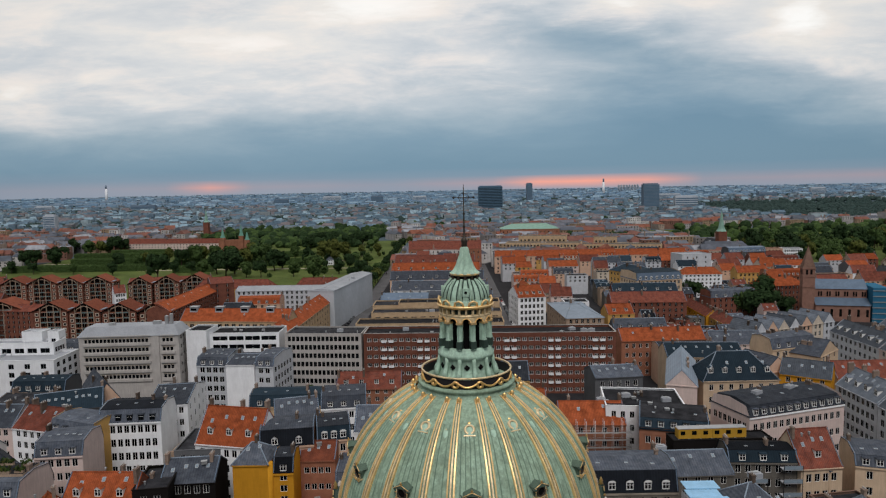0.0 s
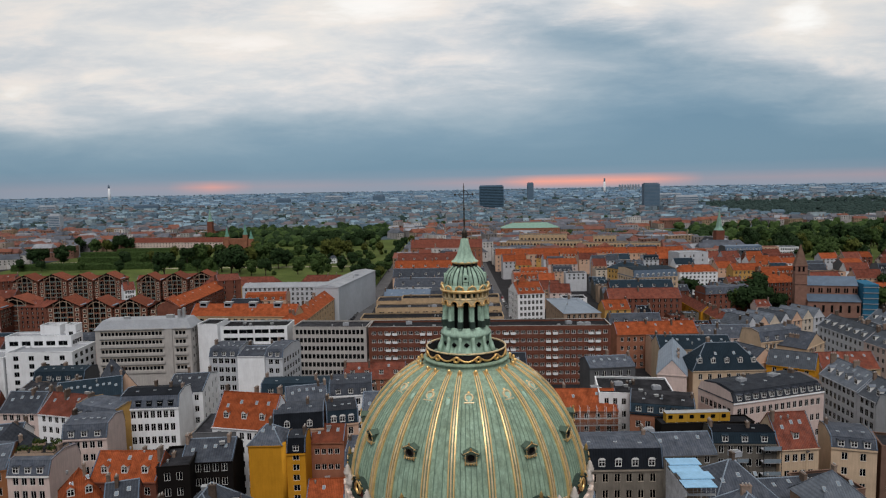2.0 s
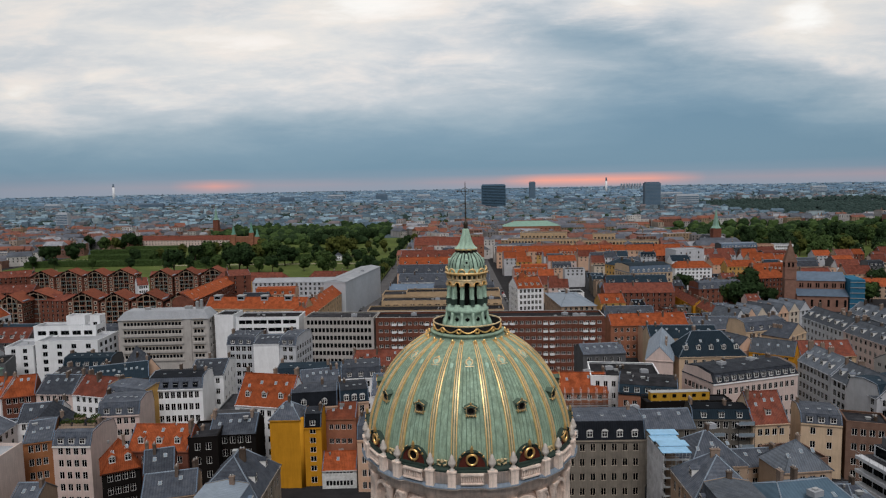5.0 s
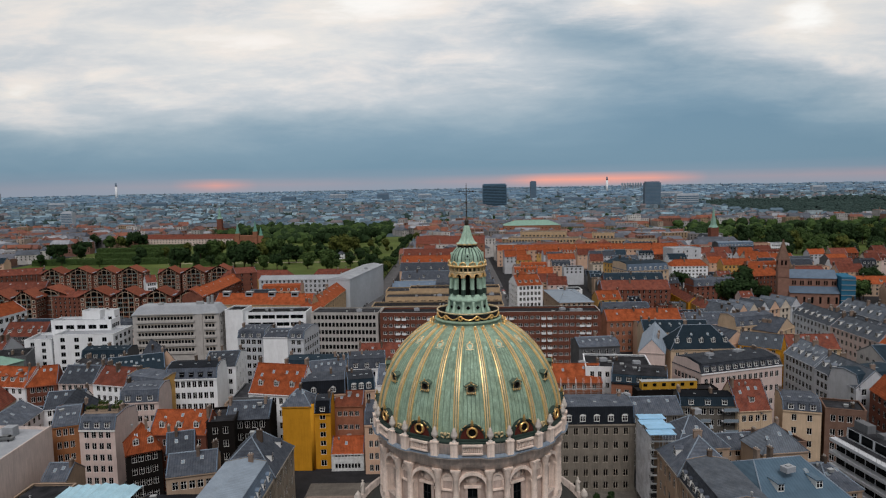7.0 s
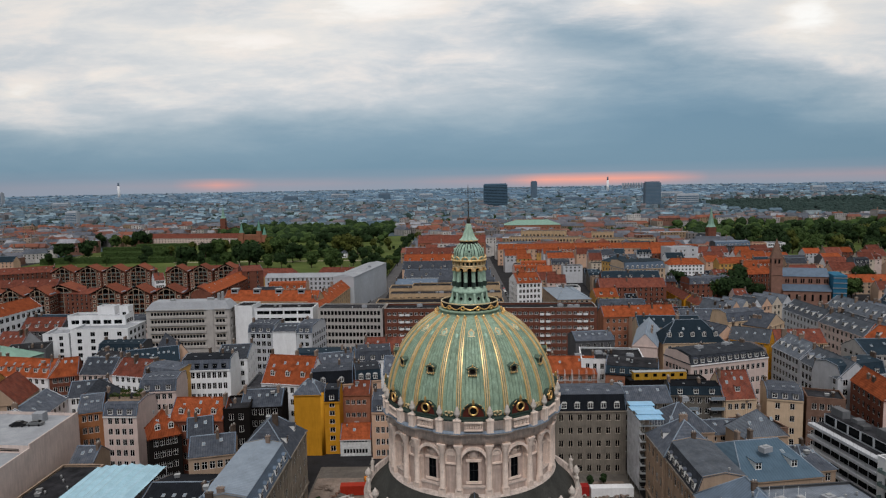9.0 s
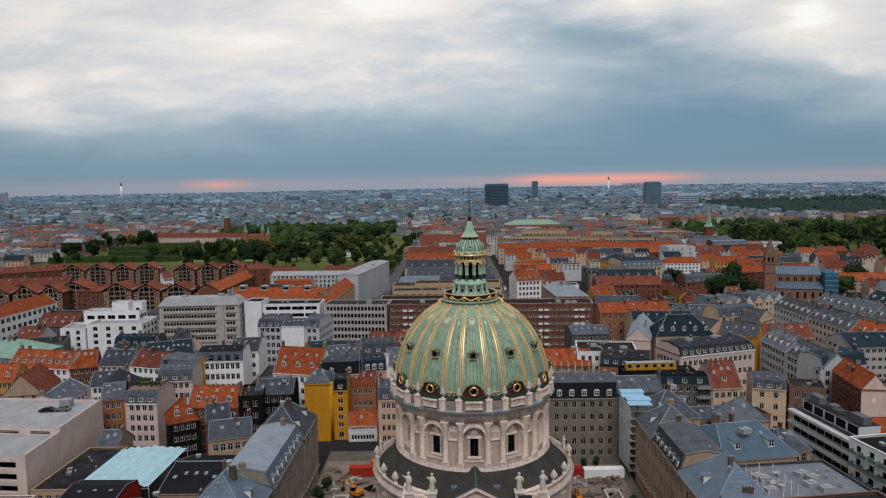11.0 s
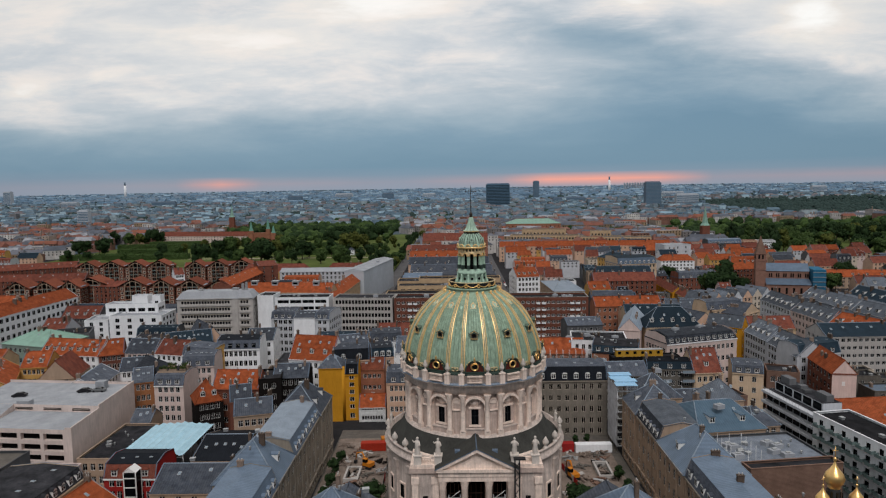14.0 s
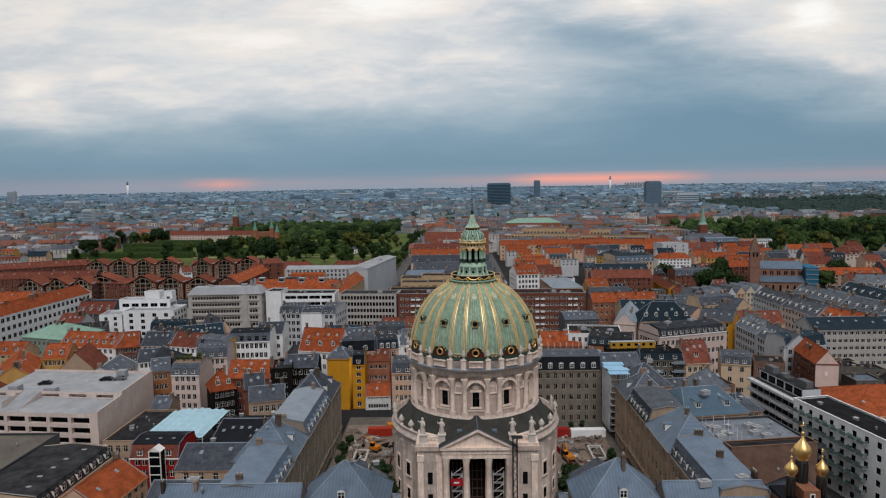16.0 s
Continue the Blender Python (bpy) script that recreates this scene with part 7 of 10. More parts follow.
estate_bay(-317.7, 402.7, -296.8, 404.7, 16, 19, 5.2)
estate_bay(-293.4, 399.7, -275.3, 401.4, 16, 19, 5.2)
estate_bay(-275.6, 403.4, -255.7, 405.3, 16, 19, 5.2)
estate_bay(-237.3, 392.8, -220.5, 394.3, 16, 19, 5.2)
estate_bay(-219.7, 396.4, -201.6, 398.1, 16, 19, 5.2)
estate_bay(-201.9, 403.0, -182.6, 404.8, 16, 19, 5.2)
estate_bay(-335.7, 399.1, -317.4, 400.9, 16, 19, 5.2)
estate_bay(-240.1, 285.5, -221.1, 286.9, 16, 19, 5.0)
estate_bay(-217.4, 281.6, -200.1, 282.9, 16, 19, 5.0)
estate_bay(-197.5, 279.7, -178.7, 281.1, 16, 19, 5.0)
estate_bay(-174.7, 275.9, -158.1, 277.0, 16, 19, 5.0)
estate_bay(-278.4, 294.5, -254.2, 296.3, 16, 19, 5.0)
house(-345.6, 413.9, -258.6, 412.0, 12, 17.5, 3.2, "gable", BRICK, TILE_D, 6, 30, "long brown brick apartment block with red roof", name="apartment_block", category="apartment building", chimneys=3, group="brick apartment estate")
house(-244.0, 406.9, -185.7, 418.4, 12, 17.5, 3.2, "gable", BRICK, TILE_D, 6, 30, "long brown brick apartment block with red roof", name="apartment_block", category="apartment building", chimneys=3, group="brick apartment estate")
house(-280.4, 297.5, -179.1, 285.6, 12, 17.5, 3.2, "gable", BRICK, TILE_D, 6, 30, "long brown brick apartment block with red roof", name="apartment_block", category="apartment building", chimneys=3, group="brick apartment estate")
house(-157.6, 275.9, -157.3, 353.8, 13, 19, 4.6, "gable", BRICK, TILE, 6, 22, "brown brick wing with a long orange roof and pale roof hatches", name="apartment_block", category="apartment building", chimneys=0, group="brick apartment estate", skylights=6)
house(-160.7, 348.9, -146.8, 355.1, 30, 24, 2.5, "gable", BRICK, TILE_D, 7, 2, "tall plain brown brick end block", name="apartment_block", category="apartment building", chimneys=0, group="brick apartment estate")
house(-241.2, 379.9, -234.4, 384.3, 14, 14, 5, "gable", WHITE, TILE_D, 4, 4, "low white house with a red roof between the brick blocks", chimneys=2)
estate_bay(-316.0, 278.0, -299.6, 279.5, 16, 19, 5)
estate_bay(-296.8, 278.8, -281.2, 280.4, 16, 19, 5)
estate_bay(-279.2, 279.7, -265.2, 281.5, 16, 19, 5)
house(-369.8, 325.5, -291.1, 333.0, 12, 17.5, 4.5, "gable", BRICK, TILE_D, 6, 24, "long brown brick apartment row with a red roof", name="apartment_block", category="apartment building", chimneys=3, skylights=8, group="brick apartment estate")
house(-421.9, 383.5, -346.5, 422.1, 12, 17.5, 4.5, "gable", BRICK, TILE_D, 6, 24, "long brown brick apartment row with a red roof", name="apartment_block", category="apartment building", chimneys=3, skylights=8, group="brick apartment estate")
YELLOW_ROW = house(-139.1, 244.0, -82.1, 237.5, 13, 20.0, 5.2, "gable", BRICK_Y, TILE, 5, 15, "yellow brick house with an orange roof and boxy vents", vents=1, chimneys=0, skylights=1, win=(2.0, 1.7))
for k in range(4):
    b = Build()
    b.box(-2.0, 2.0, -1.6, 1.6, -2.2, 1.0, PALE)
    b.box(-2.2, 2.2, -1.8, 1.8, 1.0, 1.25, STEEL)
    b.box(-1.6, 1.6, -1.66, -1.6, -0.8, 0.4, GLASS)
    part("roof_plant", b, YELLOW_ROW, Matrix.Translation((5.5 + 13.6 * k, 6.0, 25.2)), label="pale boxy ventilation housing")
house(-79.0, 221.4, -73.9, 320.3, 12, 17.0, 4.8, "gable", BRICK_Y, TILE, 5, 16, "yellow brick wing with a bright orange roof", skylights=9, chimneys=1)
house(-142, 342, -83, 341, 14, 20, 2.2, "gable", GREYL, PALE, 6, 18, "pale grey apartment block with a pale roof", name="apartment_block", category="apartment building", chimneys=1, vents=3)
house(-86.5, 312, -71.5, 309.5, 84, 24, 1.2, "end_gable", HAZE_L, PALE, 7, 0, "tall pale grey slab with plain walls", name="apartment_block", category="apartment building", chimneys=0, vents=3, right=0)
house(-190, 395, -130, 392, 12, 14, 6.0, "gable", OCHRE, TILE_D, 4, 9, "ochre garden house with a hipped red roof", hip=6, chimneys=3)
house(-120, 420, -85, 418, 12, 12, 5.0, "gable", BRICK_O, TILE_D, 3, 8, "low brick house with a red roof", hip=4, chimneys=2)
# blocks beyond the brick slab
for xa, yy, dd, zz, n in ((-46.5, 222, 14, 20.6, 16), (-40.5, 236.2, 12, 23.2, 14), (-28, 250, 12, 25.6, 11), (-43, 264, 16, 22.0, 14)):
    house(xa, yy, 24, yy - 1, dd, zz, 0, "flat", BRICK_Y, FELT, 6, n, "stepped yellow brick block with flat roof terraces", name="apartment_block", category="apartment building", win=(2.4, 1.5), style="plain", chimneys=1, vents=5, lowest=3)
house(-43, 300, -14, 299, 20, 17, 5.0, "gable", GREYW, LEAD, 5, 6, "grey house with wide blue-grey roof", chimneys=3, skylights=4)
house(-14, 299, 24, 298, 18, 18, 4.0, "mansard", BRICK_Y, SLATE, 5, 8, "yellow brick house with dark mansard", chimneys=3, dormers=6)
house(-40, 345, 24, 343, 18, 18, 5.0, "gable", WHITE, SLATE, 5, 12, "white house with dark slate roof", chimneys=4, dormers=6)
house(-45, 395, 24, 393, 18, 18, 5.5, "gable", PEACH, SLATE, 5, 12, "peach house with slate roof", chimneys=4, dormers=7)
house(-48, 445, 24, 443, 18, 18, 6.0, "gable", BRICK_O, TILE, 5, 12, "brick house with orange roof", chimneys=4, dormers=7)
house(-50, 500, 22, 498, 22, 18, 6.5, "gable", PEACH, TILE_D, 5, 12, "peach house with weathered red roof", chimneys=4, dormers=7)
house(40, 352, 40, 331, 15, 17, 6, "gable", OCHRE, TILE, 5, 5, "ochre street house with orange roof", chimneys=2)
house(39.5, 305, 56.5, 307.5, 24, 18.5, 5.5, "gable", WHITE, TILE, 5, 6, "white corner house with orange roof", chimneys=3, left=6, dormers=4, win=(1.4, 2.2), style="plain")
house(57.5, 245, 77, 246, 48, 17.5, 3.0, "gable", TAN, LEAD_L, 5, 6, "tan house with a wide pale hipped roof", hip=8, chimneys=2, vents=4, left=8)
house(92, 292, 135, 290, 14, 17, 5, "gable", BRICK, TILE_D, 5, 12, "brown brick house with dark red roof", chimneys=3)
house(100, 320, 140, 318, 14, 18, 5, "gable", BRICK, TEAL, 5, 10, "brick house with blue slate roof", chimneys=3, dormers=5)
house(73.8, 200.3, 111.7, 201.8, 12, 16.0, 4.5, "gable", BRICK_O, TILE, 4, 12, "brick house with a long bright orange roof", chimneys=2)
house(120.9, 341.5, 152.6, 347.9, 24, 22.0, 5.0, "mansard", CREAM, TEAL, 6, 11, "tan corner block with blue slate mansard and arched dormers", hip=1, dormers=8, dstyle="arch", low=LEAD, chimneys=3, left=6)
house(121.2, 416.4, 135.5, 390.9, 20, 20.0, 4.6, "gable", OCHRE, TEAL, 5, 8, "ochre house with blue slate roof", hip=6, chimneys=3)
house(317.4, 574.1, 331.8, 571.2, 14, 18, 0, "flat", PEACH, TILE_D, 5, 4, "peach house at the edge of the park", chimneys=1, joined=True)
house(332.3, 571.1, 350.0, 567.6, 14, 18, 0, "flat", WHITE, TEAL, 5, 8, "white house with many windows at the edge of the park", chimneys=0, joined=True)
house(268.6, 548.1, 305.9, 552.4, 14, 18, 4, "mansard", GREYW, LEAD, 5, 10, "grey house with blue metal mansard", low=LEAD, chimneys=2, joined=True)
house(207.4, 502.6, 235.6, 507.6, 20, 21, 0, "flat", GREYL, PALE, 5, 3, "pale grey block with a rounded flat roof", chimneys=0, joined=True)
house(235.2, 400.4, 263.7, 402.9, 12, 15, 4, "mansard", BRICK_O, TILE, 4, 9, "brick house with an orange mansard roof", low=TILE, chimneys=3, joined=True)
house(172.6, 401.7, 201.2, 401.0, 14, 17.5, 4.5, "gable", WHITE, TILE, 6, 9, "white house with orange hipped roof", hip=4, chimneys=2, win=(1.3, 1.5), style="plain")
house(159.7, 317.4, 191.3, 322.6, 13, 14.0, 4.0, "mansard", BRICK, SLATE, 4, 8, "brick house with slate mansard", dormers=5, low=SLATE, hip=1, chimneys=2)
house(203.8, 341.6, 232.4, 345.7, 16, 17.0, 4.5, "gable", BRICK, TILE, 5, 10, "brick house with orange roof", chimneys=3, hip=4)
house(223.0, 424.9, 247.9, 424.8, 13, 15.0, 4.5, "gable", OCHRE, TILE, 4, 7, "ochre house with orange roof", chimneys=2)
# yellow low rows behind the corner block
house(149.0, 349.9, 146.8, 291.4, 8, 8.0, 3.6, "gable", YELLOW, TILE_D, 2, 7, "long low yellow row house with red roof", chimneys=4)
house(148.4, 291.3, 147.8, 227.7, 8, 8.0, 3.6, "gable", OCHRE, TILE_D, 2, 12, "long low ochre row house with red roof", chimneys=5)
house(142.6, 221.0, 149.2, 224.2, 16, 14, 4.5, "end_gable", (GREYL, PEACH, CREAM_P)[0], SLATE_P, 4, 2, "narrow terraced house with a grey slate roof", chimneys=1, joined=True, group="slate-roofed terrace")
house(149.5, 224.2, 156.2, 227.4, 16, 14, 4.5, "end_gable", (GREYL, PEACH, CREAM_P)[1], SLATE_P, 4, 2, "narrow terraced house with a grey slate roof", chimneys=1, joined=True, group="slate-roofed terrace")
house(156.4, 227.4, 163.3, 230.7, 16, 14, 4.5, "end_gable", (GREYL, PEACH, CREAM_P)[2], SLATE_P, 4, 2, "narrow terraced house with a grey slate roof", chimneys=1, joined=True, group="slate-roofed terrace")
house(163.6, 230.7, 170.6, 234.1, 16, 14, 4.5, "end_gable", (GREYL, PEACH, CREAM_P)[0], SLATE_P, 4, 2, "narrow terraced house with a grey slate roof", chimneys=1, joined=True, group="slate-roofed terrace")
house(170.8, 234.1, 178.0, 237.5, 16, 14, 4.5, "end_gable", (GREYL, PEACH, CREAM_P)[1], SLATE_P, 4, 2, "narrow terraced house with a grey slate roof", chimneys=1, joined=True, group="slate-roofed terrace")
house(178.2, 237.5, 185.6, 241.0, 16, 14, 4.5, "end_gable", (GREYL, PEACH, CREAM_P)[2], SLATE_P, 4, 2, "narrow terraced house with a grey slate roof", chimneys=1, joined=True, group="slate-roofed terrace")
house(185.8, 241.0, 193.3, 244.6, 16, 14, 4.5, "end_gable", (GREYL, PEACH, CREAM_P)[0], SLATE_P, 4, 2, "narrow terraced house with a grey slate roof", chimneys=1, joined=True, group="slate-roofed terrace")
# ---- north side ----


def terrace_block(x0, y0, x1, y1, depth, floors, label):
    """Pale floor edges with long balconies before deep glazing, and a set-back top storey."""
    L = math.hypot(x1 - x0, y1 - y0)
    T = thing("office_block", Matrix.Translation((x0, y0, 0)) @ rot_z(math.atan2(y1 - y0, x1 - x0)), label, "office building")
    st = 3.25
    H = floors * st
    b = Build()
    b.box(0, L, 1.6, depth, 0, H, GREYL, FELT)
    b.box(1.0, L - 1.0, 3.6, depth - 0.6, H, H + 2.8, GREYL, FELT)
    part("wall", b, T)
    for k in range(1, floors + 1):
        b = Build()
        b.box(-0.2, L + 0.2, -0.2, 1.6, k * st - 0.75, k * st, GREYL)
        part("floor_edge", b, T)
        b = Build()
        b.box(-0.2, L + 0.2, -0.16, -0.12, k * st + 0.95, k * st + 1.02, STEEL)
        for j in range(int(L / 1.4)):
            b.box(j * 1.4, j * 1.4 + 0.05, -0.16, -0.12, k * st, k * st + 0.95, STEEL)
        part("balcony_rail", b, T)
    for k in range(floors):
        for j in range(int(L / 3.3)):
            if ("terrace_glass",) not in SHARED:
                g = Build()
                g.box(0.0, 2.9, 0, 0.08, 0, 2.4, GLASS)
                g.box(1.4, 1.5, -0.05, 0, 0, 2.4, IRON)
                g.box(0, 2.9, -0.06, 0, 2.4, 2.5, IRON)
                SHARED[("terrace_glass",)] = g.mesh("window")
            part("window", SHARED[("terrace_glass",)], T, Matrix.Translation((0.3 + 3.3 * j, 1.5, k * st + 0.05)))
    for j in range(5):
        b = Build()
        b.box(0, 3.6, -0.06, 0.0, 0.4, 2.6, GLASS)
        part("window", b, T, Matrix.Translation((1.6 + 4.4 * j, 3.58, H)))
    for x, y, w, h in ((1.6, 5, 4.5, 2.0), (8, 6, 2.2, 1.0), (12, 5, 1.6, 0.7), (17.5, 5.4, 4.8, 1.9)):
        b = Build()
        b.box(x, x + w, y, y + 2.2, H + 2.8, H + 2.8 + h, GREYW)
        part("roof_plant", b, T)


terrace_block(91.9, 36.7, 94.8, 12.6, 10, 6, "modern grey building with long balconies and a set-back roof storey")
BALC = house(94.8, 12.3, 101.5, -26.0, 11, 20.0, 0, "flat", WHITE, FELT, 6, 9, "white apartment house with small balconies", name="apartment_block", category="apartment building", win=(1.4, 1.7), style="bar", chimneys=0, vents=3, right=4, frame_mat=IRON)
GABLE = house(126.0, 58.5, 133.8, 57.4, 22, 18.0, 4.6, "end_gable", BRICK, TILE, 5, 0, "brick house with a pale pink gable and an orange roof", left=6, chimneys=2, win=(1.5, 1.9), style="bar")
b = Build()
b.face([(0, -0.02, 0), (7.87, -0.02, 0), (7.87, -0.02, 18.0), (3.94, -0.02, 22.5), (0, -0.02, 18.0)], PINK)
b.box(3.2, 4.2, -0.06, -0.02, 13.5, 15.0, FRAME)
part("gable_wall", b, GABLE, label="pale pink rendered gable")
house(107.0, 66.0, 117.0, 62.4, 10, 16.4, 0, "flat", BROWNB, FELT, 4, 4, "dark brown brick house with a flat roof", chimneys=1, vents=3)
house(149.0, 104, 205, 104.5, 16, 20.0, 4.0, "gable", CONC, TEAL, 6, 22, "long grey concrete block with dark roof", skylights=9, win=(1.5, 1.5), style="bar", chimneys=2, left=4)
house(126, 128.5, 126.5, 108, 12, 17.5, 5.5, "gable", GREYL, SLATE_P, 5, 8, "pale grey street house with pale slate roof and dormers", dormers=4, dstyle="gable", chimneys=3, skylights=6, win=(1.4, 2.1))
house(126.5, 107.8, 127, 84, 12, 17.0, 5.5, "gable", GREYL, SLATE_P, 5, 9, "pale grey street house with slate roof and dormers", dormers=5, dstyle="gable", chimneys=3, skylights=7, right=3, win=(1.5, 2.2))
house(113, 140, 126, 131, 12, 18, 4.5, "gable", YELLOW, SLATE_P, 5, 4, "yellow street house with slate roof", chimneys=1, right=3)
house(128, 84, 147, 90, 12, 17, 4.0, "mansard", GREYL, TEAL, 5, 6, "grey street house with blue slate roof", dormers=3, low=TEAL)
house(117, 20, 156, 20, 34, 10, 6.5, "gable", BRICK_O, TILE, 3, 10, "low hall with a wide orange hipped roof", hip=15, chimneys=0)
house(120, -2, 150, -2, 14, 14, 0, "flat", PEACH, FELT, 4, 8, "peach classical house with a flat roof", chimneys=0, win=(1.2, 2.0))
house(60.5, 4.5, 79.5, 7.5, 21, 18.0, 5.0, "gable", TAN, BLUE_R, 4, 6, "palace wing with a wide blue metal roof", hip=4, dormers=2, chimneys=2)
house(74.5, 35.5, 86.5, 37.0, 10, 16.0, 5.6, "gable", TAN, SLATE_P, 4, 4, "house with a grey pyramid slate roof", hip=5.9, chimneys=1)
house(80.8, 16.5, 88.4, 17.7, 15, 15.0, 3.2, "gable", TAN, SLATE, 4, 3, "back house with a shallow grey roof", hip=3, chimneys=1)
house(62.5, -22, 85, -19, 4, 19.0, 0, "flat", BROWNB, FELT, 4, 0, "long brown brick court wall building", chimneys=0)
house(60.5, -17.5, 86, -14.5, 19, 17.5, 0, "flat", GREYW, SLATE_P, 3, 8, "low court building with a flat roof full of ventilators", chimneys=0, vents=22)
house(67, -42, 79, -40, 12, 13.0, 6.0, "gable", GREYW, SLATE, 4, 5, "house with a grey hipped slate roof", hip=7, dormers=2, chimneys=0)
house(84, -70, 120, -66, 14, 14.0, 5.0, "gable", GREYW, NAVY, 4, 8, "house with a dark blue slate roof", chimneys=0)
house(43.6, 103.3, 66.2, 100.0, 18, 19.5, 0, "flat", WHITE, FELT, 5, 8, "white house with a flat dark roof and hatches", chimneys=3, vents=6, left=3)
house(46.4, 129.7, 62.8, 131.4, 12, 20.5, 2.5, "gable", GREYW, SLATE, 5, 5, "grey back house with slate roof", chimneys=2, skylights=5)
house(67.9, 123.3, 76.9, 120.2, 34, 20.0, 5.0, "end_gable", PINK, LEAD_L, 5, 0, "brick house with a pale blind gable and metal roof", left=8, chimneys=2)
house(80.8, 160.8, 109.3, 158.8, 14, 19.0, 4.0, "gable", CREAM, TEAL, 5, 9, "cream house with dark blue slate roof", chimneys=3, skylights=6)
house(107.1, 139.7, 120.4, 145.9, 14, 18.0, 5.0, "end_gable", PEACH, SLATE, 5, 2, "peach gabled house with a slate roof", chimneys=2)
house(124.5, 168.5, 145.1, 175.3, 12, 19.0, 4.0, "mansard", CREAM, SLATE, 5, 5, "cream house with slate mansard and chimneys", dormers=4, low=SLATE, chimneys=4)
house(139.9, 162.6, 153.9, 174.7, 16, 17.5, 5.0, "end_gable", CREAM, SLATE, 5, 3, "cream gabled house with slate roof", chimneys=2)
house(88.2, 66.2, 93.0, 69.3, 12, 15.5, 3.0, "gable", CREAM, SLATE, 4, 2, "narrow cream house with a slate roof", chimneys=1)
house(168, 205, 168.5, 172, 12, 18, 5.0, "gable", GREYL, SLATE_P, 5, 10, "pale street house with slate roof", dormers=6, chimneys=3)
house(168.5, 172, 170, 140, 12, 18, 5.0, "gable", PINK, SLATE_P, 5, 10, "pale pink street house with slate roof", dormers=5, chimneys=3, skylights=4)
house(170, 140, 182, 106, 12, 18, 5.0, "gable", PINK, TILE, 5, 10, "pale pink street house with orange roof", dormers=4, chimneys=4)
house(182, 106, 205, 90, 12, 18, 5.0, "gable", PEACH, TILE, 5, 8, "peach street house with orange roof", dormers=6, chimneys=4)
house(196, 215, 198, 170, 12, 18, 5.0, "gable", GREYL, SLATE_P, 5, 10, "pale street house with slate roof", dormers=7, chimneys=4, skylights=4)
house(198, 170, 206, 130, 12, 18, 5.0, "gable", CREAM_P, SLATE_P, 5, 10, "cream street house with slate roof", dormers=7, chimneys=4)
house(206, 130, 226, 112, 12, 18, 5.0, "gable", CREAM_P, TILE, 5, 7, "cream street house with orange roof", dormers=5, chimneys=3)
house(226, 220, 230, 150, 12, 18, 5.0, "gable", GREYL, TEAL, 5, 16, "pale street row with blue slate roof", dormers=10, chimneys=5)
house(230, 150, 250, 125, 12, 17, 5.0, "gable", PEACH, TILE, 5, 8, "peach street house with orange roof", dormers=5, chimneys=3)
house(255, 230, 258, 165, 12, 17, 5.0, "gable", PINK, SLATE_P, 5, 14, "pale pink street row with slate roof", dormers=8, chimneys=4)

for xa, ya, xb, yb, wl, cv in ((182.5, 206, 183, 168, GREYL, SLATE_P), (183, 166, 190, 128, PINK, SLATE_P), (212, 216, 213.5, 170, CREAM_P, SLATE_P), (213.5, 168, 221, 134, GREYL, TILE_D), (241, 222, 244, 160, GREYL, SLATE_P)):
    house(xa, ya, xb, yb, 11, 15.5, 4.6, "gable", wl, cv, 5, 10, "street house row with a crowded roof", dormers=8, chimneys=4, skylights=6)

for k in range(9):
    for st in range(5):
        b = Build()
        b.box(-1.1, 1.1, -1.3, 0.0, 0, 0.12, CONC)
        b.box(-1.1, 1.1, -1.3, -1.25, 0.12, 1.0, TEAL_P)
        b.box(-1.1, -1.05, -1.25, 0.0, 0.12, 1.0, TEAL_P), b.box(1.05, 1.1, -1.25, 0.0, 0.12, 1.0, TEAL_P)
        part("balcony", b, BALC, Matrix.Translation((1.0 + (k + 0.5) * 3.05, 0, 4.2 + st * 3.25)))

# ---- the rest of the town ----
TAKEN = [o for o in scene.objects if o.parent is None and o.name.split(".")[0] in ("town_house", "office_block", "apartment_block")]
BOXES = []
for o in TAKEN:
    w = next(c for c in o.children if c.name.startswith("wall"))
    q = [o.matrix_basis @ Vector(v.co) for v in w.data.vertices]
    BOXES.append((min(p.x for p in q), max(p.x for p in q), min(p.y for p in q), max(p.y for p in q)))
BOXES += [(-70, 70, -60, 60), (104, 158, -10, 56), (-160, -111, 8, 56), (-99, -77, 2, 29), (-66, -52, 200, 900), (26, 44, 195, 640), (-505, -66, 560, 860), (-440, -66, 425, 560), (-480, -66, 860, 1010), (-440, -138, 225, 430), (330, 1200, 540, 1150), (200, 330, 235, 360), (158.4, 208.4, 299.9, 336.9), (150, 200, 420, 470), (104, 214, 235, 415)]


def is_free(x0, x1, y0, y1, pad=0.5):
    return not any(x0 < b[1] + pad and x1 > b[0] - pad and y0 < b[3] + pad and y1 > b[2] - pad for b in BOXES)


def in_view(x, y):
    return y > -60 and abs(x) < 0.72 * (y + 185) + 20


fill = random.Random(21)
WALLS = [CREAM_P, PEACH, PINK, WHITE, BRICK, BRICK_O, TAN, GREYL, OCHRE, BRICK_Y, GREYW]
WORDS = {"pale_cream_render": "cream", "peach_render": "peach", "pale_pink_render": "pale pink", "white_render": "white", "red_brown_brick": "brown brick", "orange_brick": "orange brick", "tan_render": "tan",
         "pale_grey_render": "pale grey", "ochre_render": "ochre", "yellow_brick": "yellow brick", "grey_render": "grey"}
COVERS = {"orange_clay_tiles": "orange tiled", "weathered_red_tiles": "weathered red", "grey_slate": "grey slate", "roofing_felt": "dark felt", "teal_slate": "blue slate"}


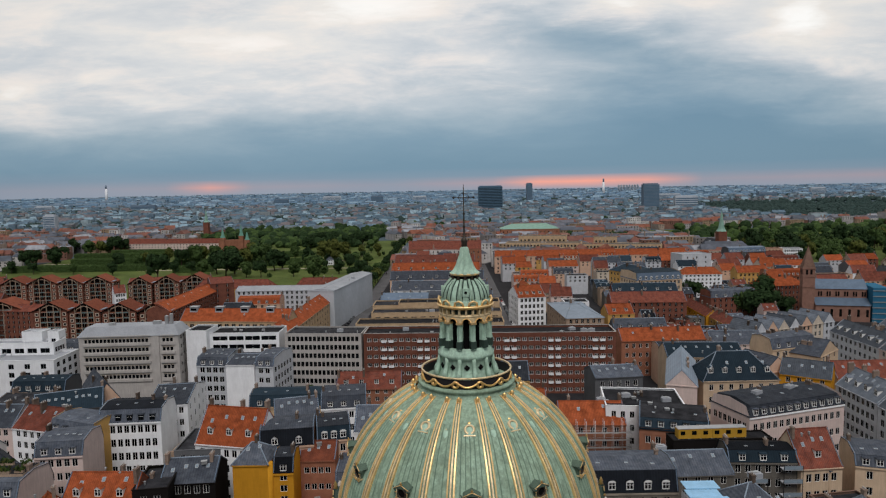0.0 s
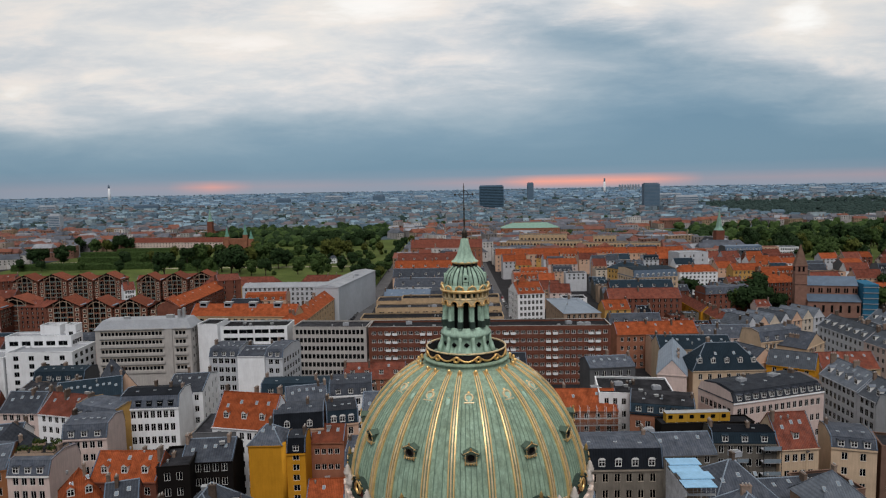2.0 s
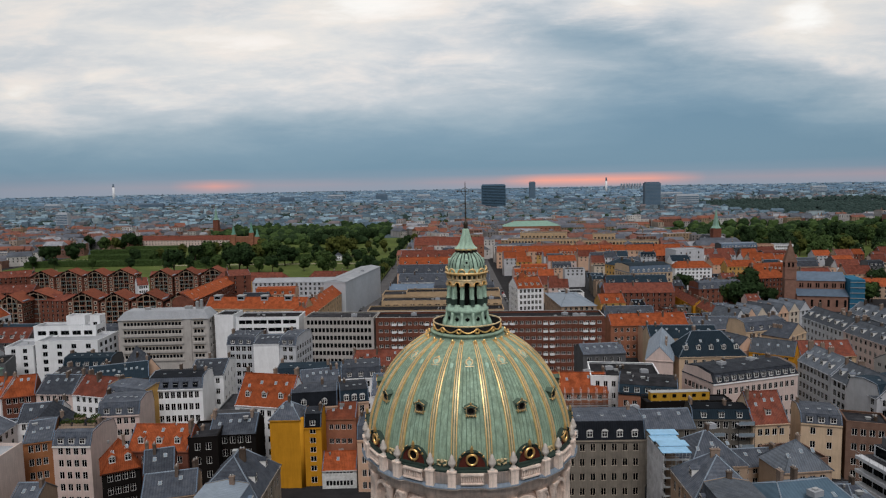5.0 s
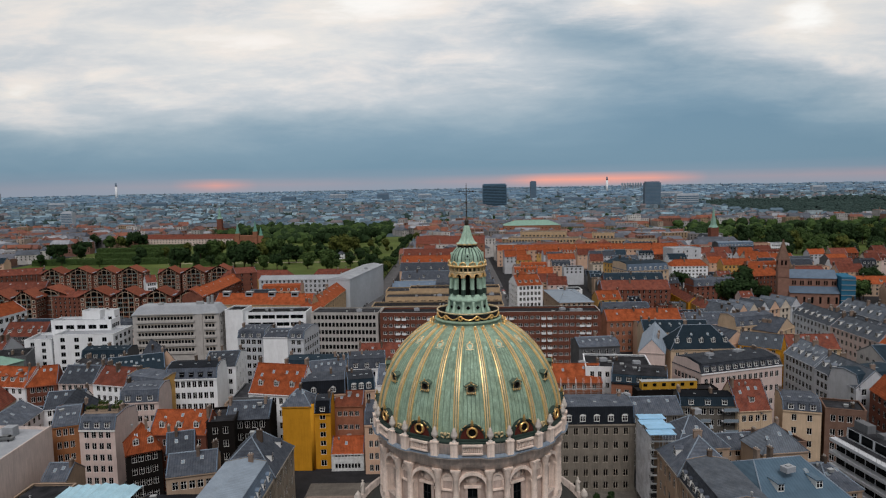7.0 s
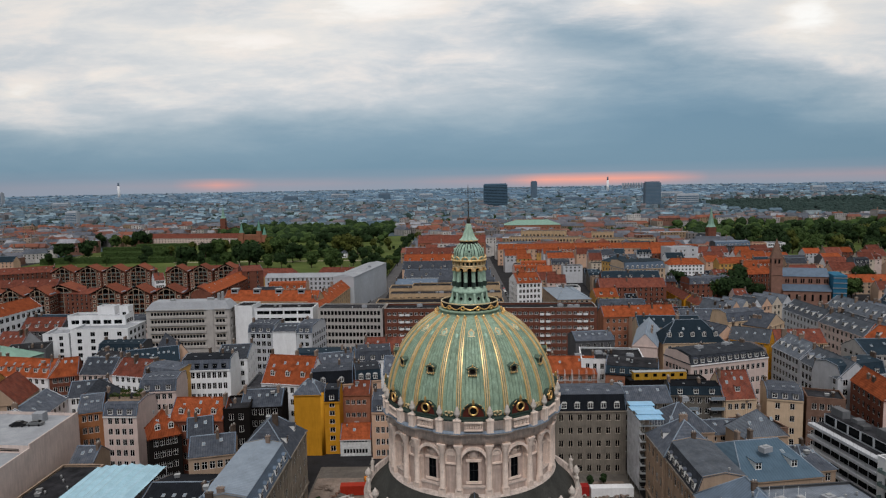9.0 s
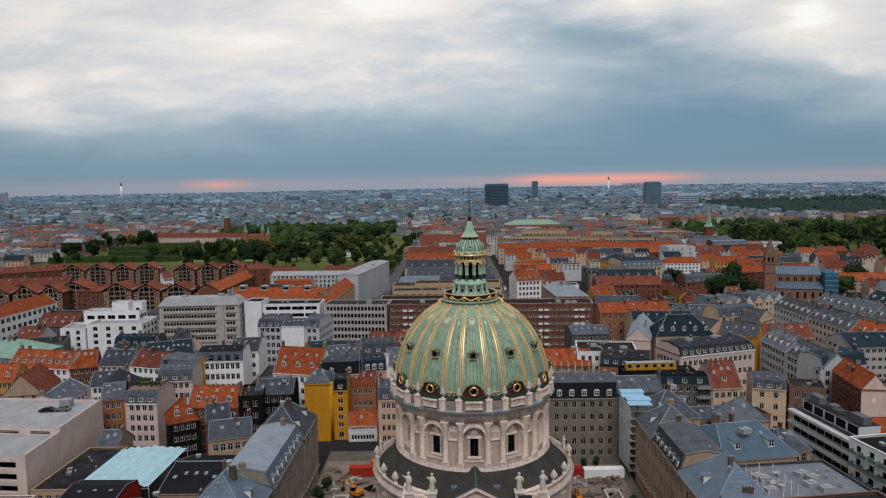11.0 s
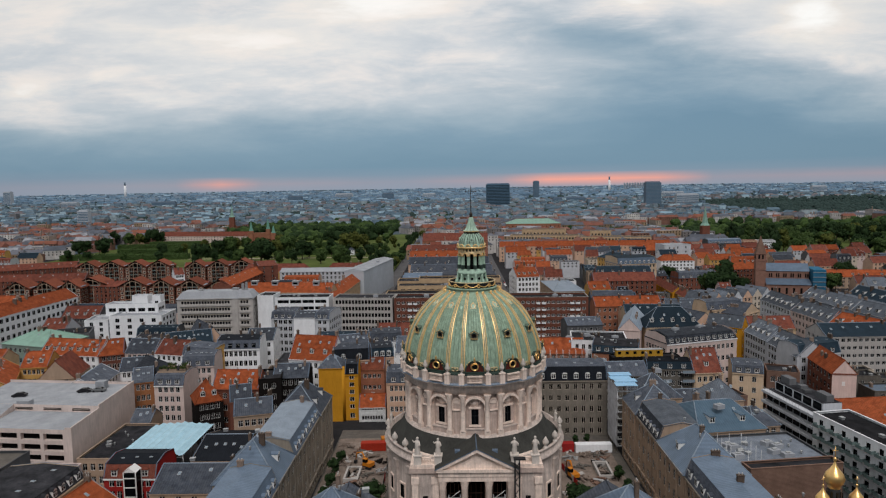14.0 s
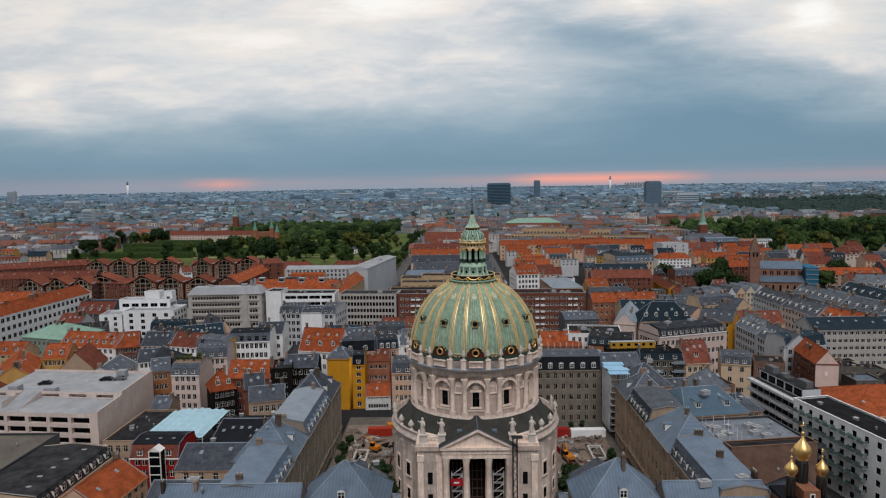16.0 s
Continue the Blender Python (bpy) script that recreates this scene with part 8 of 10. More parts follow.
def infill(y0, y1, x0, x1, rows, odds):
    """Rows of terraced houses along cross streets, wherever nothing stands yet."""
    y = y0
    while y < y1:
        d = fill.uniform(11, 14)
        x = x0 + fill.uniform(0, 8)
        while x < x1:
            L = fill.uniform(12, 26)
            if in_view(x + L / 2, y) and is_free(x, x + L, y - 1, y + d + 1):
                cover = fill.choices([TILE, TILE_D, SLATE, FELT, TEAL], odds)[0]
                wall = fill.choice(WALLS)
                eave = fill.uniform(12.5, 16.5)
                kind = "flat" if cover is FELT else fill.choice(("gable", "gable", "gable", "mansard"))
                near = y < 250
                house(x, y + fill.uniform(-1, 1), x + L, y + fill.uniform(-1, 1), d, eave, 3.5 if kind == "mansard" else fill.uniform(4, 5.8), kind, wall, cover, 5, int(L / (3.0 if near else 3.8)),
                      "%s town house with a %s roof" % (WORDS[wall.name], COVERS[cover.name]), chimneys=fill.choice((1, 2)) if near else 1, skylights=fill.choice((0, 2, 4)) if near else 0,
                      dormers=fill.choice((0, int(L / 5))) if y < 330 else 0, low=cover, vents=fill.choice((0, 2, 4)) if kind == "flat" else 0, lowest=3,
                      group="terraced houses of the old town", style="bar", win=(1.3, 1.8), joined=True)
                BOXES.append((x, x + L, y, y + d))
            x += L + fill.choice((0.3, 0.3, 0.3, 9))
        y += rows * fill.uniform(0.92, 1.08)


infill(100, 330, -330, 330, 21, (4, 4, 6, 3, 3))
infill(330, 590, -70, 420, 25, (6, 5, 3, 1, 1))
infill(250, 600, -600, -440, 24, (4, 4, 4, 2, 2))


def court_fill(x0, x1, y0, y1):
    """Low back buildings that crowd the courts behind the street houses."""
    y = y0
    while y < y1:
        x = x0 + fill.uniform(0, 3)
        while x < x1:
            L, d = fill.uniform(6, 11), fill.uniform(7, 10)
            if in_view(x + L / 2, y) and is_free(x, x + L, y, y + d, 0.9):
                cover = fill.choice((FELT, SLATE, SLATE_D, TILE_D, TEAL, LEAD))
                wall = fill.choice((GREYW, BRICK, TAN, PINK, CREAM_P, DSTONE))
                kind = "flat" if cover in (FELT, LEAD) else "gable"
                house(x, y, x + L, y, d, fill.uniform(6.5, 12), fill.uniform(2.2, 3.6), kind, wall, cover, 3, 2, "low back building with a dark roof in a court", chimneys=1, skylights=2 if kind == "gable" else 0,
                      vents=2 if kind == "flat" else 0, group="low back buildings in the courts", joined=True, style="bar")
                BOXES.append((x, x + L, y, y + d))
            x += L + 0.8
        y += 6.5


BOXES.remove((104, 214, 235, 415))
court_fill(104, 214, 235, 415)
court_fill(62, 165, 2, 104)
court_fill(-175, -62, -30, 104)


def far_mat(name, stops, rough=0.9):
    m = bpy.data.materials.new(name)
    m.use_nodes = True
    nt = m.node_tree
    g = nt.nodes.new("ShaderNodeNewGeometry").outputs["Random Per Island"]
    r = nt.nodes.new("ShaderNodeValToRGB")
    r.color_ramp.interpolation = "CONSTANT"
    el = r.color_ramp.elements
    while len(el) < len(stops):
        el.new(0.5)
    for i, (e, c) in enumerate(zip(el, stops)):
        e.position, e.color = i / len(stops), (*c, 1)
    nt.links.new(g, r.inputs[0])
    n = nt.nodes.new("ShaderNodeTexNoise")
    n.inputs["Scale"].default_value, n.inputs["Detail"].default_value = 0.15, 4
    co = nt.nodes.new("ShaderNodeTexCoord")
    nt.links.new(co.outputs["Object"], n.inputs["Vector"])
    mr = nt.nodes.new("ShaderNodeMapRange")
    mr.inputs[1].default_value, mr.inputs[2].default_value, mr.inputs[3].default_value, mr.inputs[4].default_value = 0.3, 0.7, 0.7, 1.25
    nt.links.new(n.outputs[0], mr.inputs[0])
    mx = nt.nodes.new("ShaderNodeMix")
    mx.data_type, mx.blend_type = "RGBA", "MULTIPLY"
    mx.inputs[0].default_value = 1
    nt.links.new(r.outputs[0], mx.inputs[6])
    cc = nt.nodes.new("ShaderNodeCombineColor")
    for i in range(3):
        nt.links.new(mr.outputs[0], cc.inputs[i])
    nt.links.new(cc.outputs[0], mx.inputs[7])
    p = nt.nodes["Principled BSDF"]
    nt.links.new(mx.outputs[2], p.inputs["Base Color"])
    p.inputs["Roughness"].default_value = rough
    return m


# The second and third sets carry distance haze in their base colours.
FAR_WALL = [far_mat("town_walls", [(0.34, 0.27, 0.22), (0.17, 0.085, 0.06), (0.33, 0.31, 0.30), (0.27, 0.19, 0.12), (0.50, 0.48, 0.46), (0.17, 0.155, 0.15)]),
            far_mat("suburb_walls_hazed", [(0.193, 0.251, 0.292), (0.145, 0.145, 0.153), (0.406, 0.539, 0.613), (0.213, 0.244, 0.258), (0.117, 0.175, 0.229), (0.291, 0.364, 0.397)]),
            far_mat("outskirt_walls_hazed", [(0.125, 0.210, 0.297), (0.157, 0.240, 0.323), (0.243, 0.342, 0.414), (0.110, 0.192, 0.275), (0.157, 0.204, 0.263)])]
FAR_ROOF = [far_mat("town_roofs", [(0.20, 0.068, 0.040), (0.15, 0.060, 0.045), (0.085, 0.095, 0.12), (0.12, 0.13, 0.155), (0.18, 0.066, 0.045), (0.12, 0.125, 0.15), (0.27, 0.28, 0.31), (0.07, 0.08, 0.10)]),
            far_mat("suburb_roofs_hazed", [(0.142, 0.122, 0.128), (0.056, 0.096, 0.134), (0.090, 0.145, 0.191), (0.123, 0.115, 0.128), (0.185, 0.276, 0.342), (0.064, 0.110, 0.149), (0.086, 0.136, 0.179)]),
            far_mat("outskirt_roofs_hazed", [(0.096, 0.168, 0.249), (0.110, 0.186, 0.270), (0.206, 0.300, 0.381), (0.090, 0.162, 0.237), (0.129, 0.180, 0.237)])]


def far_town(name, y0, y1, count, tier, sizes, label, blocks=()):
    b = Build()
    made = 0
    rnd = random.Random(5 + tier)
    while made < count:
        y = y0 + (y1 - y0) * rnd.random() ** 0.8
        x = rnd.uniform(-1, 1) * (0.72 * (y + 185) + 20)
        d = math.hypot(x, y)
        if d > (4250 if tier == 2 else 4650) or not is_free(x - 8, x + 8, y - 8, y + 8) or any(bx0 < x < bx1 and by0 < y < by1 for bx0, bx1, by0, by1 in blocks):
            made += 0.2
            continue
        L, w = rnd.uniform(*sizes), rnd.uniform(10, 15)
        if rnd.random() < 0.35:
            L, w = w, L
        z0 = ground_z(d) - 1.5
        h = rnd.uniform(10, 17) if rnd.random() < 0.93 or tier == 2 else rnd.uniform(17, 25)
        m = Matrix.Translation((x, y, z0)) @ rot_z(rnd.choice((0, 0, 0.12, -0.1, 0.5)) + rnd.uniform(-0.04, 0.04))
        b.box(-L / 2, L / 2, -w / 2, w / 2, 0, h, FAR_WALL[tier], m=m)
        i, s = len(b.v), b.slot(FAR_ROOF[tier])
        if h < 19 and rnd.random() < 0.72:
            r = min(L, w) * 0.38
            pts = [(-L / 2 - .4, -w / 2 - .4, h), (L / 2 + .4, -w / 2 - .4, h), (L / 2 + .4, w / 2 + .4, h), (-L / 2 - .4, w / 2 + .4, h)]
            pts += [(-L / 2 + 1, 0, h + r), (L / 2 - 1, 0, h + r)] if L >= w else [(0, -w / 2 + 1, h + r), (0, w / 2 - 1, h + r)]
            fs = [(0, 1, 5, 4), (1, 2, 5), (2, 3, 4, 5), (3, 0, 4)] if L >= w else [(0, 1, 4), (1, 2, 5, 4), (2, 3, 5), (3, 0, 4, 5)]
        else:
            pts = [(-L / 2, -w / 2, h + .03), (L / 2, -w / 2, h + .03), (L / 2, w / 2, h + .03), (-L / 2, w / 2, h + .03)]
            fs = [(0, 1, 2, 3)]
        b.v += [tuple(m @ Vector(p)) for p in pts]
        for f in fs:
            b.f.append([i + k for k in f]), b.m.append(s), b.smooth.append(False)
        if tier == 0:
            n = int(L / 4)
            for st in range(2):
                for k in range(n):
                    xx = -L / 2 + (k + 0.5) * L / n
                    b.box(xx - 0.6, xx + 0.6, -w / 2 - 0.05, -w / 2 + 0.1, h - 3 - 3.2 * st, h - 1.2 - 3.2 * st, GLASS, m=m)
            if rnd.random() < 0.6:
                b.box(-0.5, 0.5, -1, 1, h, h + min(L, w) * 0.38 + 1.2, CHIM, m=m @ Matrix.Translation((rnd.uniform(-L / 3, L / 3), 0, 0)))
        made += 1
    tagged(new(name, b.mesh(name)), label, "city", kind="stuff")


BOXES.append((-453, -417, 1085, 1150))
WOODS = [(-505, -66, 380, 850), (-480, -66, 850, 1010), (330, 1300, 540, 1150), (-440, -100, 1010, 1250), (130, 400, 860, 960)]
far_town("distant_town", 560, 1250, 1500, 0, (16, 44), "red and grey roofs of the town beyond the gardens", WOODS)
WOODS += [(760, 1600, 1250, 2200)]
far_town("distant_suburbs", 1200, 2500, 3600, 1, (11, 32), "grey and red suburb roofs with haze in their colours", WOODS)
far_town("distant_outskirts", 2450, 4600, 4600, 2, (14, 48), "buildings towards the horizon coloured pale blue-grey for haze")


# ---- trees ----
def crown_mesh(seed, mat, clumps, leaves, tall=1.0):
    """A broken crown: overlapping clumps of many small leaf faces, with gaps."""
    r = random.Random(seed)
    b = Build()
    cs = []
    for k in range(clumps):
        a, rr, h = r.uniform(0, 2 * math.pi), r.uniform(0, 1) ** 0.6 * 3.1, r.uniform(-1, 1)
        rr *= math.sqrt(max(0.15, 1 - h * h * 0.8))
        cs.append((Vector((rr * math.cos(a), rr * math.sin(a), 7.2 * tall + h * 2.9 * tall)), r.uniform(1.2, 2.1)))
    for c, R in cs:
        for k in range(leaves):
            v = Vector((r.gauss(0, 1), r.gauss(0, 1), r.gauss(0, 1))).normalized()
            p = c + v * R * r.uniform(0.72, 1.08)
            n = (v + Vector((r.uniform(-.7, .7), r.uniform(-.7, .7), r.uniform(-.3, .9)))).normalized()
            u = n.orthogonal().normalized()
            w = n.cross(u)
            s = r.uniform(0.28, 0.62)
            b.face([p + u * s, p + w * s * 0.8, p - u * s, p - w * s * 0.8], mat)
        # inner mass that stops the light
        b.lathe([(0, -R * .75), (R * .55, -R * .45), (R * .72, 0), (R * .5, R * .5), (0, R * .75)], 7, mat, m=Matrix.Translation(c))
    return b.mesh("crown")


def trunk_mesh(seed):
    r = random.Random(seed)
    b = Build()
    b.tube([(0, 0, -0.3), (0.05, 0, 1.5), (0.1, 0.1, 3.5), (0.0, 0.1, 5.5), (0, 0, 8)], [0.42, 0.32, 0.26, 0.2, 0.08], BARK, 7)
    for k in range(5):
        a = k * 1.26 + r.uniform(-.3, .3)
        b.tube([(0.05, 0.05, 3.2 + k * 0.4), (1.1 * math.cos(a), 1.1 * math.sin(a), 4.8 + k * .4), (2.1 * math.cos(a), 2.1 * math.sin(a), 6.2 + k * .3)], [0.15, 0.1, 0.04], BARK, 5)
    return b.mesh("trunk")


CROWNS = [crown_mesh(k, LEAF[(0, 1, 1, 0, 2, 0)[k]], 15, 95, (1.0, 0.9, 1.15, 1.3, 0.95, 1.0)[k]) for k in range(6)]
TRUNKS = [trunk_mesh(k) for k in range(3)]
tr = random.Random(3)
TREE_WORDS = ("dark green broad tree", "mid-green round tree", "tall green tree", "tall dark tree", "yellowish green tree", "dark dense tree")


def tree(x, y, size, kind=None, z=0.0, where="in the public garden"):
    z -= max(0.0, size - 1.0) * 2.4
    k = tr.randrange(6) if kind is None else kind
    T = thing("tree", Matrix.Translation((x, y, z)) @ rot_z(tr.uniform(0, 6.28)) @ Matrix.Scale(size, 4), "%s standing %s" % (TREE_WORDS[k], where), "tree")
    part("trunk", TRUNKS[k % 3], T)
    part("crown", CROWNS[k], T)


slab_on_ground("lawn", -440, -67, 440, 559.9, 0.15, GRASS, "mown lawns of a public garden", "lawn")
slab_on_ground("lawn", -505, -67, 560, 1005, 0.15, GRASS, "mown lawns of a public garden", "lawn")
slab_on_ground("lawn", 335, 1250, 545, 1140, 0.15, GRASS, "grass under the trees of a park", "lawn")


def strip_path(x0, y0, x1, y1, w, name="garden_path"):
    m = Matrix.Translation((x0, y0, 0)) @ rot_z(math.atan2(y1 - y0, x1 - x0))
    b = Build()
    b.box(0, math.hypot(x1 - x0, y1 - y0), -w / 2, w / 2, 0.1, 0.22, GRAVEL, m=m)
    tagged(new(name, b.mesh(name)), "pale gravel path through the garden", "path", kind="structure")


strip_path(-76.4, 536.9, -76.4, 775.7, 6)
strip_path(-500, 720, -110, 705, 5)
strip_path(-420, 640, -110, 628, 5)


def hedge(x0, y0, x1, y1, w, h):
    L = math.hypot(x1 - x0, y1 - y0)
    m = Matrix.Translation((x0, y0, 0)) @ rot_z(math.atan2(y1 - y0, x1 - x0))
    r = random.Random(int(abs(x0) + y0))
    b = Build()
    b.box(0, L, -w / 2 + 0.5, w / 2 - 0.5, 0, h - 0.5, LEAF[1])
    for k in range(int(L * 14)):
        p = Vector((r.uniform(0, L), r.uniform(-w / 2, w / 2), h + r.uniform(-0.5, 0.15))) if k % 2 else Vector((r.uniform(0, L), -w / 2 + r.uniform(0, 0.4), r.uniform(0.2, h)))
        s, a = r.uniform(0.4, 0.8), r.uniform(0, 3)
        u, v = Vector((math.cos(a), 0.3, math.sin(a))) * s, Vector((-math.sin(a), 0.6, math.cos(a))) * s
        b.face([m @ (p + u), m @ (p + v), m @ (p - u), m @ (p - v)], LEAF[1])
    b.v[:8] = [tuple(m @ Vector(q)) for q in b.v[:8]]
    tagged(new("hedge", b.mesh("hedge")), "long clipped green hedge in the garden", "hedge")


for xa, ya, xb, yb in ((-493.3, 637.5, -429.1, 648.3), (-436.5, 639.3, -334.8, 639.7), (-459.6, 713.7, -366.9, 711.1), (-495.7, 784.5, -371.4, 784.5), (-295.5, 614.4, -254.3, 618.2), (-322.7, 680.7, -275, 684.7), (-210.6, 663.4, -157.8, 677.7), (-214.3, 757.1, -185, 773.3), (-470.7, 832.1, -392, 833.7)):
    hedge(xa, ya, xb, yb, 11, 7)
for x, y, s, k in ((-285.4, 552.2, 2.7, 0), (-494.4, 679, 2.2, 0), (-496.6, 701.8, 2, 0), (-526.2, 718.1, 1.7, 5), (-471, 697.8, 2.3, 5), (-492.6, 724.9, 1.8, 0), (-372.8, 650.4, 1.9, 0), (-359.4, 669.7, 1.6, 1), (-367, 705.1, 1.4, 4), (-308.1, 667.3, 2.1, 0), (-298.9, 682.7, 2.8, 1), (-296.1, 705.8, 2.2, 4), (-221.6, 560.1, 3, 0), (-241.9, 593, 2.4, 0), (-222.3, 590.3, 2.6, 5), (-224.6, 628.7, 2.4, 4), (-215.9, 648, 3, 1), (-233.3, 746.6, 2.2, 1)):
    tree(x, y, s, k)
for x, y, s, k in ((-241.9, 721.8, 2.4, 4), (-542.8, 861.3, 2.2, 5), (-510.7, 847.3, 2.3, 1), (-494.6, 844.4, 2, 4), (-479.7, 858, 2.6, 0), (-473.4, 873.6, 2, 0), (-491.4, 860.1, 1.8, 1), (-508, 779.6, 1.7, 0), (-131.7, 544.2, 2.7, 1), (-150.6, 706.7, 2.6, 4), (-134.4, 679.8, 3, 4), (-126, 702.6, 2.4, 4), (-161.6, 661.3, 2, 5), (-194.4, 740, 1.8, 1), (-187.3, 613.4, 2.4, 0), (-183.6, 632.7, 1.8, 5), (-105.6, 652.6, 1.6, 1), (-105.8, 601.6, 1.8, 0)):
    tree(x, y, s, k)
for x, y, s, k in ((-111.2, 746, 1.6, 4), (-94, 661.9, 1.4, 1), (-93, 764, 1.5, 4), (-85.6, 546.1, 1.7, 0), (-75.3, 514, 1.5, 0), (-72.8, 569.6, 1.2, 1), (-112.2, 575, 1.6, 5), (-89.6, 515.8, 1.4, 0), (-66.9, 646.6, 1.1, 0), (-63.6, 568.3, 1.1, 1), (-253.3, 585.7, 1.6, 1), (-269.3, 596.8, 1.3, 0), (-284.2, 589.9, 1.4, 0), (-201.9, 561.6, 1.8, 1), (-186.7, 559.6, 1.7, 0), (-481.4, 631, 1.3, 0), (-404.2, 615.5, 1.2, 1), (-353.4, 599.3, 1.3, 5)):
    tree(x, y, s, k)
for x, y, s, k in ((-450.9, 622, 1.2, 0), (-155.3, 563.7, 1.6, 1), (-352.9, 740.2, 1.7, 4), (-292.3, 730.1, 2.2, 1), (-262.8, 700.5, 2.4, 1), (-73.4, 814.2, 1.3, 0), (-66.9, 855.6, 1.4, 0), (-58.3, 890.9, 1.4, 4), (-44.6, 971.3, 1.6, 4), (-27.4, 1014.4, 1.4, 0)):
    tree(x, y, s, k)
for k in range(26):
    x, y = tr.uniform(-330, -120), tr.uniform(850, 1000)
    if in_view(x, y) and not -320 < x < -220:
        tree(x, y, tr.uniform(1.6, 2.4), 0)
for k in range(20):
    x, y = tr.uniform(-185, -84), tr.uniform(470, 880)
    if abs(x + 108) > 7:
        tree(x, y, tr.uniform(0.6, 1.2), tr.choice((1, 4, 4, 0)), z=-2.2)
for k in range(9):
    tree(-112 + tr.uniform(-18, 8), 600 + k * 28, tr.uniform(0.6, 1.0))
for k in range(13):
    tree(-68.5 + tr.uniform(-2, 1.5), 408 + k * 14, tr.uniform(0.8, 1.2), tr.choice((1, 0, 4)), where="along the garden street")
for k in range(20):
    tree(-66 - 3, 596 + k * 15, tr.uniform(0.7, 1.0), 0)
for k in range(105):
    x, y = tr.uniform(340, 640), tr.uniform(550, 800)
    if in_view(x, y):
        tree(x, y, tr.uniform(1.6, 2.5), where="in the wooded park")
for x, y, s, k in ((175.4, 326.1, 2, 0), (180.7, 322, 2.1, 1), (187.9, 317.7, 2.2, 0), (196, 317, 2.1, 0), (191.6, 335.9, 2, 5), (200.4, 335.1, 2.2, 3), (174.5, 384.8, 1.6, 0), (172.8, 394.7, 1.4, 5), (176, 370.7, 1.3, 0), (207.8, 317.8, 1.5, 0), (208.9, 326.7, 1.2, 5), (334.7, 599.3, 1.3, 4), (156.4, 305.1, 1, 4), (150.2, 268.2, 0.9, 4), (149.8, 260.3, 0.8, 4), (108.8, 301, 1, 1), (114.4, 308.7, 0.9, 4)):
    tree(x, y, s * 0.88, k, where="in a small churchyard")
for x, y, s, k in ((308.9, 372, 1.7, 0), (320.1, 382.4, 1.6, 5), (316.8, 391.7, 1.5, 0), (272, 334, 1.5, 0), (279, 330, 1.6, 1), (266, 329, 1.2, 5), (285, 336, 1.3, 0)):
    tree(x, y, s, k, where="behind the brick church")
for x, y, s, k in ((-78, 196, 1.1, 1), (-72, 200, 1.1, 1), (-58, 168, 0.8, 1), (-120, 275, 0.9, 4), (-104, 278, 1.0, 4), (-95, 280, 0.9, 4), (-112, 265, 0.8, 4), (106, 235, 0.8, 1), (112, 240, 0.8, 1),
                   (130, 36, 0.9, 4), (132, 30, 0.7, 1), (160, 178, 0.9, 4), (150, 190, 0.9, 4), (140, 205, 1.0, 4), (152, 205, 0.9, 2)):
    tree(x, y, s, k, where="in a back court")
for x, y, s, k in ((23.5, -11.1, 1.25, 0), (-23.2, -10.4, 1.25, 0), (-29.3, -4.8, 1.25, 1), (-30.8, -10.9, 1.25, 0), (24.6, -15, 1.7, 0), (26.5, -5, 1.5, 1), (28.5, -9, 1.6, 0), (-25.0, -15, 1.7, 0), (-26.5, -3, 1.5, 0), (-27, -20, 1.3, 0), (-29, -12, 1.2, 0), (-26.5, -6, 1.1, 1), (27, -22, 1.3, 0), (31, -18, 1.3, 1), (28, -13, 1.1, 0), (-38, -6, 1.2, 0), (-38, -15, 1.2, 1), (38, -14, 1.2, 0)):
    tree(x, y, s * 0.5, 0 if k == 1 else 5, where="beside the church square")
for x, y, s, k in ((-41.5, -14, 0.7, 0), (-40.5, 2, 0.85, 0), (-40, 10, 0.9, 1), (-41, 20, 0.9, 0), (-40, 27, 0.8, 1), (42, 6, 0.8, 0), (41.5, 14, 0.85, 0), (42, -8, 0.7, 0), (34, 41, 0.6, 0), (38, 42, 0.6, 0), (-26, -16, 0.6, 0), (26, -14, 0.7, 0), (25, -20, 0.7, 1), (29, -12, 0.6, 0)):
    tree(x, y, s * 0.5, 0 if k == 1 else 5, where="beside the church square")


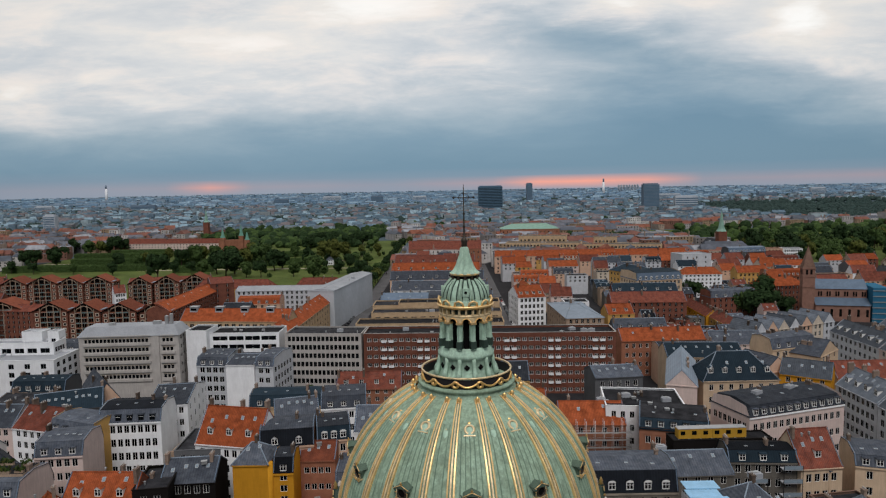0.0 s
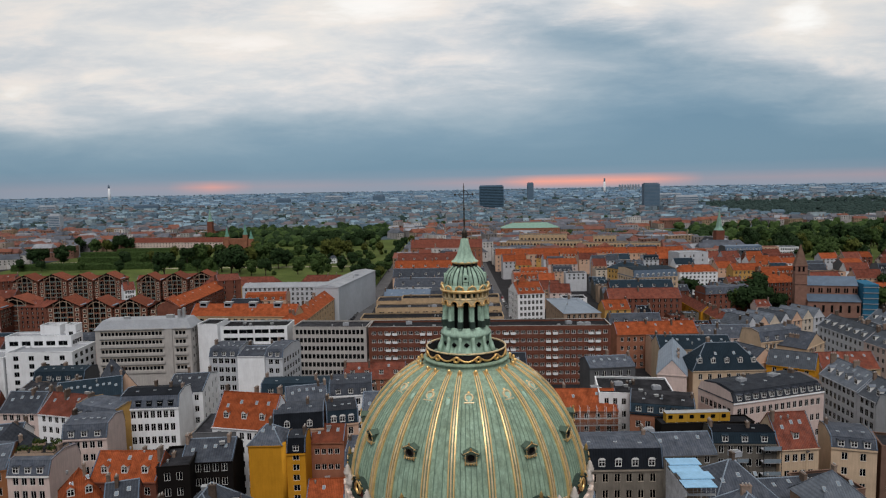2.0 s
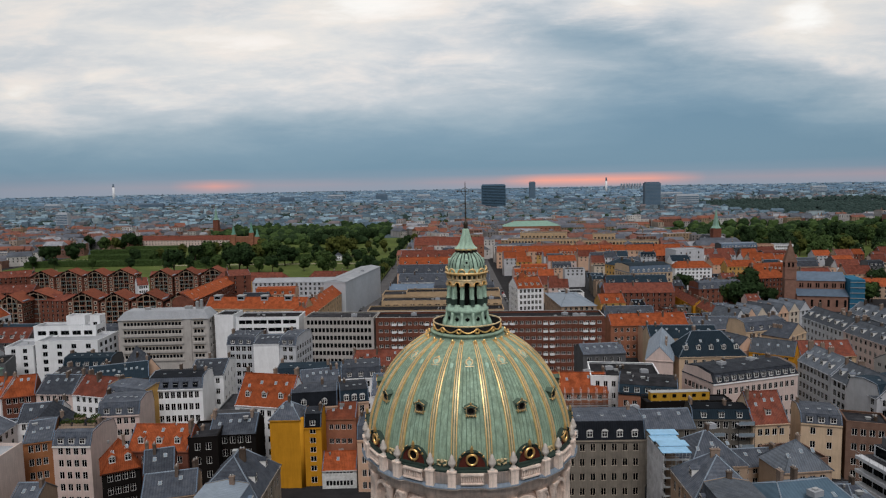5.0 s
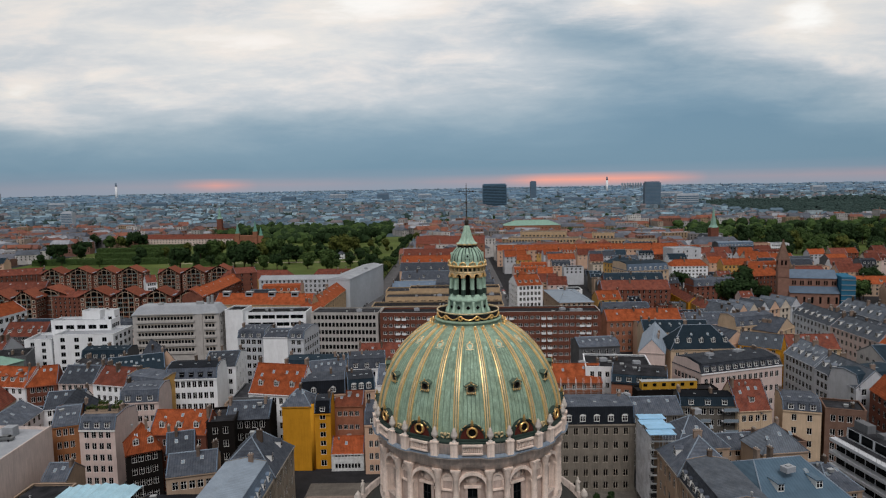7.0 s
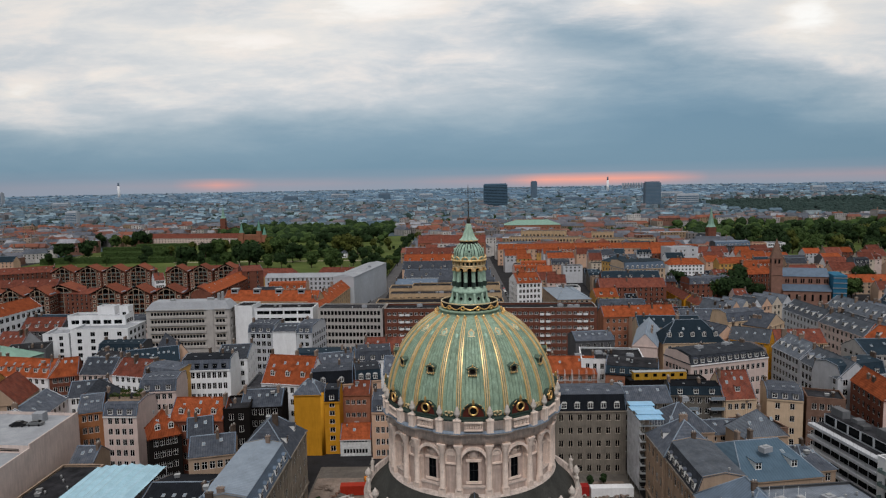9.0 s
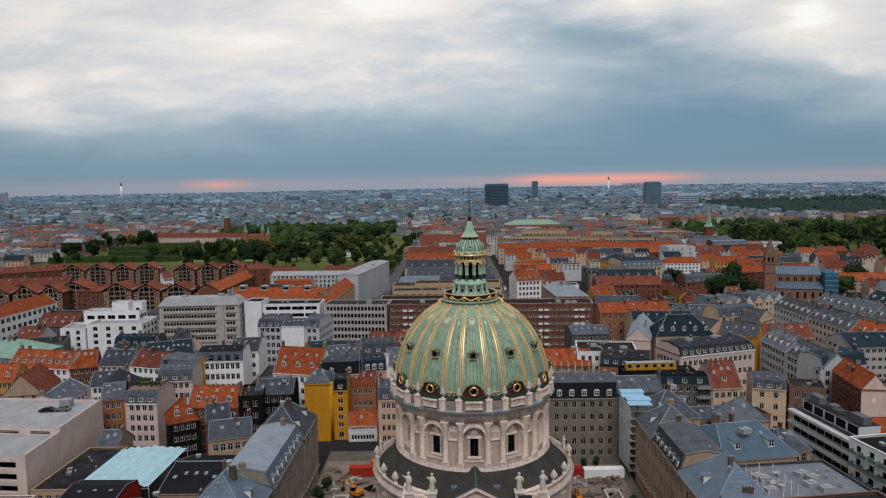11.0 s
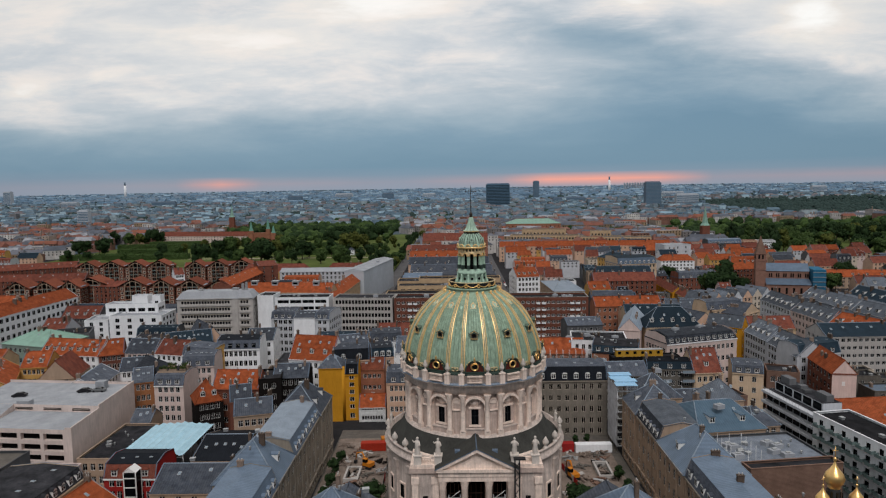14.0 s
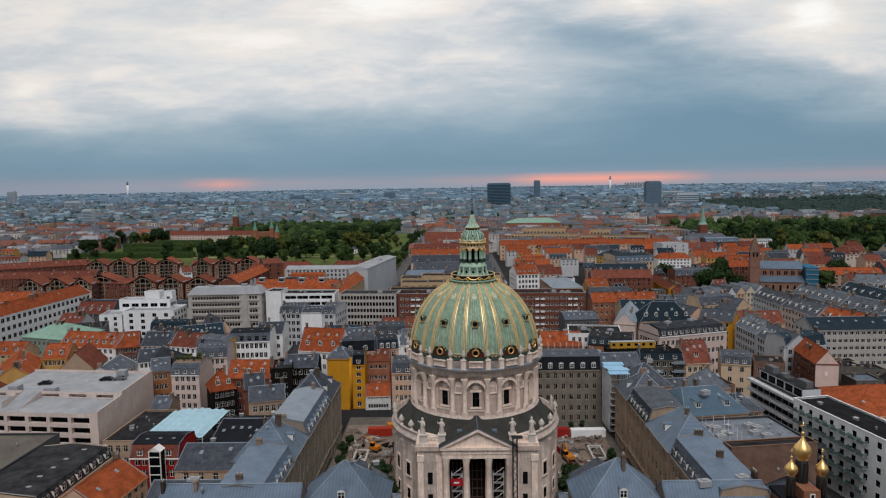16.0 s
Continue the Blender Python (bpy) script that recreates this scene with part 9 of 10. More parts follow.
def far_woods():
    """Joined crowns of woods too far to tell single trees apart."""
    r = random.Random(9)
    b = Build()
    spots = []
    for bx0, bx1, by0, by1, n in ((-330, -116, 885, 1010, 110), (-470, -110, 1060, 1260, 330), (400, 1300, 780, 1200, 700), (600, 900, 560, 800, 200), (130, 400, 850, 960, 150), (700, 1400, 1250, 1500, 320), (250, 1500, 1700, 1850, 330), (-1800, -900, 1900, 2000, 100), (-600, 200, 2600, 2700, 120),
                                  (600, 2600, 2700, 2900, 420), (-1500, -300, 1250, 1290, 60), (-2800, 3000, 3600, 4300, 1400), (760, 1750, 1250, 2250, 900), (300, 1500, 2450, 2900, 600), (-700, 700, 1300, 2400, 130), (-2000, 2200, 1300, 3200, 3600), (-1200, 1200, 1250, 1800, 650), (-2900, 3000, 4150, 4600, 2600)):
        for k in range(n):
            spots.append((r.uniform(bx0, bx1), r.uniform(by0, by1)))
    for k in range(110):
        cy = r.uniform(1250, 3300)
        cx = r.uniform(-0.62, 0.62) * (cy + 150)
        for j in range(int(r.uniform(25, 80))):
            spots.append((cx + r.gauss(0, 75 + cy * 0.02), cy + r.gauss(0, 14)))
    for x, y in spots:
        d = math.hypot(x, y)
        if d > 4600 or not in_view(x, y):
            continue
        R = r.uniform(4.5, 8) * (1.0 if d < 3000 else 0.8)
        z = ground_z(d) + R * 0.9
        m = Matrix.Translation((x, y, z)) @ rot_z(r.uniform(0, 6)) @ Matrix.Diagonal((1, 1, r.uniform(.9, 1.4), 1))
        # distance picks the haze-tinted leaf colours
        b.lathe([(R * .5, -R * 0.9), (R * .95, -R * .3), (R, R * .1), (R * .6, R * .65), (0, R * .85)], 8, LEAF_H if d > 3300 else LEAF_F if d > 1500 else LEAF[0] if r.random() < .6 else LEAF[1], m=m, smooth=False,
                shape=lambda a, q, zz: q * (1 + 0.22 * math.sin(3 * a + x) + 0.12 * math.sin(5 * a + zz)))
    tagged(new("distant_woods", b.mesh("distant_woods")), "dark green far woods, the most distant coloured blue with haze", "trees", kind="stuff")


far_woods()


# ---- landmarks ----
def tower_block(x, y, w, d, h, mat, label, floors, cols, name="tower_block"):
    z = ground_z(math.hypot(x, y))
    T = thing(name, Matrix.Translation((x, y, z)), label, "building")
    b = Build()
    b.box(-w / 2, w / 2, 0, d, -2, h, mat)
    b.box(-w / 2 + 3, w / 2 - 3, 3, d - 3, h, h + 3, mat)
    part("wall", b, T)
    g = Build()
    for k in range(floors):
        z0 = 2 + k * (h - 3) / floors
        g.box(-w / 2 + 0.8, w / 2 - 0.8, -0.35, 0.05, z0, z0 + (h - 3) / floors * 0.5, TEAL if mat is HAZE_D else HAZE_D)
    tagged(part("glazing", g, T), kind="stuff")


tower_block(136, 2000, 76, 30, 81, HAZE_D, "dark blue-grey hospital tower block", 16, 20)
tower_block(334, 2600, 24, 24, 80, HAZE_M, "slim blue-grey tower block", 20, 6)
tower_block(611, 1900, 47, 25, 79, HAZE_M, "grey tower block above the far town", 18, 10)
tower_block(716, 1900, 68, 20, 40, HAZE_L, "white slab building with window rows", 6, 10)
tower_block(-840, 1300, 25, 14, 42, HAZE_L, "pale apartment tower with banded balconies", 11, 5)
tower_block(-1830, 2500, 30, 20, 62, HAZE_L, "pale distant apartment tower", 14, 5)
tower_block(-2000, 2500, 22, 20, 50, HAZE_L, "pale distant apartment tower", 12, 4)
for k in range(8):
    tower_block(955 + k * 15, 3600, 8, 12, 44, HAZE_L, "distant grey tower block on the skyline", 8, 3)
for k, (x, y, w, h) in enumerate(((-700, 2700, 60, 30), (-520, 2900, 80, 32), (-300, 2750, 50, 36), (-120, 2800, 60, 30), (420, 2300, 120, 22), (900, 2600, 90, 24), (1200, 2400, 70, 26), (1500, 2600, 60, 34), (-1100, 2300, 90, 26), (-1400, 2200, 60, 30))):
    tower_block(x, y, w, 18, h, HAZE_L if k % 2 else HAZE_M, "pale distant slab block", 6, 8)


def mast(x, y, h, label):
    z = ground_z(math.hypot(x, y))
    T = thing("chimney_stack", Matrix.Translation((x, y, z)), label, "chimney")
    b = Build()
    b.tube([(0, 0, -2), (0, 0, h * 0.8)], [7.0, 5.2], WHITE, 10)
    part("shaft", b, T)
    b = Build()
    b.tube([(0, 0, h * 0.8), (0, 0, h)], [4.6, 4.0], HAZE_M, 10)
    part("cap", b, T)


mast(-1743, 3300, 92, "tall white chimney stack with a dark top")
mast(798, 3300, 86, "tall pale chimney stack on the skyline")


def spire_church(x, y):
    T = thing("brick_church", Matrix.Translation((x, y, 0)), "brick church with a slender pale green spire", "church")
    b = Build()
    b.box(-4.5, 4.5, -4.5, 4.5, 0, 32, BRICK)
    part("tower", b, T)
    b = Build()
    b.lathe([(5.6, 31.8), (3.4, 35), (0.1, 55.0)], 8, COPPER_G, smooth=False, a0=math.pi / 8, a1=math.pi / 8 + 2 * math.pi)
    part("spire", b, T)
    b = Build()
    b.box(-7, 7, 4.5, 40, 0, 14, BRICK_O)
    b.face([(-7, 4.5, 14), (7, 4.5, 14), (0, 4.5, 22)], BRICK_O)
    part("nave", b, T)
    b = Build()
    for s in (-1, 1):
        b.face([(s * 7.5, 4.4, 13.6), (0, 4.4, 22.2), (0, 40, 22.2), (s * 7.5, 40, 13.6)][::-s], SLATE)
    part("roof", b, T)


spire_church(299, 640)
spire_church(-435, 1100)


def tower_church(x, y):
    """A long brick church with a tall tower and a pointed roof."""
    T = thing("brick_church", Matrix.Translation((x, y, 0)) @ rot_z(radians(-14)), "red brick church with round-arched windows and a tall tower", "church")
    b = Build()
    b.box(-3.4, 3.4, -3.4, 3.4, 0, 32, BRICK_P)
    for z in (20.5, 27, 32):
        b.box(-3.7, 3.7, -3.7, 3.7, z - 0.5, z, BRICK_P)
    part("tower", b, T)
    b = Build()
    b.lathe([(4.9, 32), (0.1, 45)], 4, BROWNB, smooth=False, a0=math.pi / 4, a1=math.pi / 4 + 2 * math.pi)
    part("spire", b, T)
    for f in range(4):
        for k in (-1.2, 1.2):
            o = Build()
            o.box(k - 0.6, k + 0.6, -3.5, -3.3, 28, 31, VOID)
            part("bell_opening", o, T, rot_z(f * math.pi / 2))
    b = Build()
    b.box(3.4, 33, 1, 15, 0, 19, BRICK_P)
    part("nave", b, T)
    b = Build()
    b.box(3.4, 33, -6, 1, 0, 10, BRICK_P)
    part("aisle", b, T)
    b = Build()
    b.face([(3.5, 0.5, 18.8), (33.5, 0.5, 18.8), (33.5, 8, 24), (3.5, 8, 24)], LEAD)
    b.face([(33.5, 15.5, 18.8), (3.5, 15.5, 18.8), (3.5, 8, 24), (33.5, 8, 24)], LEAD)
    b.face([(33.3, 1, 19), (33.3, 15, 19), (33.3, 8, 24)], BRICK_P)
    part("roof", b, T)
    b = Build()
    b.face([(3.5, -6.6, 9.8), (33.5, -6.6, 9.8), (33.5, 1, 13.5), (3.5, 1, 13.5)], LEAD)
    part("aisle_roof", b, T)
    for k in range(6):
        for dx in (-0.7, 0.7):
            o = Build()
            o.box(dx - 0.45, dx + 0.45, 0.9, 1.02, 14.3, 17.2, VOID)
            part("window", o, T, Matrix.Translation((7.5 + 4.8 * k, 0, 0)))
        o = Build()
        o.box(-0.7, 0.7, -6.08, -5.9, 3, 7.5, VOID)
        part("window", o, T, Matrix.Translation((7.5 + 4.8 * k, 0, 0)))
    # blue scaffold sheeting at the far end
    S = thing("scaffold_sheeting", Matrix.Translation((x, y, 0)) @ rot_z(radians(-14)), "blue sheeted scaffold against the church", "scaffold")
    b = Build()
    b.box(33.8, 42, -7, 14, 0, 21, BLUE_NET)
    part("netting", b, S)
    for k in range(6):
        b = Build()
        b.box(33.6, 42.2, -7.3, -7.02, 2 + k * 3.4, 2.5 + k * 3.4, STEEL)
        part("walkway", b, S)


tower_church(219, 318)


def palace_by_garden():
    T = thing("garden_palace", Matrix.Translation((-302.1, 833.1, 0)), "small brick palace with copper spires in the garden", "palace")
    b = Build()
    b.box(-20, 20, 0, 12, 0, 18, BRICK_O)
    part("wall", b, T)
    for x, h in ((-14, 36), (12, 40), (20, 30)):
        b = Build()
        b.box(x - 3, x + 3, -2, 4, 0, h * 0.6, BRICK_O)
        part("tower", b, T)
        b = Build()
        b.lathe([(3.6, h * 0.6), (2.0, h * 0.72), (1.8, h * 0.8), (0.1, h)], 8, VERDI, m=Matrix.Translation((x, 1, 0)))
        part("spire", b, T)


palace_by_garden()
house(-482.7, 892.8, -332.2, 872.6, 16, 11, 6.5, "gable", PINK, TILE_D, 3, 30, "long pale palace wing with a red roof beyond the garden", chimneys=4, joined=True)
house(-639.8, 1146.6, -602.0, 1240.1, 20, 16, 0, "flat", GREYL, LEAD_L, 4, 14, "pale hall with a flat roof beyond the garden", chimneys=0, joined=True)
for xa, ya, xb, yb, dd, ee, n in ((66, 684, 150, 664, 22, 19.5, 22), (150, 662, 235, 642, 22, 18.0, 22), (84, 712, 140, 700, 20, 25.0, 12), (170, 690, 196, 684, 16, 23.5, 6)):
    house(xa, ya, xb, yb, dd, ee, 0, "flat", BRICK_Y, PAVE, 4, n, "long tan stone museum wing with a flat roof", chimneys=0, joined=True, win=(2.0, 2.6), style="plain", vents=3)
house(78, 900, 165, 896, 40, 22, 7, "gable", BRICK_O, COPPER_G, 4, 14, "museum hall with a shallow pale green roof", hip=18, chimneys=0, joined=True)
house(44, 560, 230, 552, 14, 17, 5, "gable", PEACH, TILE, 4, 40, "very long row with an orange tiled roof", chimneys=6, joined=True)
house(-140.5, 660, -132.5, 660, 7, 6, 3.0, "gable", WHITE, SLATE_P, 2, 3, "small white garden pavilion", hip=3.0, chimneys=0, joined=True)
house(-44, 620, 34, 616, 18, 20, 8, "gable", BRICK_O, TILE_D, 4, 16, "tall brick house with steep red roof", chimneys=4, joined=True)


# ---- golden-domed church by the street ----
def onion(b, m, R):
    b.lathe([(R * .55, -R * 1.1), (R * .62, -R * 0.95), (R * .55, -R * .8), (R * .85, -R * .5), (R, 0), (R * .85, R * .45), (R * .45, R * .95), (R * .18, R * 1.4), (R * .06, R * 1.8)], 24, GOLD, m=m)
    b.lathe([(R * .12, R * 1.75), (R * .2, R * 1.95), (R * .1, R * 2.15), (R * .05, R * 2.2)], 10, GOLD, m=m)
    b.tube([m @ Vector((0, 0, R * 2.1)), m @ Vector((0, 0, R * 3.3))], R * 0.05, GOLD, 5)
    b.tube([m @ Vector((-R * .3, 0, R * 2.9)), m @ Vector((R * .3, 0, R * 2.9))], R * 0.05, GOLD, 5)


def gold_church():
    T = thing("gold_domed_church", Matrix.Translation((63.3, -54.5, 0)), "small brick church with three shining gold onion domes", "church")
    b = Build()
    b.box(-4.2, 4.2, -2, 5, 0, 22.2, BRICK_P)
    b.box(-4.6, 4.6, -2.4, 5.3, 22.2, 22.8, SLATE_D)
    part("wall", b, T)
    b = Build()
    b.box(-1.6, 1.6, -2.6, 2, 22.8, 25.2, BRICK_O)
    b.box(-0.5, 0.5, -2.75, -2.6, 23.2, 24.7, FRAME)
    b.box(-0.25, 0.25, -2.8, -2.75, 23.4, 24.5, VOID)
    part("gable_block", b, T)
    for x, y, z, R, h in ((0, 1.6, 31.6, 1.75, 0), (-3.0, -0.3, 28.6, 1.25, 0), (2.9, -0.3, 28.6, 1.25, 0)):
        b = Build()
        b.tube([(x, y, 22.6), (x, y, z - R * 0.9)], [R * 0.62, R * .58], IRON, 14)
        turret = part("turret", b, T)
        for k in range(8):
            a = k * math.pi / 4
            c = Build()
            c.box(-0.16, 0.16, -0.12, 0.12, 23.4, z - R * 1.3, BRONZE)
            part("colonnette", c, turret, Matrix.Translation((x + R * .62 * math.sin(a), y - R * .62 * math.cos(a), 0)) @ rot_z(a))
        b = Build()
        onion(b, Matrix.Translation((x, y, z)), R)
        part("gold_dome", b, T)


gold_church()


# ---- temporary roof, scaffolds, glazed stair ----
def tarp_roof():
    T = thing("scaffold_roof", Matrix.Identity(4), "temporary roof of light blue sheeting on a scaffold", "scaffold")
    x0, x1, y0, y1 = -97.0, -79.0, 4.0, 27.5
    for k in range(8):
        a, c = x0 + (x1 - x0) * k / 8, x0 + (x1 - x0) * (k + 1) / 8
        b = Build()
        n = 8
        for j in range(n):
            ya, yb = y0 + (y1 - y0) * j / n, y0 + (y1 - y0) * (j + 1) / n
            z = lambda x, y: 13.4 + 0.7 * math.sin(math.pi * (x - x0) / (x1 - x0)) + 0.14 * math.sin(y * 2.1 + x)
            mid = (a + c) / 2
            b.face([(a, ya, z(a, ya)), (mid, ya, z(mid, ya) - .42), (mid, yb, z(mid, yb) - .42), (a, yb, z(a, yb))], TARP)
            b.face([(mid, ya, z(mid, ya) - .42), (c, ya, z(c, ya)), (c, yb, z(c, yb)), (mid, yb, z(mid, yb) - .42)], TARP)
        part("sheet", b, T)
    for k in range(6):
        x = x0 + (x1 - x0) * k / 5
        for y in (y0, y1):
            b = Build()
            b.tube([(x, y, 0), (x, y, 13.4)], 0.08, STEEL, 5)
            part("pole", b, T)
    for y in (y0, y1):
        b = Build()
        b.tube([(x0, y, 12.6), (x1, y, 12.6)], 0.1, STEEL, 5)
        part("beam", b, T)


tarp_roof()


def scaffold(x0, x1, y0, y1, h, label, net=None, roof=None):
    T = thing("scaffold", Matrix.Identity(4), label, "scaffold")
    nx, ny = max(1, round((x1 - x0) / 2.5)), max(1, round((y1 - y0) / 2.5))
    edge = [(x0 + (x1 - x0) * k / nx, y) for k in range(nx + 1) for y in (y0, y1)] + [(x, y0 + (y1 - y0) * k / ny) for k in range(1, ny) for x in (x0, x1)]
    for x, y in edge:
        b = Build()
        b.tube([(x, y, 0), (x, y, h)], 0.06, STEEL, 5)
        part("pole", b, T)
    for k in range(1, int(h / 2.2)):
        z = k * 2.2
        b = Build()
        b.box(x0, x1, y0, y0 + 0.9, z, z + 0.06, STEEL)
        part("walkway", b, T)
        b = Build()
        b.box(x0, x0 + 0.9, y0 + 0.9, y1, z + 0.01, z + 0.06, STEEL)
        part("walkway", b, T)
        for rz in (0.5, 1.0):
            b = Build()
            b.tube([(x0, y0, z + rz), (x1, y0, z + rz)], 0.035, STEEL, 4)
            part("rail", b, T)
    if net:
        for k in range(ny):
            b = Build()
            ya, yb = y0 + (y1 - y0) * k / ny, y0 + (y1 - y0) * (k + 1) / ny
            for j in range(6):
                za, zb = 2 + (h - 3) * j / 6, 2 + (h - 3) * (j + 1) / 6
                w = lambda y, z: x0 - 0.15 - 0.12 * math.sin(y * 3 + z)
                b.face([(w(yb, za), yb, za), (w(ya, za), ya, za), (w(ya, zb), ya, zb), (w(yb, zb), yb, zb)], net)
            part("netting", b, T)
    if roof:
        for k in range(4):
            b = Build()
            ya, yb = y0 - 1 + (y1 - y0 + 2) * k / 4, y0 - 1 + (y1 - y0 + 2) * (k + 1) / 4
            b.box(x0 - 0.6 + (0.5 if k % 2 else 0), x1 + (0.8 if k % 2 else 0), ya, yb, h + 0.2 * (k % 2), h + 0.15 + 0.2 * (k % 2), roof)
            part("sheet", b, T)


scaffold(45.9, 52.0, 34.2, 46.5, 22.0, "tall scaffold with white netting and a light blue roof sheet", WHITE_NET, TARP_B)
scaffold(61.5, 67.5, -16.0, -5.0, 21.5, "pale steel scaffold in a back court")
scaffold(29.0, 50.0, 98.6, 100.4, 17.0, "steel scaffold before a roof under repair")


def stair_tower(x, y):
    T = thing("glazed_stair_tower", Matrix.Translation((x, y, 0)), "white framed glass stair tower on a red house", "stair tower")
    b = Build()
    b.box(0.1, 3.1, 0.1, 2.9, 0, 15.4, GLASS)
    part("glazing", b, T)
    for px, py in ((0, 0), (3.0, 0), (0, 2.8), (3.0, 2.8)):
        b = Build()
        b.box(px, px + 0.22, py, py + 0.22, 0, 15.8, FRAME)
        part("post", b, T)
    for k in range(6):
        b = Build()
        b.box(0, 3.2, -0.02, 0.12, 2.2 + k * 2.4, 2.45 + k * 2.4, FRAME)
        part("transom", b, T)
    b = Build()
    b.face([(0, 0, 15.8), (3.2, 0, 15.8), (1.6, 0, 16.9)], FRAME)
    b.face([(-0.1, -0.1, 15.8), (1.6, -0.1, 17.0), (1.6, 3, 17.0), (-0.1, 3, 15.8)], FRAME)
    b.face([(3.3, 3, 15.8), (1.6, 3, 17.0), (1.6, -0.1, 17.0), (3.3, -0.1, 15.8)], FRAME)
    part("cap", b, T)


stair_tower(-86.9, -12.8)


# ---- vehicles ----
def car_kind(paint):
    b = Build()
    prof = [(-2.15, 0.3), (-2.2, 0.75), (-1.35, 0.95), (-0.75, 1.42), (0.85, 1.45), (1.65, 1.0), (2.15, 0.85), (2.2, 0.35)]
    half = lambda z: 0.86 if z < 1.2 else 0.66
    for i in range(len(prof) - 1):
        (xa, za), (xb, zb) = prof[i], prof[i + 1]
        b.face([(xa, -half(za), za), (xb, -half(zb), zb), (xb, half(zb), zb), (xa, half(za), za)], paint)
    for s in (-1, 1):
        b.face([(x, s * half(z), z) for x, z in prof][::s], paint)
    g = Build()
    for (xa, za), (xb, zb) in (((-1.28, 0.99), (-0.8, 1.37)), ((0.92, 1.4), (1.58, 1.04))):
        o = -0.02 if xa < 0 else 0.02
        g.face([(xa + o, -0.7, za + .02), (xb + o, -0.6, zb + .02), (xb + o, 0.6, zb + .02), (xa + o, 0.7, za + .02)], GLASS)
    for s in (-1, 1):
        g.face([(-1.1, s * 0.83, 1.0), (1.4, s * 0.83, 1.02), (0.8, s * 0.7, 1.38), (-0.72, s * 0.7, 1.36)][::s], GLASS)
    w = Build()
    w.lathe([(0.0, -0.1), (0.32, -0.1), (0.32, 0.1), (0.0, 0.1)], 12, IRON, m=Matrix.Rotation(radians(90), 4, "X"))
    return b.mesh("body"), g.mesh("glass"), w.mesh("wheel")


CAR = [(n, car_kind(m)) for n, m in (("black", CAR_K), ("grey", CAR_G), ("white", CAR_W), ("red", CAR_R), ("blue", CAR_B))]


def car(x, y, turn, k, z=0.0, where="parked at the kerb"):
    n, (bm_, gm, wm) = CAR[k]
    T = thing("car", Matrix.Translation((x, y, z)) @ rot_z(turn), "%s car %s" % (n, where), "car", "parked cars")
    part("body", bm_, T)
    part("windows", gm, T)
    for a in (-1.35, 1.35):
        for s in (-0.78, 0.78):
            part("wheel", wm, T, Matrix.Translation((a, s, 0.32)))


cr = random.Random(11)
for k in range(16):
    if cr.random() < 0.85:
        car(28.6 + cr.uniform(-.2, .2), 305 + k * 7.5, math.pi / 2, cr.choice((0, 0, 1, 2, 2, 4)), where="parked in a row along the street")
    if cr.random() < 0.85:
        car(37.4 + cr.uniform(-.2, .2), 300 + k * 7.5, math.pi / 2, cr.choice((0, 0, 1, 2, 2, 3)), where="parked in a row along the street")
for k in range(9):
    car(-65.6, 310 + k * 7.0, math.pi / 2, cr.choice((0, 1, 2, 0)), where="parked beside the tall grey slab")
car(-127, 42, 0.1, 0, 19.2, "parked on the garage roof deck")
car(-122.5, 42.5, 0.05, 1, 19.2, "parked on the garage roof deck")
car(-146, 38, 0.2, 0, 19.2, "parked on the garage roof deck")


# ---- the building site by the church ----
def container(x, y, turn, L, mat, label, name="site_container"):
    T = thing(name, Matrix.Translation((x, y, 0.2)) @ rot_z(turn), label, "container")
    b = Build()
    b.box(-L / 2, L / 2, -1.25, 1.25, 0.15, 2.75, mat)
    part("shell", b, T)
    for k in range(int(L / 0.6)):
        b = Build()
        b.box(-L / 2 + 0.3 + k * 0.6, -L / 2 + 0.5 + k * 0.6, -1.3, 1.3, 0.3, 2.6, mat)
        part("rib", b, T)
    b = Build()
    b.box(-L / 2 + 0.2, -L / 2 + 0.8, -1.1, 1.1, 0, 0.15, IRON)
    part("skid", b, T)


container(38.6, 35.2, 0.02, 11.5, WHITE, "long white site container", "site_container")
container(29.8, 36.0, 0.0, 5.5, REDW, "dark red site container")
container(-31.5, 38.0, 0.04, 8.0, RED_SITE, "long low red site shelter")
container(-27.2, 42.5, 0.3, 4.5, ORANGE, "small orange hut on the building site")


def excavator(x, y, turn, mat, label):
    T = thing("excavator", Matrix.Translation((x, y, 0.2)) @ rot_z(turn), label, "excavator")
    for s in (-1.0, 1.0):
        b = Build()
        b.box(-1.7, 1.7, s - 0.3, s + 0.3, 0, 0.8, IRON)
        part("track", b, T)
    b = Build()
    b.box(-1.6, 1.3, -1.2, 1.2, 0.85, 1.9, mat)
    part("body", b, T)
    b = Build()
    b.box(-0.1, 1.2, 0.2, 1.2, 1.9, 3.0, GLASS)
    b.box(-0.2, 1.3, 0.1, 1.3, 3.0, 3.1, mat)
    part("cab", b, T)
    b = Build()
    b.tube([(1.0, -0.4, 1.6), (2.6, -0.4, 4.2), (4.6, -0.4, 3.6), (5.2, -0.4, 1.2)], [0.3, 0.26, 0.22, 0.16], mat, 6)
    part("boom", b, T)
    b = Build()
    b.box(4.8, 5.6, -0.8, 0.0, 0.3, 1.2, IRON)
    part("bucket", b, T)


excavator(-31.5, 24.5, 2.6, ORANGE, "orange excavator on the building site")
excavator(29.0, 16.0, 1.9, ORANGE, "small orange excavator on the building site")


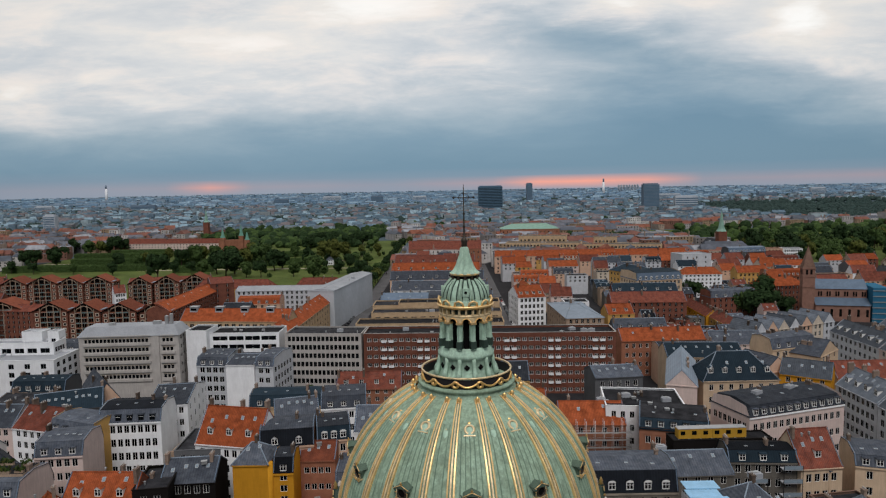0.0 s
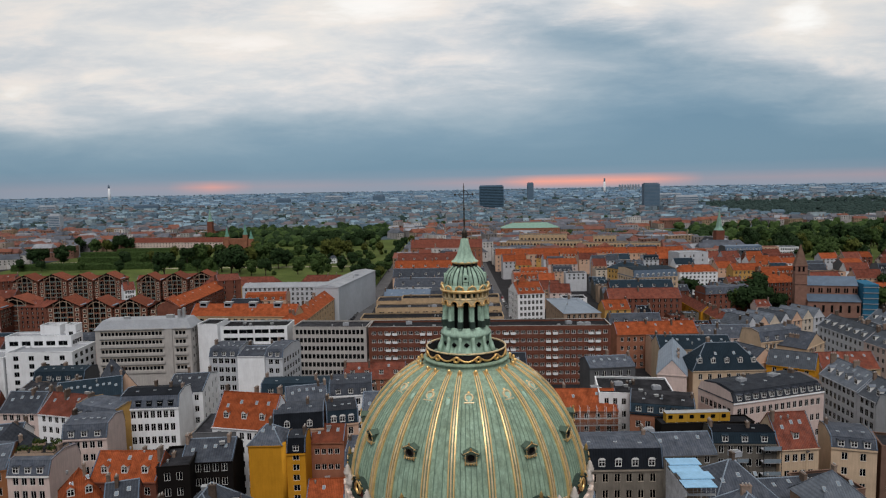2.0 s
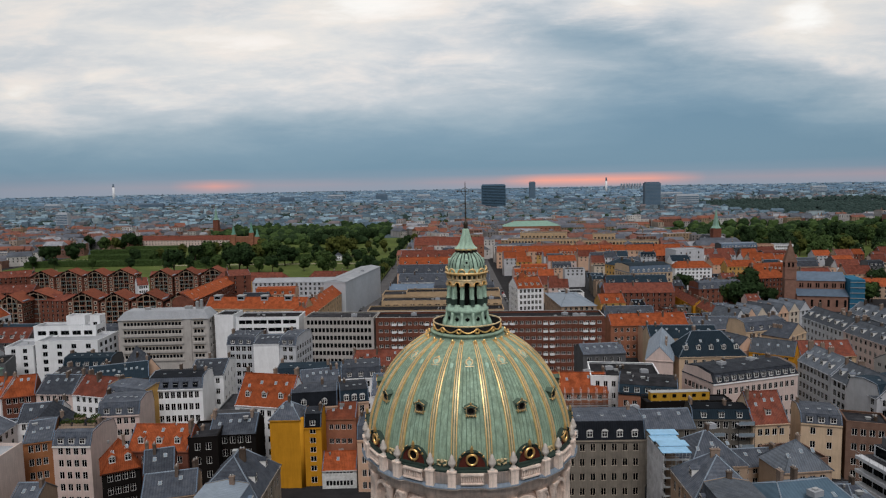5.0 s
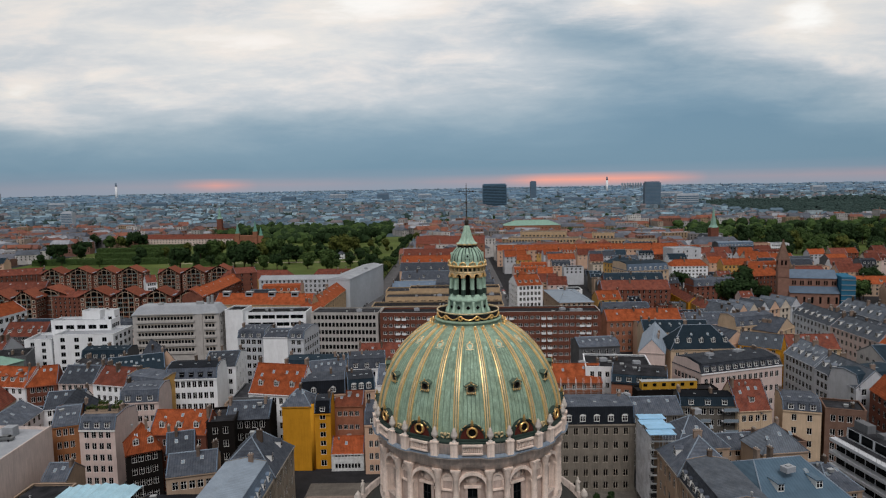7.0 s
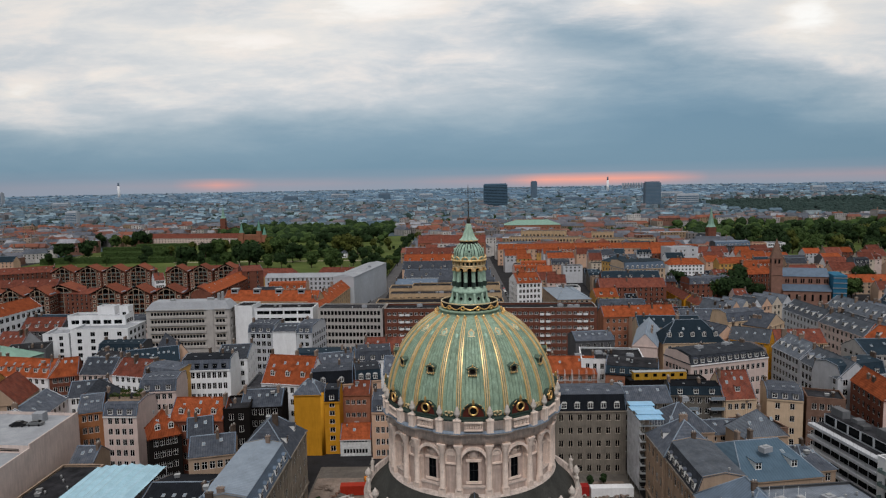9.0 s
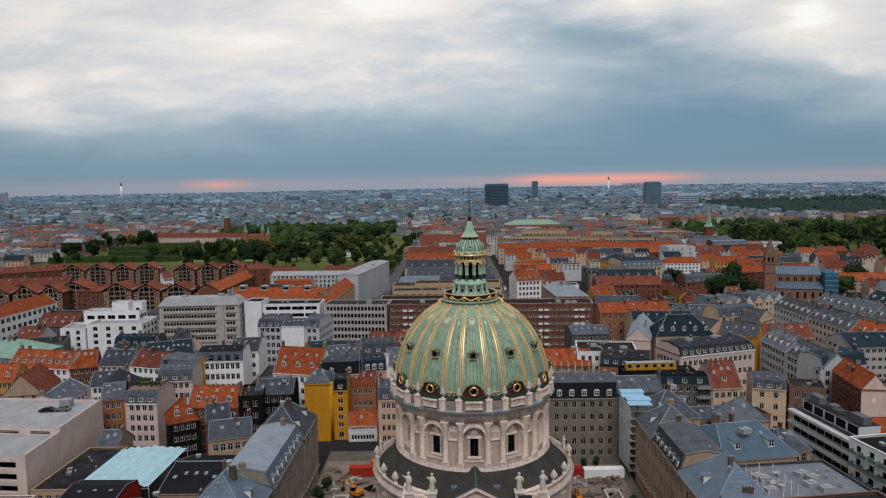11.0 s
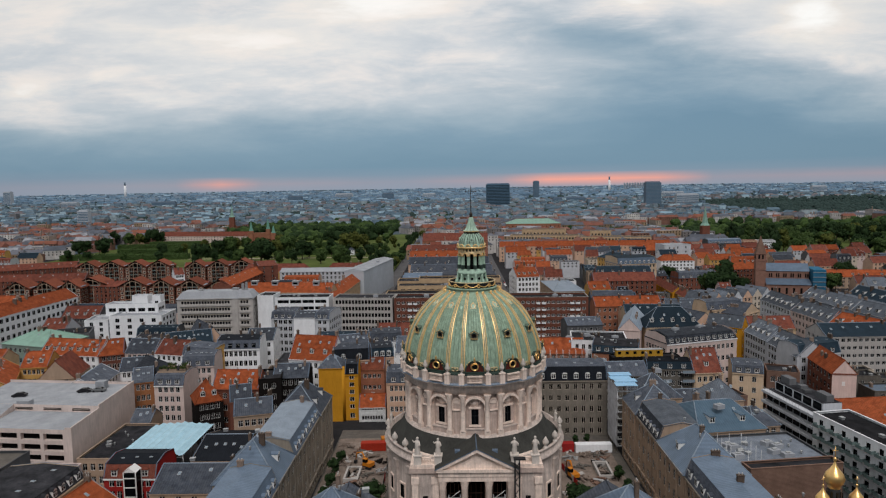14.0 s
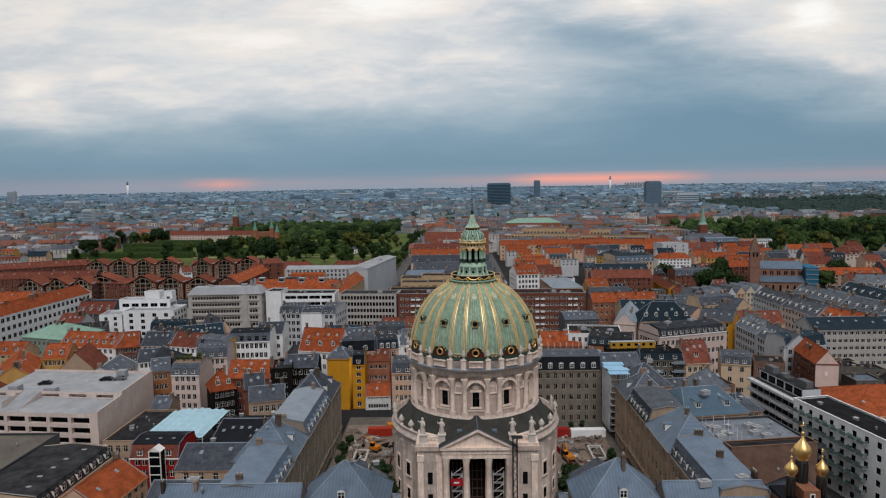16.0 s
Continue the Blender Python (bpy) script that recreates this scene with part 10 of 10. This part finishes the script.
def pit(x, y, w, d, label):
    T = thing("concrete_shaft", Matrix.Translation((x, y, 0.2)), label, "shaft")
    for x0, x1, y0, y1 in ((0, w, 0, 0.6), (0, w, d - 0.6, d), (0, 0.6, 0.6, d - 0.6), (w - 0.6, w, 0.6, d - 0.6)):
        b = Build()
        b.box(x0, x1, y0, y1, 0, 1.3, CONC)
        part("rim", b, T)
    # a near-black plate on the ground gives the shaft its dark depth
    b = Build()
    b.box(0.6, w - 0.6, 0.6, d - 0.6, 0.004, 0.05, VOID)
    part("opening", b, T)


pit(-37.5, 14.0, 4.4, 9.0, "open concrete shaft on the building site")
pit(36.2, 15.0, 4.4, 10.0, "open concrete shaft on the building site")
sr = random.Random(17)


def pile(x, y, n, mat, label, name):
    """A heap of lumps or boards."""
    b = Build()
    for k in range(n):
        m = Matrix.Translation((sr.uniform(-2, 2), sr.uniform(-1.5, 1.5), sr.uniform(0, 0.7))) @ rot_z(sr.uniform(0, 3)) @ Matrix.Rotation(sr.uniform(-.3, .3), 4, "X")
        s = sr.uniform(0.3, 0.9)
        b.box(-s * 1.6, s * 1.6, -s * 0.4, s * 0.4, 0, s * 0.5, mat, m=m)
    ob = new(name, b.mesh(name))
    ob.matrix_basis = Matrix.Translation((x, y, 0.2))
    tagged(ob, label, "rubble", kind="stuff")


for k in range(52):
    s = -1 if k < 30 else 1
    pile(s * sr.uniform(26, 41), sr.uniform(-4, 42) if s < 0 else sr.uniform(-2, 36), 9, (CONC, SAND, PAVE, STEEL, BROWNB, DARKW, SAND)[k % 7], "heap of building material on the site", "material_heap")


def fence(x0, y0, x1, y1, label):
    L = math.hypot(x1 - x0, y1 - y0)
    T = thing("site_fence", Matrix.Translation((x0, y0, 0.2)) @ rot_z(math.atan2(y1 - y0, x1 - x0)), label, "fence")
    n = max(1, int(L / 3.2))
    for k in range(n):
        b = Build()
        b.box(k * L / n + 0.05, (k + 1) * L / n - 0.05, -0.03, 0.03, 0.15, 2.0, (IRON, CONC, REDW)[k % 3])
        part("panel", b, T)
    for k in range(n + 1):
        b = Build()
        b.box(k * L / n - 0.05, k * L / n + 0.05, -0.06, 0.06, 0, 2.2, STEEL)
        part("post", b, T)


fence(25.2, 30, 30.5, 3, "dark site fence beside the church")
fence(-25.5, 34, -25.5, 0, "dark site fence beside the church")
fence(-40, -2, -26, -6, "dark site fence beside the church")
fence(30.5, 3, 28, -6, "dark site fence beside the church")
statue(18.8, -29, 2.2, 3.4, -0.4, VERDI, "green bronze figure on a stone plinth")
statue(-18.8, -29, 2.2, 3.4, 0.4, VERDI, "green bronze figure on a stone plinth")
for s in (-1, 1):
    b = Build()
    b.box(-0.8, 0.8, -0.8, 0.8, 0, 2.1, STATUE)
    ob = new("plinth", b.mesh("plinth"))
    ob.matrix_basis = Matrix.Translation((s * 18.8, -29, 0.1))
    tagged(ob, "square stone plinth under a bronze figure", "plinth")
